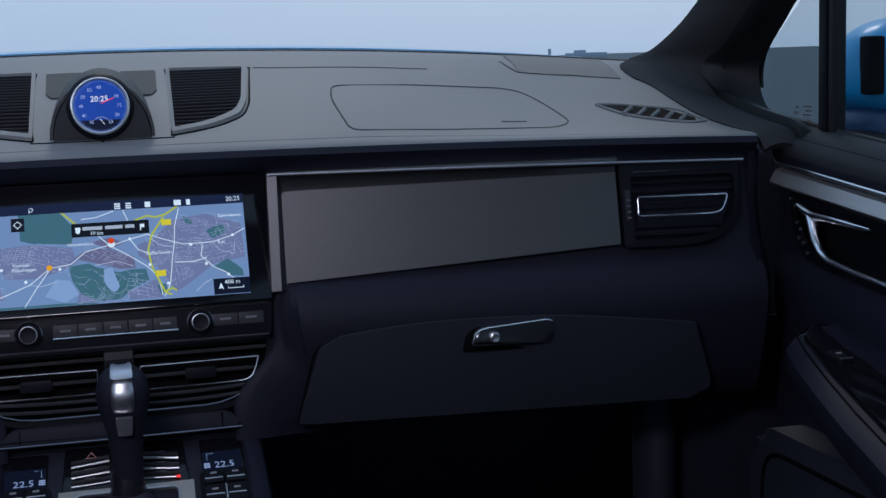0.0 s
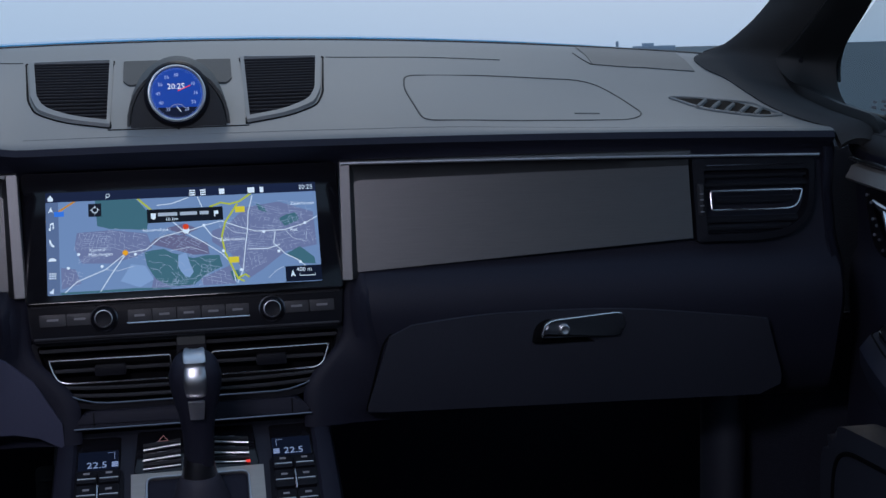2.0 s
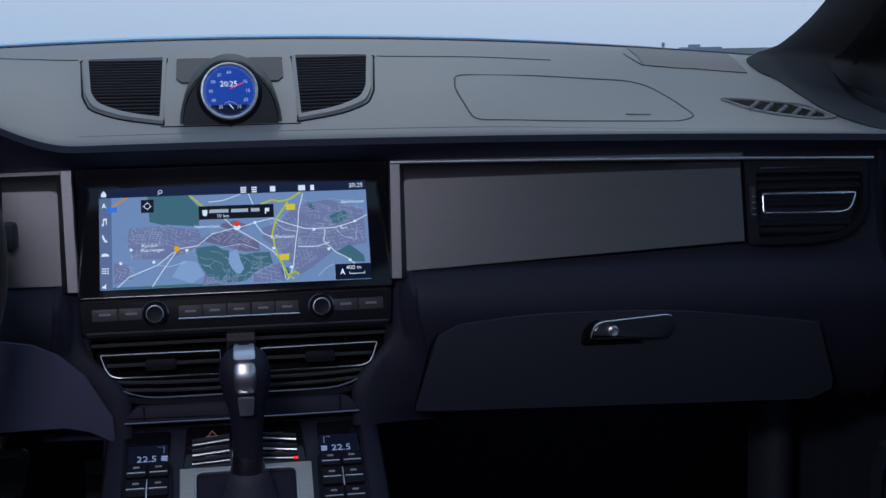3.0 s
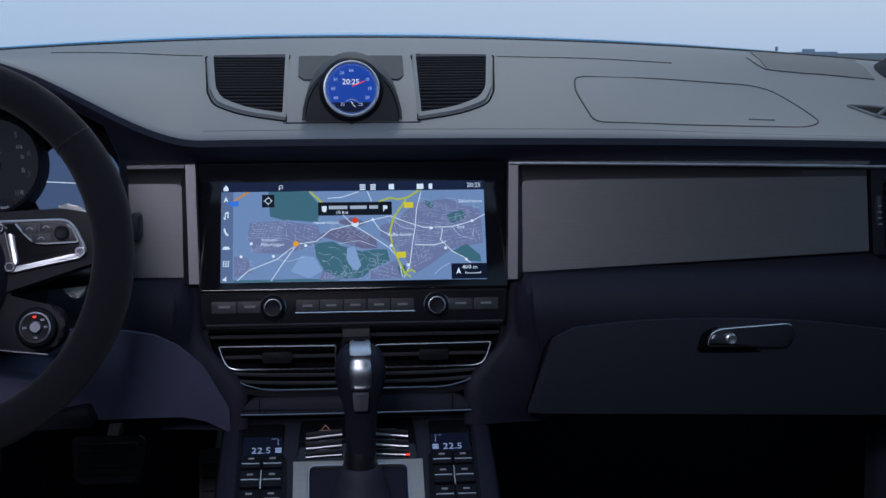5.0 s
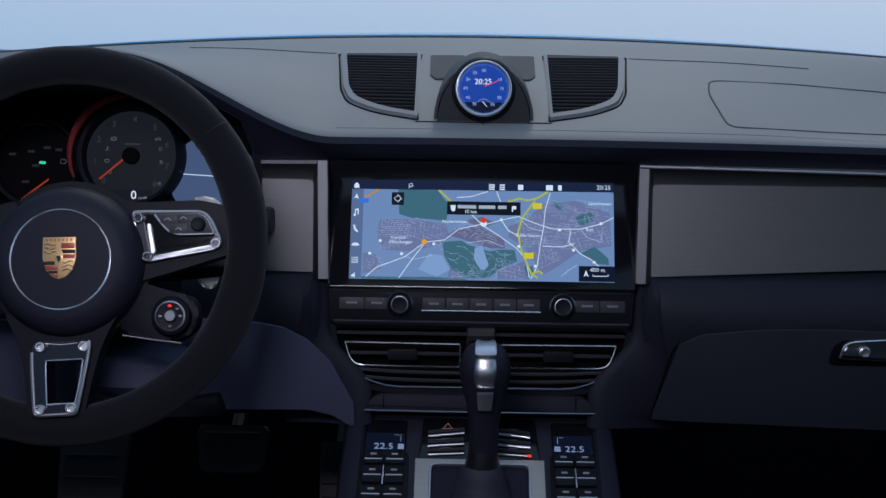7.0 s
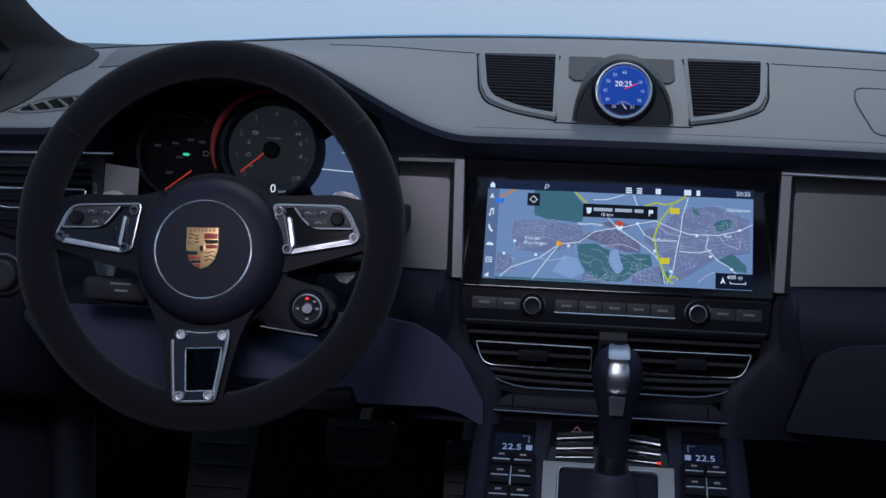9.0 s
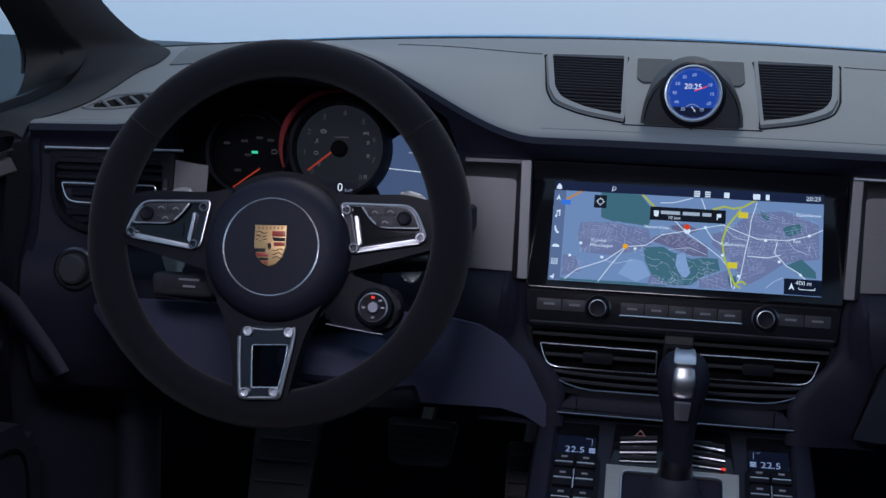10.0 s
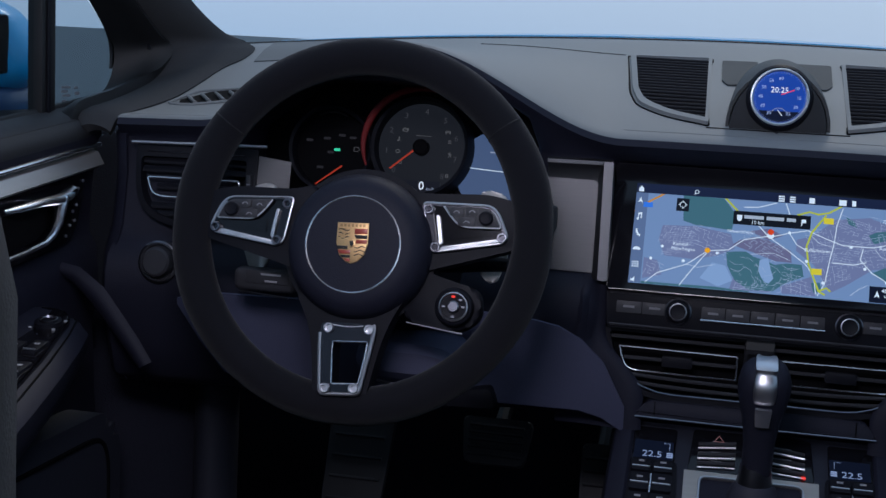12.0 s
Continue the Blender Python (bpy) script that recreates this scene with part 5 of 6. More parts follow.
part("green_light", plate(rounded(0.0065, 0.0028, 0.001, 0.0042, 0.0005), 0, 0.001, 0, SG), glow("green_sign", (0.05, 0.75, 0.45), 0.8), speed, "small green indicator light")
part("lamp_symbol", strip([(0.0256 + 0.0030 * c, 0.0020 + 0.0022 * s) for c, s in ((1, 0), (0.3, 1), (-1, 1), (-1, -1), (0.3, -1))], 0.0007, 0.0004, SG, True), glow("symbol_pale", (0.12, 0.12, 0.14), 0.5), speed)
for u, v in ((-0.003, -0.0025), (-0.013, -0.019), (-0.008, 0.012), (0.020, 0.014), (0.008, 0.016), (-0.027, 0.009)):
    part("marking", plate(rounded(0.007, 0.0026, 0.0005, u, v), -0.001, 0.0002, 0, SG), glow("symbol_dark", (0.03, 0.03, 0.04), 0.5), speed)
# dark chrome bar added to draw a reflection in the cluster cover
part("reflection_arc", sweep([tuple(SG @ Vector((0.030 * math.cos(radians(a)), 0.0090 + 0.030 * math.sin(radians(a)), 0.010))) for a in range(60, 125, 6)], 0.0012, seg=6), DARKCH, speed, "curved bar in place of a reflection in the cover")
DG = IM @ Matrix.Translation((0.095, -0.012, -0.004))
disp = part("round_display", lathe([(0.044, -0.004), (0.044, -0.001), (0.001, -0.001)], 56, DG), E_("cluster_map", (90, 106, 140), 0.6), cluster, "round blue map display")
part("map_line", strip([(-0.04, 0.004), (0.042, -0.0005)], 0.0008, 0.0004, DG), SIG, disp)
part("heading", strip([(-0.010, 0.021), (0.012, 0.020)], 0.0012, 0.0004, DG), WHITE_D, disp)
part("map_ring", strip([(0.026 + 0.005 * math.cos(radians(a)), -0.016 + 0.005 * math.sin(radians(a))) for a in range(0, 360, 20)], 0.0007, 0.0004, DG, True), SIG, disp)

# ---- steering wheel: own frame, x to the right, y up the rim's plane, z towards the driver ----
TL = 0.25
WMAT = axes((-0.3708, 0.8312, 1.0795), (1, 0, 0), (0, math.sin(TL), math.cos(TL)))
wheel = thing("steering_wheel", None, "black suede three-spoke sports steering wheel with chrome inlays", "steering wheel", m=WMAT @ pose(0, 0, 0, 0, 0, 2.2))
n, k = 96, 20
rows = []
for i in range(n + 1):
    a = 2 * math.pi * i / n
    ad = abs((math.degrees(a) + 180) % 360 - 180)
    adl = 180 - ad
    near = min(abs(ad - 18), abs(adl - 18))
    r1 = 0.0175 + 0.0012 * math.exp(-(near / 14) ** 2)
    rows.append([((0.1612 + r1 * math.cos(b)) * math.cos(a), (0.1612 + r1 * math.cos(b)) * math.sin(a), 0.0155 * math.sin(b)) for b in (2 * math.pi * j / k for j in range(k))])
bm = bmesh.new()
V = [[bm.verts.new(q) for q in row] for row in rows[:-1]]
for i in range(n):
    for j in range(k):
        bm.faces.new((V[i][j], V[(i + 1) % n][j], V[(i + 1) % n][(j + 1) % k], V[i][(j + 1) % k]))
rim = part("rim", bm, SUEDE, wheel, "black suede rim")
for a in (36, 144):
    a = radians(a)
    part("rim_seam", sweep([((0.1612 + 0.0178 * math.cos(b)) * math.cos(a), (0.1612 + 0.0178 * math.cos(b)) * math.sin(a), 0.0158 * math.sin(b)) for b in (2 * math.pi * j / 24 for j in range(24))], 0.0006, closed=True, seg=5), RUBBER, rim)
hub = part("airbag_hub", lathe([(0.060, -0.045), (0.0670, -0.012), (0.0670, 0.008), (0.0635, 0.020), (0.058, 0.028), (0.050, 0.0315), (0.044, 0.0322), (0.0432, 0.0305), (0.0425, 0.0322), (0.020, 0.0335), (0.001, 0.0335)], 72, Matrix.Translation((0.0045, -0.0175, 0))), BLACK, wheel, "round black leather airbag hub")
part("chrome_ring", sweep([(0.0045 + 0.0433 * math.cos(radians(a)), -0.0175 + 0.0433 * math.sin(radians(a)), 0.0318) for a in range(0, 360, 5)], 0.0011, closed=True, seg=8), CHROME, hub, "thin chrome ring on the hub")
# badge: a shield quartered in gold, red and black
shield = [(-0.0155, 0.0190), (0.0155, 0.0190), (0.0158, 0.000), (0.0125, -0.0110), (0.006, -0.0175), (0.0, -0.0195), (-0.006, -0.0175), (-0.0125, -0.0110), (-0.0158, 0.000)]
SB = Matrix.Translation((0.0045, -0.0165, 0.0335)) @ Matrix.Diagonal((0.92, 0.95, 1, 1))
badge = part("badge", plate(shield, -0.001, 0.0018, 0.0006, SB), GOLD, hub, "small enamel shield badge in gold, red and black")
for pts, mt, nm in (([(0.002, 0.0135), (0.0148, 0.0135), (0.0148, 0.0085), (0.002, 0.0085)], RED, "red_bar"), ([(0.002, 0.0075), (0.0150, 0.0075), (0.0150, 0.0040), (0.004, 0.0040)], RUBBER, "black_bar"),
                    ([(0.004, 0.0032), (0.0150, 0.0032), (0.0148, -0.0005), (0.004, -0.0005)], RED, "red_bar"),
                    ([(-0.0148, -0.0030), (-0.004, -0.0030), (-0.004, -0.0062), (-0.0140, -0.0062)], RUBBER, "black_bar"), ([(-0.0135, -0.0070), (-0.001, -0.0070), (-0.001, -0.0105), (-0.0118, -0.0105)], RED, "red_bar"),
                    ([(-0.0110, -0.0115), (-0.001, -0.0115), (-0.001, -0.0140), (-0.0090, -0.0140)], RUBBER, "black_bar"), ([(-0.0080, -0.0148), (-0.001, -0.0148), (-0.001, -0.0178), (-0.0045, -0.0170)], RED, "red_bar"),
                    ([(-0.0034, 0.0028), (0.0034, 0.0028), (0.0034, -0.0022), (0.0, -0.0048), (-0.0034, -0.0022)], GOLD, "inner_shield")):
    part(nm, plate(pts, 0.0015, 0.0024 if nm != "inner_shield" else 0.003, 0.0002, SB), mt, badge)
part("inner_mark", plate([(-0.002, 0.0015), (0.001, 0.0022), (0.0022, -0.0005), (0.0005, -0.004), (-0.0015, -0.002)], 0.0028, 0.0034, 0, SB), RUBBER, badge)
for i in range(4):
    y0 = 0.0130 - 0.0030 * i
    part("gold_rib", sweep([(-0.0135 + 0.0025 * j, y0 + 0.0008 * math.sin(j * 1.2), 0.0022) for j in range(5)], 0.0005, seg=5, m=SB), GOLD, badge)
for i in range(7):
    part("edge_mark", plate(rounded(0.0022, 0.0024, 0.0003, -0.0115 + 0.0038 * i, 0.0163), 0.0015, 0.0021, 0, SB), BRONZE, badge)
for cu, cv, d in ((-0.0085, 0.0085, 1), (0.0080, -0.0075, -1)):
    for k in range(3):
        part("antler", sweep([(cu - 0.0052 + 0.0021 * j, cv + 0.0036 * (1 - k) + 0.0010 * d * math.sin(1.3 * j + k), 0.0019) for j in range(6)], 0.00045, seg=5, m=SB), RUBBER, badge)
# spokes
BOLT = [(0.0046, 0.004), (0.0046, 0.0112), (0.0040, 0.0120), (0.0031, 0.0120), (0.0027, 0.0085), (0.001, 0.0085)]
for sgn in (1, -1):
    S = lambda pts: [(sgn * u, v) for u, v in pts]
    ol = fillet(S([(0.040, 0.040), (0.062, 0.0345), (0.120, 0.0355), (0.152, 0.028), (0.150, -0.012), (0.100, -0.0265), (0.066, -0.036), (0.040, -0.050)]), 0.007)
    spk = part("spoke", plate(ol, -0.016, 0.004, 0.004, None, 3), PLASTIC, wheel, "black side spoke")
    fo = fillet(S([(0.0610, 0.0258), (0.1225, 0.0248), (0.1300, 0.0185), (0.1395, -0.0025), (0.1350, -0.0085), (0.0740, -0.0185), (0.0680, -0.0140)]), [0.004, 0.007, 0.006, 0.005, 0.004, 0.004, 0.004], 5)
    fi_ = fillet(S([(0.0690, 0.0232), (0.1210, 0.0222), (0.1275, 0.0170), (0.1345, 0.0010), (0.1310, -0.0040), (0.0790, -0.0128), (0.0755, -0.0100)]), [0.003, 0.006, 0.006, 0.004, 0.003, 0.002, 0.003], 5)
    ins = part("spoke_inlay", ring_plate(fo, fi_, 0.001, 0.0076), INLAY, spk, "smoked metal frame of the spoke inlay")
    part("inlay_rim", sweep([(u, v, 0.0078) for u, v in fo], 0.0012, closed=True, seg=8), CHROME_S, ins, "satin chrome rim of the inlay")
    part("inlay_floor", plate(fi_, -0.002, 0.0050, 0), PIANO, ins, "gloss black floor of the inlay")
    # polished lower bar and inner upright of the frame
    part("inlay_bar", plate(fillet(S([(0.0790, -0.0142), (0.1300, -0.0050), (0.1340, -0.0075), (0.0780, -0.0172)]), 0.0015), 0.004, 0.0086, 0.001), CHROME_S, ins, "polished lower bar")
    part("inlay_post", plate(fillet(S([(0.0735, 0.0150), (0.0765, 0.0150), (0.0810, -0.0105), (0.0780, -0.0125)]), 0.001), 0.004, 0.0088, 0.001), CHROME_S, ins)
    part("inlay_glint", plate(fillet(S([(0.0850, 0.0060), (0.0900, 0.0020), (0.1280, 0.0006), (0.1240, -0.0020), (0.0860, -0.0065)]), 0.001), 0.004, 0.0062, 0.001), PIANO, ins, "polished face below the buttons")
    bp_ = fillet(S([(0.0800, 0.0236), (0.1205, 0.0226), (0.1275, 0.0172), (0.1335, 0.0046), (0.0985, 0.0046), (0.0905, 0.0098)]), [0.002, 0.006, 0.006, 0.003, 0.008, 0.008], 5)
    keys_ = part("button_pad", plate(bp_, 0.004, 0.0095, 0.0012), BUTTON, spk, "black thumb button pad")
    part("pad_rim", sweep([(u, v, 0.0096) for u, v in bp_[12:] + bp_[:3]], 0.0009, seg=6), CHROME_S, keys_, "satin line round the buttons")
    for u, v, w in ((0.0925, 0.0180, 0.013), (0.1065, 0.0188, 0.011), (0.1020, 0.0092, 0.016)):
        part("button", plate(rounded(w, 0.0078, 0.002, sgn * u, v), 0.0090, 0.0108, 0.0008), BUTTON, keys_)
        part("legend", strip([(sgn * u - 0.0028, v - 0.001), (sgn * u - 0.001, v + 0.0008), (sgn * u + 0.001, v + 0.0008), (sgn * u + 0.0028, v - 0.001)], 0.0008, 0.0112), MARK, keys_)
    part("thumb_roller", lathe([(0.0064, 0.008), (0.0064, 0.0122), (0.0052, 0.0134), (0.0030, 0.0128), (0.001, 0.0128)], 28, Matrix.Translation((sgn * 0.1195, 0.0130, 0))), PLASTIC, keys_, "black thumb roller")
    for u, v in ((0.1345, -0.0038), (0.0745, -0.0142), (0.0665, 0.0200)):
        part("bolt", lathe(BOLT, 20, Matrix.Translation((sgn * u, v, -0.001))), DARKCH, spk, "small hex bolt")
    pd = fillet(S([(0.100, 0.0445), (0.108, 0.0490), (0.124, 0.0450), (0.130, 0.036), (0.1305, -0.014), (0.122, -0.037), (0.114, -0.040), (0.104, -0.030)]), 0.004)
    part("shift_paddle", plate(pd, -0.062, -0.057, 0.002), ALU_D, wheel, "satin metal shift paddle")
# the collar under the hub runs into the lower spoke, which is open in its middle
col_o = [(0.003 + 0.0725 * math.cos(radians(a)), -0.0165 + 0.0725 * math.sin(radians(a))) for a in range(0, 360, 6)]
part("hub_collar", plate(col_o, -0.020, -0.002, 0.005, None, 3), PLASTIC, wheel, "black collar round the hub")
lo = fillet([(-0.050, -0.062), (0.052, -0.060), (0.0335, -0.0930), (0.0190, -0.1580), (-0.0285, -0.1560), (-0.0335, -0.0960)], [0.004, 0.004, 0.03, 0.006, 0.006, 0.03], 5)
lw = fillet([(-0.0118, -0.1040), (0.0205, -0.1030), (0.0185, -0.1180), (0.0140, -0.1405), (-0.0108, -0.1415), (-0.0116, -0.1200)], 0.0015, 5)
lsp = part("spoke", ring_plate(lo, lw, -0.010, 0.0125), PLASTIC, wheel, "black lower spoke")
q_o = fillet([(-0.0235, -0.0870), (0.0265, -0.0870), (0.0250, -0.1010), (0.0150, -0.1500), (-0.0210, -0.1512), (-0.0240, -0.1050)], [0.005, 0.005, 0.01, 0.004, 0.005, 0.02], 5)
fi = part("spoke_inlay", ring_plate(q_o, lw, 0.011, 0.0170), INLAY, lsp, "smoked metal lower inlay")
part("inlay_rim", sweep([(u, v, 0.0176) for u, v in q_o[8:]], [0.0018] * len(q_o[8:]), seg=8), CHROME_S, fi, "satin chrome edge of the lower inlay")
part("inlay_top", sweep([(-0.0120 + 0.0046 * k, -0.0890 - 0.0012 * math.sin(math.pi * k / 6), 0.0174) for k in range(7)], 0.0007, seg=6), CHROME_S, fi)
part("window_rim", sweep([(u, v, 0.0170) for u, v in lw], 0.0008, closed=True, seg=8), CHROME, fi, "bright edge of the opening")
for u, v in ((-0.0160, -0.0920), (0.0215, -0.0920), (-0.0160, -0.1460), (0.0105, -0.1450)):
    part("bolt", lathe(BOLT, 20, Matrix.Translation((u, v, 0.009))), CHROME_S, lsp, "small hex bolt")
# driving mode dial on its arm
arm = part("dial_arm", plate(fillet([(0.050, -0.030), (0.085, -0.042), (0.116, -0.050), (0.119, -0.076), (0.100, -0.090), (0.046, -0.080)], 0.010), -0.016, 0.000, 0.004), PLASTIC, wheel, "black arm of the mode dial")
part("arm_edge", sweep([(0.050, -0.0825, -0.001), (0.078, -0.087, -0.001), (0.102, -0.0905, -0.001)], 0.0009, seg=6), DARKCH, arm)
MD = Matrix.Translation((0.0945, -0.0670, 0.0)) @ Matrix.Scale(0.86, 4)
md = part("mode_dial", lathe([(0.0195, -0.004), (0.0205, 0.006), (0.0190, 0.010), (0.0165, 0.0115), (0.0150, 0.010), (0.001, 0.0085)], 40, MD), PLASTIC, arm, "round driving mode dial")
part("mode_ring", lathe([(0.0150, 0.009), (0.0155, 0.0120), (0.0140, 0.0128), (0.0132, 0.010)], 40, MD, True), CHROME_S, md)
part("mode_button", lathe([(0.0062, 0.008), (0.0062, 0.0125), (0.0050, 0.0135), (0.001, 0.0135)], 28, MD), DARKCH, md)
part("mode_mark", plate(rounded(0.0035, 0.0024, 0.0008, -0.0005, 0.0105), 0.010, 0.0125, 0, MD), REDSIG, md, "red lit mark")
for a in (45, 180, 270, 0):
    part("mode_mark", plate(rounded(0.0035, 0.0022, 0.0006, 0.0103 * math.cos(radians(a)), 0.0103 * math.sin(radians(a))), 0.010, 0.0122, 0, MD), DARKCH, md)

# ---- steering column, stalks ----
col = thing("steering_column", (-0.37, 0.95, 1.0), "black steering column shroud with control stalks", "steering column")
rows = []
for y, w, zt_, zb_ in ((0.865, 0.060, 1.095, 0.990), (0.90, 0.066, 1.100, 0.975), (0.95, 0.072, 1.100, 0.960), (1.02, 0.078, 1.09, 0.95)):
    rows.append([(-0.37 + w * math.copysign(abs(math.cos(a)) ** 0.6, math.cos(a)), y, (zt_ + zb_) / 2 + (zt_ - zb_) / 2 * math.copysign(abs(math.sin(a)) ** 0.6, math.sin(a))) for a in (2 * math.pi * j / 24 for j in range(24))])
part("shroud", loft(rows, closed=True), PLASTIC, col, "black plastic shroud")
part("stalk", rbox((-0.470, 0.868, 1.018), (0.062, 0.020, 0.022), 0.006, 3), BUTTON, col, "black control stalk with faint printing")
part("stalk_face", rbox((-0.466, 0.8575, 1.022), (0.044, 0.002, 0.013), 0.001), BUTTON, col)
for dz, w in ((0.0035, 0.02), (-0.003, 0.012)):
    part("stalk_print", rbox((-0.462, 0.8562, 1.0215 + dz), (w, 0.0008, 0.0018), 0), MARK, col)
part("stalk_edge", sweep([(-0.495, 0.860, 1.0065), (-0.445, 0.860, 1.0030)], 0.0010, seg=6), DARKCH, col)
part("stalk_tip", rbox((-0.4745, 0.868, 1.0470), (0.011, 0.012, 0.012), 0.004, 3), CHROME_S, col, "bright metal stalk tip")
part("stalk", sweep([(-0.31, 0.90, 1.04), (-0.262, 0.875, 1.05), (-0.235, 0.868, 1.052)], [0.007, 0.008, 0.006], seg=12), PLASTIC, col, "black wiper stalk")
part("lower_cover", loft([[(-0.335 + w * math.copysign(abs(math.cos(a)) ** 0.7, math.cos(a)), y, z + h * math.copysign(abs(math.sin(a)) ** 0.7, math.sin(a))) for a in (2 * math.pi * j / 24 for j in range(24))] for y, z, w, h in ((0.885, 0.945, 0.040, 0.010), (0.893, 0.945, 0.050, 0.018), (0.93, 0.945, 0.056, 0.024), (0.985, 0.948, 0.06, 0.03))], closed=True), KNEE, col, "slate lower column cover")
# thin metal bar added as the bright highlight along the cover's lower curve
part("cover_highlight", sweep([(-0.362, 0.878, 0.928), (-0.33, 0.876, 0.924), (-0.300, 0.878, 0.915)], [0.0016, 0.003, 0.0012], seg=8, flat=0.5), DARKCH, col)
part("knee_flap", plate(fillet([(-0.315, 0.893), (-0.252, 0.895), (-0.258, 0.916), (-0.30, 0.908)], 0.005), -0.96, -0.935, 0.003, M), PLASTIC, col, "black flap beneath the column")

# ---- pedals ----
def pedal(name, label, x, y, z, w, h):
    p = thing(name, (x, y, z - h / 2), label, "pedal")
    pm = axes((x, y, z), (1, 0, 0), (0, 0.45, 0.9))
    part("pad", plate(fillet([(-w * 0.5, h / 2), (w * 0.5, h / 2), (w * 0.42, -h / 2), (-w * 0.42, -h / 2)], 0.008), -0.008, 0.004, 0.003, pm), PEDAL, p, "ribbed black rubber pad")
    for i in range(5):
        part("rib", sweep([tuple(pm @ Vector((-w * 0.38, h * (0.32 - 0.16 * i), 0.005))), tuple(pm @ Vector((w * 0.38, h * (0.32 - 0.16 * i), 0.005)))], 0.0022, seg=6), PEDAL, p)
    part("lever_arm", sweep([(x, y + 0.01, z), (x, y + 0.12, z + 0.05), (x, 1.485, z + 0.16)], 0.009, seg=8), RUBBER, p, "black steel arm")
pedal("brake_pedal", "wide black rubber brake pedal over the carpet", -0.285, 1.17, 0.79, 0.085, 0.055)
pedal("accelerator_pedal", "narrow black rubber accelerator pedal over the carpet", -0.165, 1.20, 0.74, 0.045, 0.10)
pedal("footrest", "ribbed black rubber footrest against the firewall", -0.475, 1.24, 0.70, 0.085, 0.17)
for sgn in (1, -1):
    kick = thing("kick_panel", (sgn * 0.60, 1.06, 0.42), "dark moulded kick panel beside the footwell", "trim panel", "kick panels")
    part("column", loft([[(sgn * (0.600 + 0.024 * math.cos(q)), 1.08 + 0.035 * math.sin(q), z) for q in (2 * math.pi * j / 16 for j in range(16))] for z in (0.42, 0.60, 0.80, 0.89)], closed=True), GLOVE, kick, "rounded dark column")
    part("cap", loft([[(sgn * (0.592 + w * math.cos(q)), 1.065 + 1.2 * w * math.sin(q), z) for q in (2 * math.pi * j / 16 for j in range(16))] for z, w in ((0.868, 0.026), (0.875, 0.031), (0.905, 0.031), (0.912, 0.026))], closed=True), BLACK, kick)
    part("side_skin", loft([[(sgn * x, y, z) for x, y in ((0.62, 1.10), (0.66, 1.06), (0.69, 1.03), (0.73, 1.02))] for z in (0.42, 0.6, 0.8, 0.95)], 0.004), CARPET, kick)

# ---- doors, pillars, side windows, mirrors ----
ARM = ((0.875, 0.672, 0.955), (0.865, 0.657, 0.963), (0.845, 0.644, 0.966), (0.80, 0.630, 0.960), (0.74, 0.616, 0.951), (0.66, 0.600, 0.939), (0.55, 0.582, 0.923), (0.42, 0.566, 0.905), (0.25, 0.556, 0.90), (0.05, 0.556, 0.90))


def lean(bm):
    """Follows the armrest, which falls towards the seats."""
    for v in bm.verts:
        v.co.z += 0.150 * (v.co.y - 0.83)
    return bm


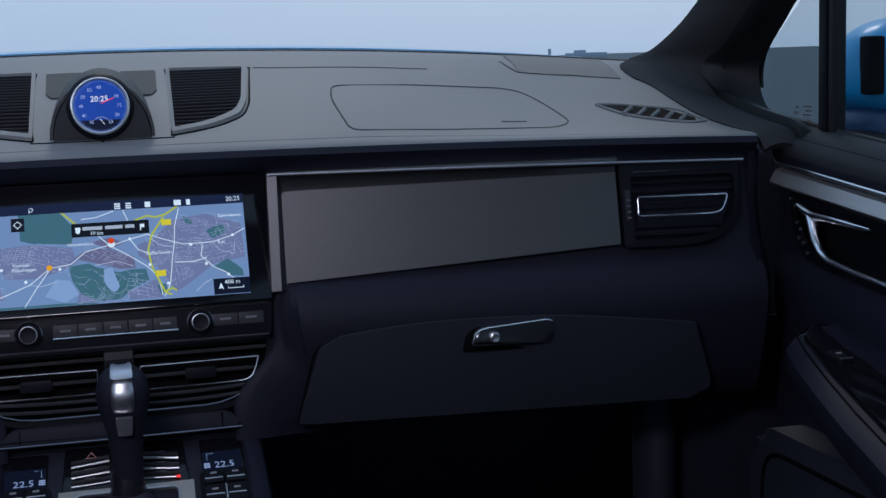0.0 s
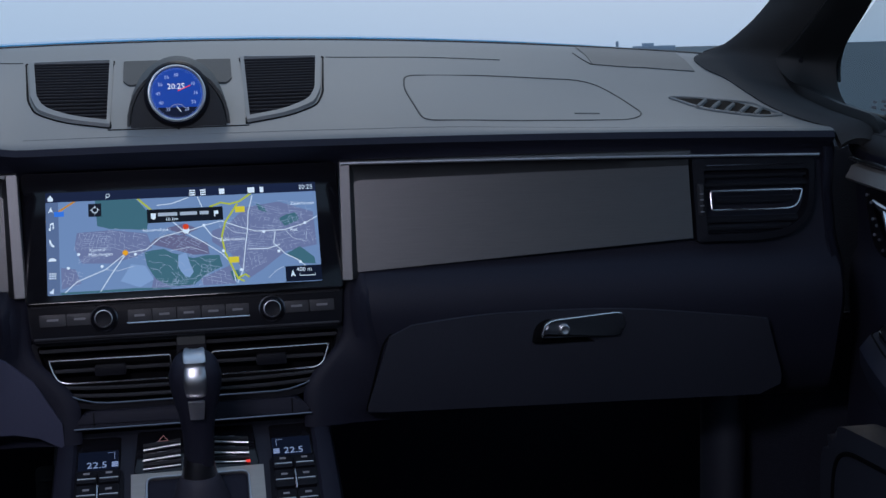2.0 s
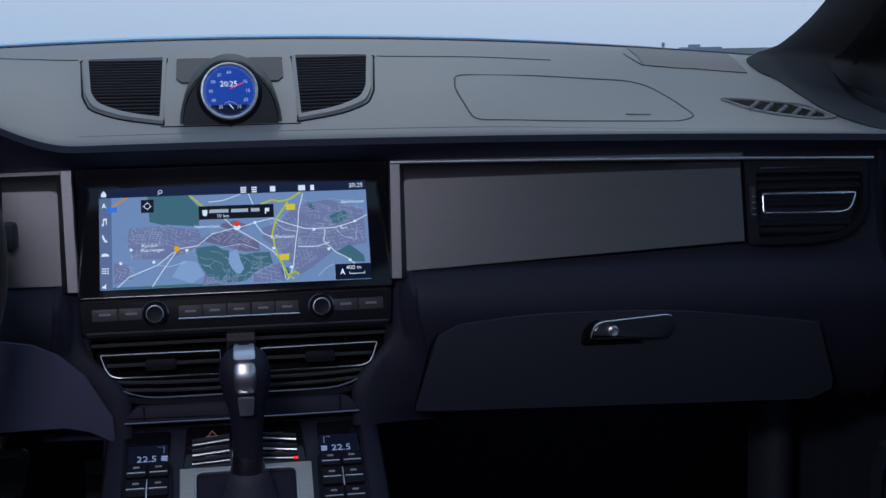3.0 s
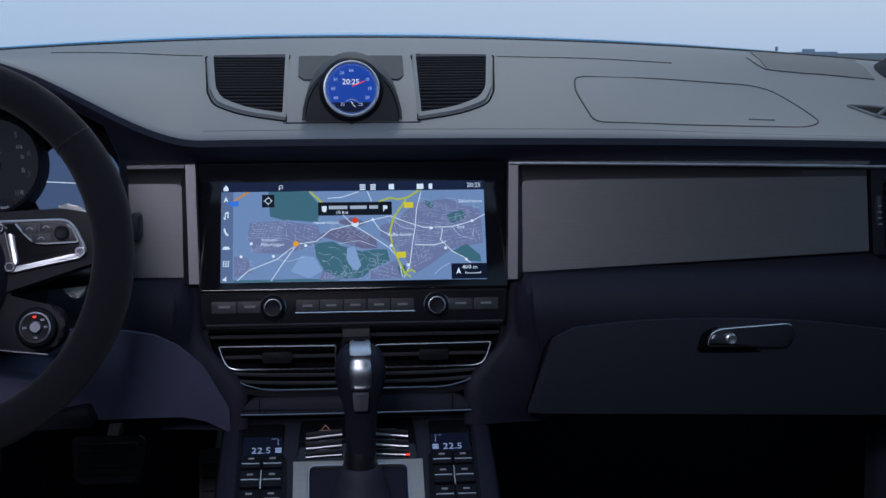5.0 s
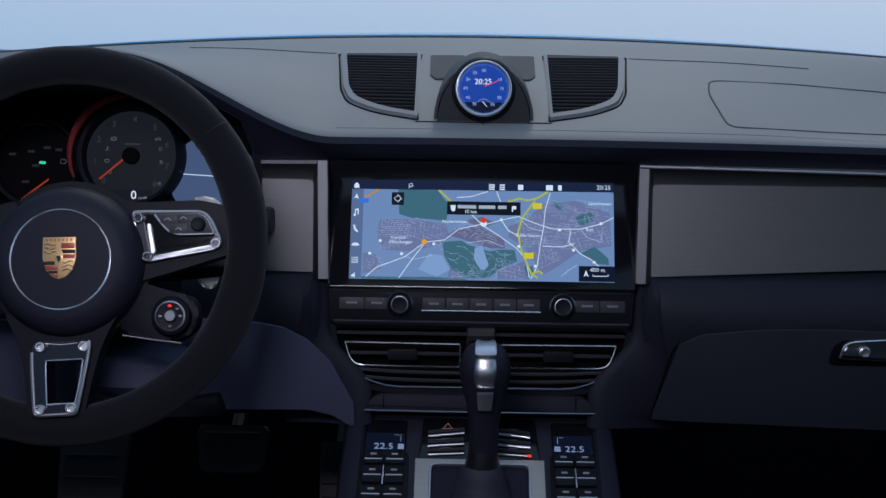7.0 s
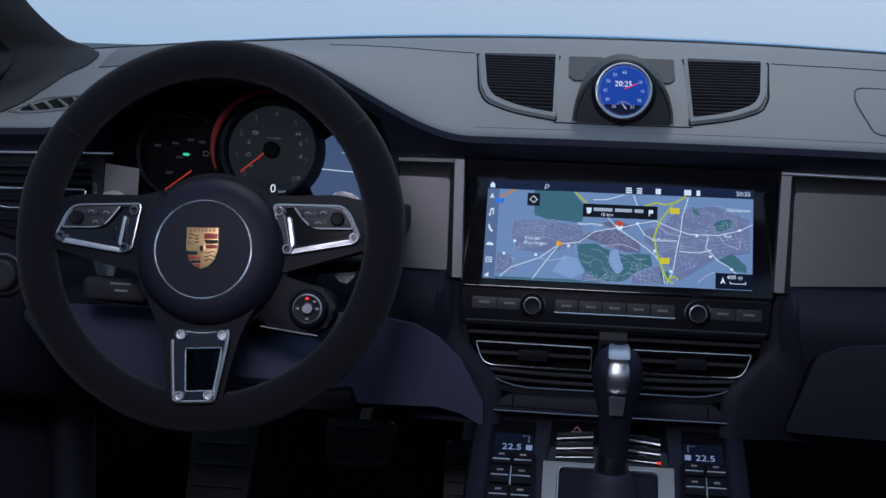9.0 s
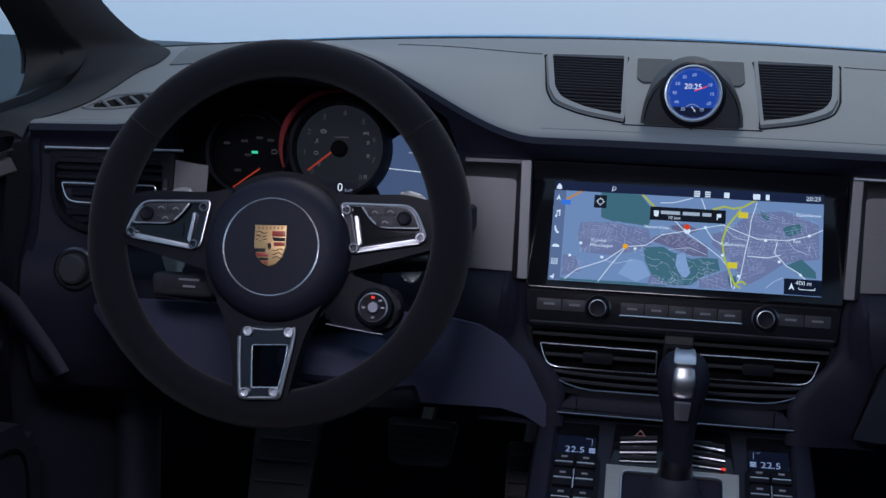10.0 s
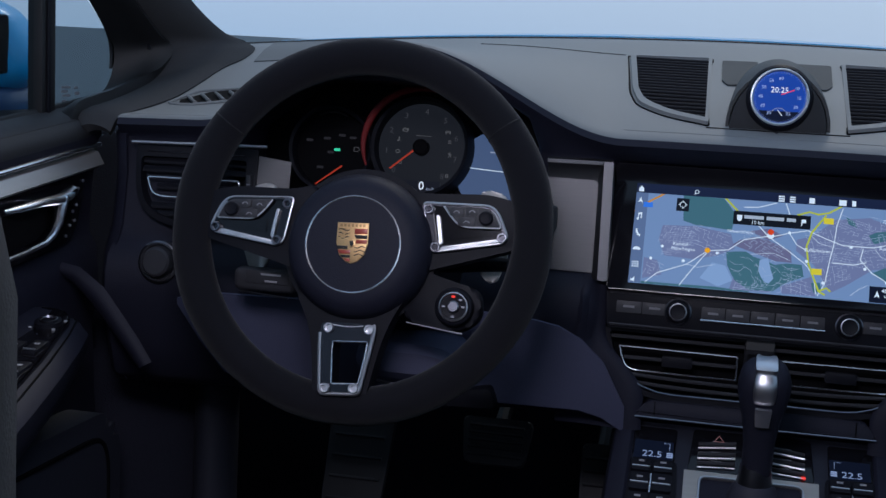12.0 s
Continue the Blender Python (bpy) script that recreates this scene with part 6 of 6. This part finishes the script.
def door(sgn, name):
    d = thing(name, (sgn * 0.70, 0.4, 0.45), "black leather car door with aluminium strip and chrome handle", "car door", "front doors")
    slope = lambda y: 0.075 * (y - 0.974)
    prof = [(0.742, 1.172 - 0.0089), (0.725, 1.170 - 0.0089), (0.708, 1.163 - 0.0089), (0.700, 1.150), (0.700, 1.135), (0.705, 1.128), (0.708, 1.10), (0.712, 1.06), (0.712, 1.03), (0.704, 1.018),
            (0.702, 0.985), (0.708, 0.93), (0.705, 0.86), (0.70, 0.78), (0.70, 0.60), (0.70, 0.44)]
    ys = [0.985, 0.98, 0.96, 0.90, 0.80, 0.70, 0.55, 0.40, 0.2, 0.0, -0.15]
    rows = []
    for i, y in enumerate(ys):
        off = 0.02 if i == 0 else 0.0
        rows.append([(sgn * (x + off), y, z + slope(y) * (1 if z > 0.95 else 0)) for x, z in prof])
    pn = part("panel", loft(rows, 0.004), BLACK, d, "black leather door panel", 60)
    # sill pad, greyer on its top
    rows = []
    for i in range(17):
        y = 1.035 - 1.12 * (i / 16) ** 1.5
        z0 = (1.1635 + 0.085 * (y - 1.03) if y > 0.974 else 1.1587 + 0.075 * (y - 0.974)) - 0.010 * smooth(0.99, 1.035, y)
        xn = 0.030 * smooth(0.975, 1.035, y)
        rows.append([(sgn * 0.748, y, z0 + 0.006), (sgn * 0.740, y, z0 + 0.0055), (sgn * (0.715 + 0.6 * xn), y, z0 + 0.003), (sgn * (0.702 + xn), y, z0 - 0.004), (sgn * (0.696 + xn), y, z0 - 0.013), (sgn * (0.700 + xn), y, z0 - 0.022)])
    pad = part("sill_pad", loft(rows, 0.003), SILL, d, "dark grey sill pad", 60)
    part("sill_stitch", sweep([(r[3][0] + sgn * 0.004, r[3][1], r[3][2] + 0.0022) for r in rows[1:]], 0.0006, seg=5), RUBBER, pad, "fine seam on the sill pad")
    line = lambda z, x, ya=0.972, yb=0.0: [(sgn * x, ya + (yb - ya) * i / 10, z + slope(ya + (yb - ya) * i / 10)) for i in range(11)]
    part("bright_line", sweep(line(1.1275, 0.698), 0.0028, seg=10), CHROME, d, "bright chrome line along the door")
    rows = [[(sgn * 0.705, y, 1.1215 + slope(y)), (sgn * 0.699, y, 1.1195 + slope(y)), (sgn * 0.692, y, 1.107 + slope(y)), (sgn * 0.698, y, 1.103 + slope(y))] for y in (0.972, 0.9, 0.8, 0.6, 0.3, 0.0)]
    part("trim_strip", loft(rows, 0.003), ALU_D, d, "aluminium trim strip")
    # gloss bowl with speaker holes and the pull handle
    bw = fillet([(0.955, 1.098), (0.60, 1.072), (0.60, 1.005), (0.90, 1.026), (0.935, 1.035)], [0.01, 0.01, 0.02, 0.03, 0.03], 5)
    YM = Matrix(((0, 0, sgn, 0), (1, 0, 0, 0), (0, 1, 0, 0), (0, 0, 0, 1)))
    bowl = part("handle_bowl", plate(bw, 0.705, 0.7135, 0, YM), PIANO, d, "gloss black handle bowl")
    h1 = [(sgn * 0.699, 0.918, 1.084), (sgn * 0.694, 0.895, 1.081), (sgn * 0.688, 0.87, 1.080), (sgn * 0.686, 0.83, 1.0805), (sgn * 0.688, 0.79, 1.0785), (sgn * 0.692, 0.772, 1.0775)]
    h2 = [(sgn * 0.690, 0.879, 1.0795), (sgn * 0.688, 0.871, 1.070), (sgn * 0.688, 0.866, 1.057), (sgn * 0.689, 0.857, 1.046), (sgn * 0.690, 0.844, 1.039), (sgn * 0.689, 0.80, 1.0345), (sgn * 0.690, 0.74, 1.030), (sgn * 0.691, 0.66, 1.024)]
    hd = part("handle", sweep(h1, [0.006, 0.007, 0.006, 0.0045, 0.0035, 0.002], seg=10, flat=0.6), CHROME, d, "chrome door opener")
    part("handle_loop", sweep(h2, [0.0060, 0.0056, 0.0048, 0.0040, 0.0032, 0.0026, 0.0025, 0.0025], seg=10), CHROME, hd, "curved chrome loop")
    part("handle_web", plate(fillet([(0.915, 1.086), (0.872, 1.080), (0.866, 1.052), (0.878, 1.044), (0.893, 1.056)], 0.004), 0.692, 0.698, 0.001, YM), INLAY, hd, "smoked metal base of the handle")
    part("handle_cup", plate(fillet([(0.880, 1.076), (0.66, 1.064), (0.66, 1.028), (0.845, 1.040), (0.872, 1.052)], 0.008), 0.7005, 0.7050, 0, YM), VOID, bowl)
    for y, z in ((0.938, 1.083), (0.926, 1.077), (0.934, 1.066), (0.926, 1.060), (0.930, 1.050), (0.920, 1.046), (0.912, 1.036), (0.948, 1.090)):
        part("lamp_dot", lathe([(0.0017, 0), (0.0014, 0.0013), (0.0004, 0.0017)], 8, axes((sgn * 0.7045, y, z), (0, sgn * -1.0, 0), (0, 0, 1))), CHROME_S, bowl)
    # armrest sweeping inwards, with switches
    rows = []
    for y, xi, zt_ in ARM:
        hgt = 0.062 if y < 0.86 else 0.045
        rows.append([(sgn * 0.705, y, zt_ + 0.008), (sgn * 0.68, y, zt_ + 0.006), (sgn * (xi + 0.028), y, zt_ + 0.002), (sgn * (xi + 0.010), y, zt_ - 0.003), (sgn * xi, y, zt_ - 0.014), (sgn * (xi + 0.001), y, zt_ - 0.030), (sgn * (xi + 0.012), y, zt_ - hgt + 0.008), (sgn * (xi + 0.03), y, zt_ - hgt), (sgn * 0.705, y, zt_ - hgt - 0.02)])
    ar = part("armrest", loft(rows, 0.003), BLACK, d, "black leather armrest")
    part("armrest_seam", sweep([(sgn * (xi + 0.0125), y, zt_ - 0.0015) for y, xi, zt_ in ARM[1:7]], 0.0010, seg=6), VOID, ar)
    sp_o = fillet([(0.857, 0.690), (0.838, 0.658), (0.74, 0.634), (0.58, 0.606), (0.58, 0.665), (0.78, 0.695), (0.845, 0.704)], 0.012)
    ZM = Matrix(((0, sgn, 0, 0), (1, 0, 0, 0), (0, 0, 1, 0), (0, 0, 0, 1)))
    pad_ = part("switch_panel", lean(plate(sp_o, 0.954, 0.970, 0.002, ZM)), PIANO, ar, "gloss black window switch panel")
    if sgn < 0:
        kn = Matrix.Translation((sgn * 0.667, 0.808, 0.970))
        part("mirror_knob", lean(lathe([(0.013, 0), (0.013, 0.004), (0.011, 0.005), (0.006, 0.0045), (0.001, 0.0045)], 28, kn)), PLASTIC, pad_, "round mirror knob")
        part("knob_ring", lean(lathe([(0.0085, 0.0045), (0.0090, 0.0060), (0.0080, 0.0064), (0.0074, 0.0045)], 28, kn, True)), DARKCH, pad_)
        for a in (45, 135, 225, 315):
            part("mirror_mark", lean(plate(rounded(0.0035, 0.0025, 0.0008, 0.0170 * math.cos(radians(a)), 0.0170 * math.sin(radians(a))), 0, 0.0012, 0, kn)), MARK, pad_)
    for y, x in ((0.750, 0.648), (0.744, 0.667), (0.700, 0.637), (0.694, 0.656)) if sgn < 0 else ((0.765, 0.658),):
        sw = part("window_switch", lean(rbox((sgn * x, y, 0.970), (0.014, 0.028, 0.006), 0.002)), PLASTIC, pad_)
        part("switch_lip", lean(sweep([(sgn * (x - 0.006), y - 0.011, 0.9735), (sgn * (x + 0.006), y - 0.011, 0.9735)], 0.0009, seg=6)), CHROME_S, sw)
        part("legend", lean(rbox((sgn * x, y + 0.003, 0.9733), (0.005, 0.003, 0.0006), 0)), MARK, sw)
    # pocket at the foot of the door
    pk = fillet([(0.955, 0.44), (0.965, 0.815), (0.935, 0.850), (0.35, 0.870), (0.35, 0.44)], [0.02, 0.03, 0.03, 0.02, 0.02], 5)
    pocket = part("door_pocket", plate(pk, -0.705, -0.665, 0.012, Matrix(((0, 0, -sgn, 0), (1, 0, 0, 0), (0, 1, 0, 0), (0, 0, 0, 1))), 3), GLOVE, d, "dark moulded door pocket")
    pk2 = fillet([(0.930, 0.44), (0.935, 0.80), (0.915, 0.826), (0.37, 0.845)], [0.02, 0.03, 0.03, 0.02], 5)
    part("pocket_groove", sweep([(sgn * 0.6655, y, z) for y, z in pk2], 0.003, seg=6), VOID, pocket)
    if sgn < 0:
        rows = []
        for x, z, dx, dz in ((0.706, 1.004, 0.002, 0.006), (0.688, 0.999, 0.004, 0.008), (0.664, 0.980, 0.007, 0.008), (0.643, 0.955, 0.008, 0.006), (0.625, 0.933, 0.008, 0.005), (0.609, 0.912, 0.007, 0.004)):
            y = 0.903 - 0.05 * max(0.0, 0.66 - x)
            rows.append([(sgn * (x + dx * f), y - 0.005 * (1 - f * f), z - dz * f) for f in (-1, -0.6, -0.2, 0.2, 0.6, 1)])
        part("lower_edge", loft(rows, 0.004), BLACK, d, "slate edge below the dashboard end", 60)

door(1, "front_door")
door(-1, "front_door")

def spline(pts, k):
    """Points along a smooth curve through pts, k to each stretch."""
    P = [Vector(q) for q in pts]
    P = [P[0] * 2 - P[1]] + P + [P[-1] * 2 - P[-2]]
    out = []
    for i in range(1, len(P) - 2):
        a, b, c, d = P[i - 1:i + 3]
        for j in range(k):
            s = j / k
            out.append(0.5 * (2 * b + (c - a) * s + (2 * a - 5 * b + 4 * c - d) * s * s + (3 * b - a - 3 * c + d) * s ** 3))
    return out + [P[-2]]


def pillar(sgn, nm):
    # windscreen side and window side of the pillar, from foot to roof
    foot = [(0.667, 0.933), (0.662, 0.945), (0.652, 0.985), (0.640, 1.033), (0.632, 1.087), (0.622, 1.134), (0.611, 1.160), (0.607, 1.190)]
    W = [(x, y, top_z(x, max(y, front_edge(x)[0])) + 0.002 - (0.020 if y < 0.94 else 0.004 if y < 0.95 else 0)) for x, y in foot] + [(0.618, 1.196, 1.240), (0.637, 1.168, 1.251), (0.652, 1.120, 1.278), (0.661, 1.075, 1.309), (0.664, 0.98, 1.360), (0.655, 0.86, 1.42), (0.648, 0.73, 1.48), (0.63, 0.60, 1.53)]
    S = [(0.730, 0.938, 1.130), (0.736, 0.955, 1.147), (0.740, 0.985, 1.152), (0.742, 1.020, 1.156), (0.742, 1.050, 1.160), (0.742, 1.072, 1.168), (0.741, 1.085, 1.185), (0.740, 1.091, 1.210), (0.740, 1.088, 1.232), (0.739, 1.072, 1.251), (0.737, 1.030, 1.281), (0.735, 0.998, 1.303), (0.728, 0.91, 1.350), (0.718, 0.79, 1.405), (0.705, 0.67, 1.46), (0.685, 0.55, 1.50)]
    W, S = spline(W, 4), spline(S, 4)
    rows, seal = [], []
    for w, s in zip(W, S):
        w, s = Vector(w), Vector(s)
        up = smooth(1.185, 1.26, w.z)
        bow = Vector((0, -0.1, 0.60)).lerp(Vector((-0.55, -0.8, 0.1)).normalized(), up)
        row = []
        for k in range(9):
            f = 0.62 * k / 8
            p = w.lerp(s, f) + bow * 0.020 * math.sin(math.pi * min(1, f * 1.15)) ** 0.8
            row.append((sgn * p.x, p.y, p.z))
        rows.append(row)
        row = []
        for k in range(6):
            f = 0.62 + 0.38 * k / 5
            p = w.lerp(s, f) + bow * 0.020 * math.sin(math.pi * min(1, f * 1.15)) ** 0.8 + bow * (0.004 if 0 < k < 5 else 0)
            row.append((sgn * p.x, p.y, p.z))
        seal.append(row)
    p = thing(nm, (sgn * 0.68, 1.15, 1.15), "grey fabric windscreen pillar with black door seal", "pillar", kind="structure")
    part("pillar_trim", loft(rows, 0.012), PILLAR, p, "grey fabric pillar trim", 60)
    part("door_seal", loft(seal, 0.010), RUBBER, p, "black rubber door frame", 60)
    part("seal_lip", sweep([tuple(Vector(r[2]) + Vector((-sgn * 0.004, -0.006, 0))) for r in seal[30:]], 0.004, seg=8), PLASTIC, p, "glossy black seal lip")
    # outer skin closes the pillar from outside
    part("outer_skin", loft([[(sgn * (w[0] + 0.02), w[1] + 0.02, w[2] + 0.005), (sgn * (s[0] + 0.012), s[1] + 0.04, s[2] + 0.004), (sgn * (s[0] + 0.006), s[1], s[2])] for w, s in zip(W[27:], S[27:])], 0.003), RUBBER, p)

pillar(1, "pillar_right")
pillar(-1, "pillar_left")

for sgn, nm in ((1, "window_2"), (-1, "window_3")):
    pane = [(1.12, 1.13), (1.10, 1.23), (1.06, 1.262), (0.98, 1.316), (0.80, 1.415), (0.60, 1.50), (-0.5, 1.52), (-0.5, 1.06)]
    YM = Matrix(((0, 0, sgn, 0), (1, 0, 0, 0), (0, 1, 0, 0), (0, 0, 0, 1)))
    g = tagged(part(nm, plate(pane, 0.746, 0.750, 0, YM), SIDEGLASS), "slightly tinted side window with a black divider", "car window", kind="structure")
    part("divider", rbox((sgn * 0.745, 0.9350, 1.30), (0.018, 0.030, 0.36), 0.004), RUBBER, g, "black upright divider bar")
    part("divider_line", rbox((sgn * 0.7345, 0.931, 1.30), (0.003, 0.007, 0.36), 0.001), PLASTIC, g)
    part("belt_seal", sweep([(sgn * 0.744, 1.10 - 1.0 * i / 8, 1.1735 + 0.085 * (1.10 - 1.0 * i / 8 - 1.03) - 0.004) for i in range(9)], 0.004, seg=8), RUBBER, g)
    for i, (y, z, w, h) in enumerate(((0.995, 1.1885, 0.018, 0.0025), (0.992, 1.184, 0.014, 0.0025), (0.996, 1.1795, 0.018, 0.0025), (0.992, 1.1735, 0.010, 0.0025), (1.018, 1.1875, 0.008, 0.0025), (1.020, 1.1815, 0.010, 0.0035))):
        part("glass_print", rbox((sgn * 0.7452, y - 0.008, z - 0.004), (0.0004, w, h), 0), MARK_D, g)
    # roof rail over the window closes the side
    rail = [(sgn * 0.70, 0.62 - 1.5 * i / 8, 1.485 + 0.02 * math.sin(math.pi * i / 8)) for i in range(9)]
    part("roof_rail", sweep(rail, 0.04, seg=10), PLASTIC, g)

for sgn in (1, -1):
    mir = thing("wing_mirror", (sgn * 0.95, 1.25, 1.08), "bright blue painted wing mirror with black foot", "wing mirror", "wing mirrors")
    rows = []
    c = Vector((1.075, 1.285, 1.195))
    for i in range(15):
        f = -1 + 2 * i / 14
        rr = max(0.03, (1 - abs(f) ** 2.6)) ** (1 / 2.6)
        rows.append([(sgn * (c.x + 0.125 * f), c.y + 0.075 * rr * math.copysign(abs(math.cos(a)) ** 0.75, math.cos(a)), c.z + (0.092 if math.sin(a) > 0 else 0.045) * rr * math.copysign(abs(math.sin(a)) ** 0.8, math.sin(a))) for a in (2 * math.pi * k / 28 for k in range(28))])
    part("cap", loft(rows, closed=True), BLUEPAINT, mir, "glossy blue cap", 70)
    part("repeater_slot", rbox((sgn * 0.974, 1.235, 1.222), (0.022, 0.03, 0.076), 0.004, 2, None), VOID, mir, "black slot in the cap")
    part("lower_shell", rbox((sgn * 1.06, 1.285, 1.135), (0.20, 0.11, 0.075), 0.03, 4), material("blue_shade_plastic", (0.01, 0.05, 0.13), 0.45, coat=0.3), mir, "darker blue lower shell")
    part("foot", rbox((sgn * 0.90, 1.26, 1.115), (0.22, 0.07, 0.045), 0.015, 3), RUBBER, mir, "black mirror foot")

# ---- driver's seat, edge only in view ----
seat = thing("driver_seat", (-0.38, -0.22, 0.45), "grey leather driver seat with side bolsters", "car seat")
part("backrest", rbox((-0.395, -0.22, 0.94), (0.40, 0.12, 0.56), 0.05, 4), INSET, seat, "grey leather backrest")
part("bolster", sweep([(-0.213, -0.17, 0.66), (-0.198, -0.155, 0.85), (-0.194, -0.15, 1.0), (-0.1918, -0.15, 1.13), (-0.1912, -0.15, 1.205), (-0.193, -0.152, 1.235), (-0.20, -0.155, 1.252)], [0.035, 0.035, 0.034, 0.034, 0.034, 0.030, 0.016], seg=16), INSET, seat)
part("cushion", rbox((-0.38, 0.05, 0.62), (0.44, 0.46, 0.14), 0.05, 4), INSET, seat)
part("seat_base", rbox((-0.38, 0.02, 0.485), (0.36, 0.40, 0.13), 0.02, 2), RUBBER, seat)

# far vehicles and buildings, tiny on the horizon
far = thing("far_building", (140, 400, 0), "tiny pale building far off on the horizon", "building")
# pale blue-grey: the haze of distance is painted into the wall colour
FARW = material("hazed_far_wall", (0.35, 0.40, 0.46), 0.9)
part("hall", rbox((143, 400, 0.8), (12, 6, 1.6), 0.1), FARW, far)
part("roof_unit", rbox((141, 400, 2.0), (3, 3, 0.9), 0.1), FARW, far)
part("mast", rbox((131, 400, 1.6), (0.8, 0.8, 3.2), 0.1), FARW, far)
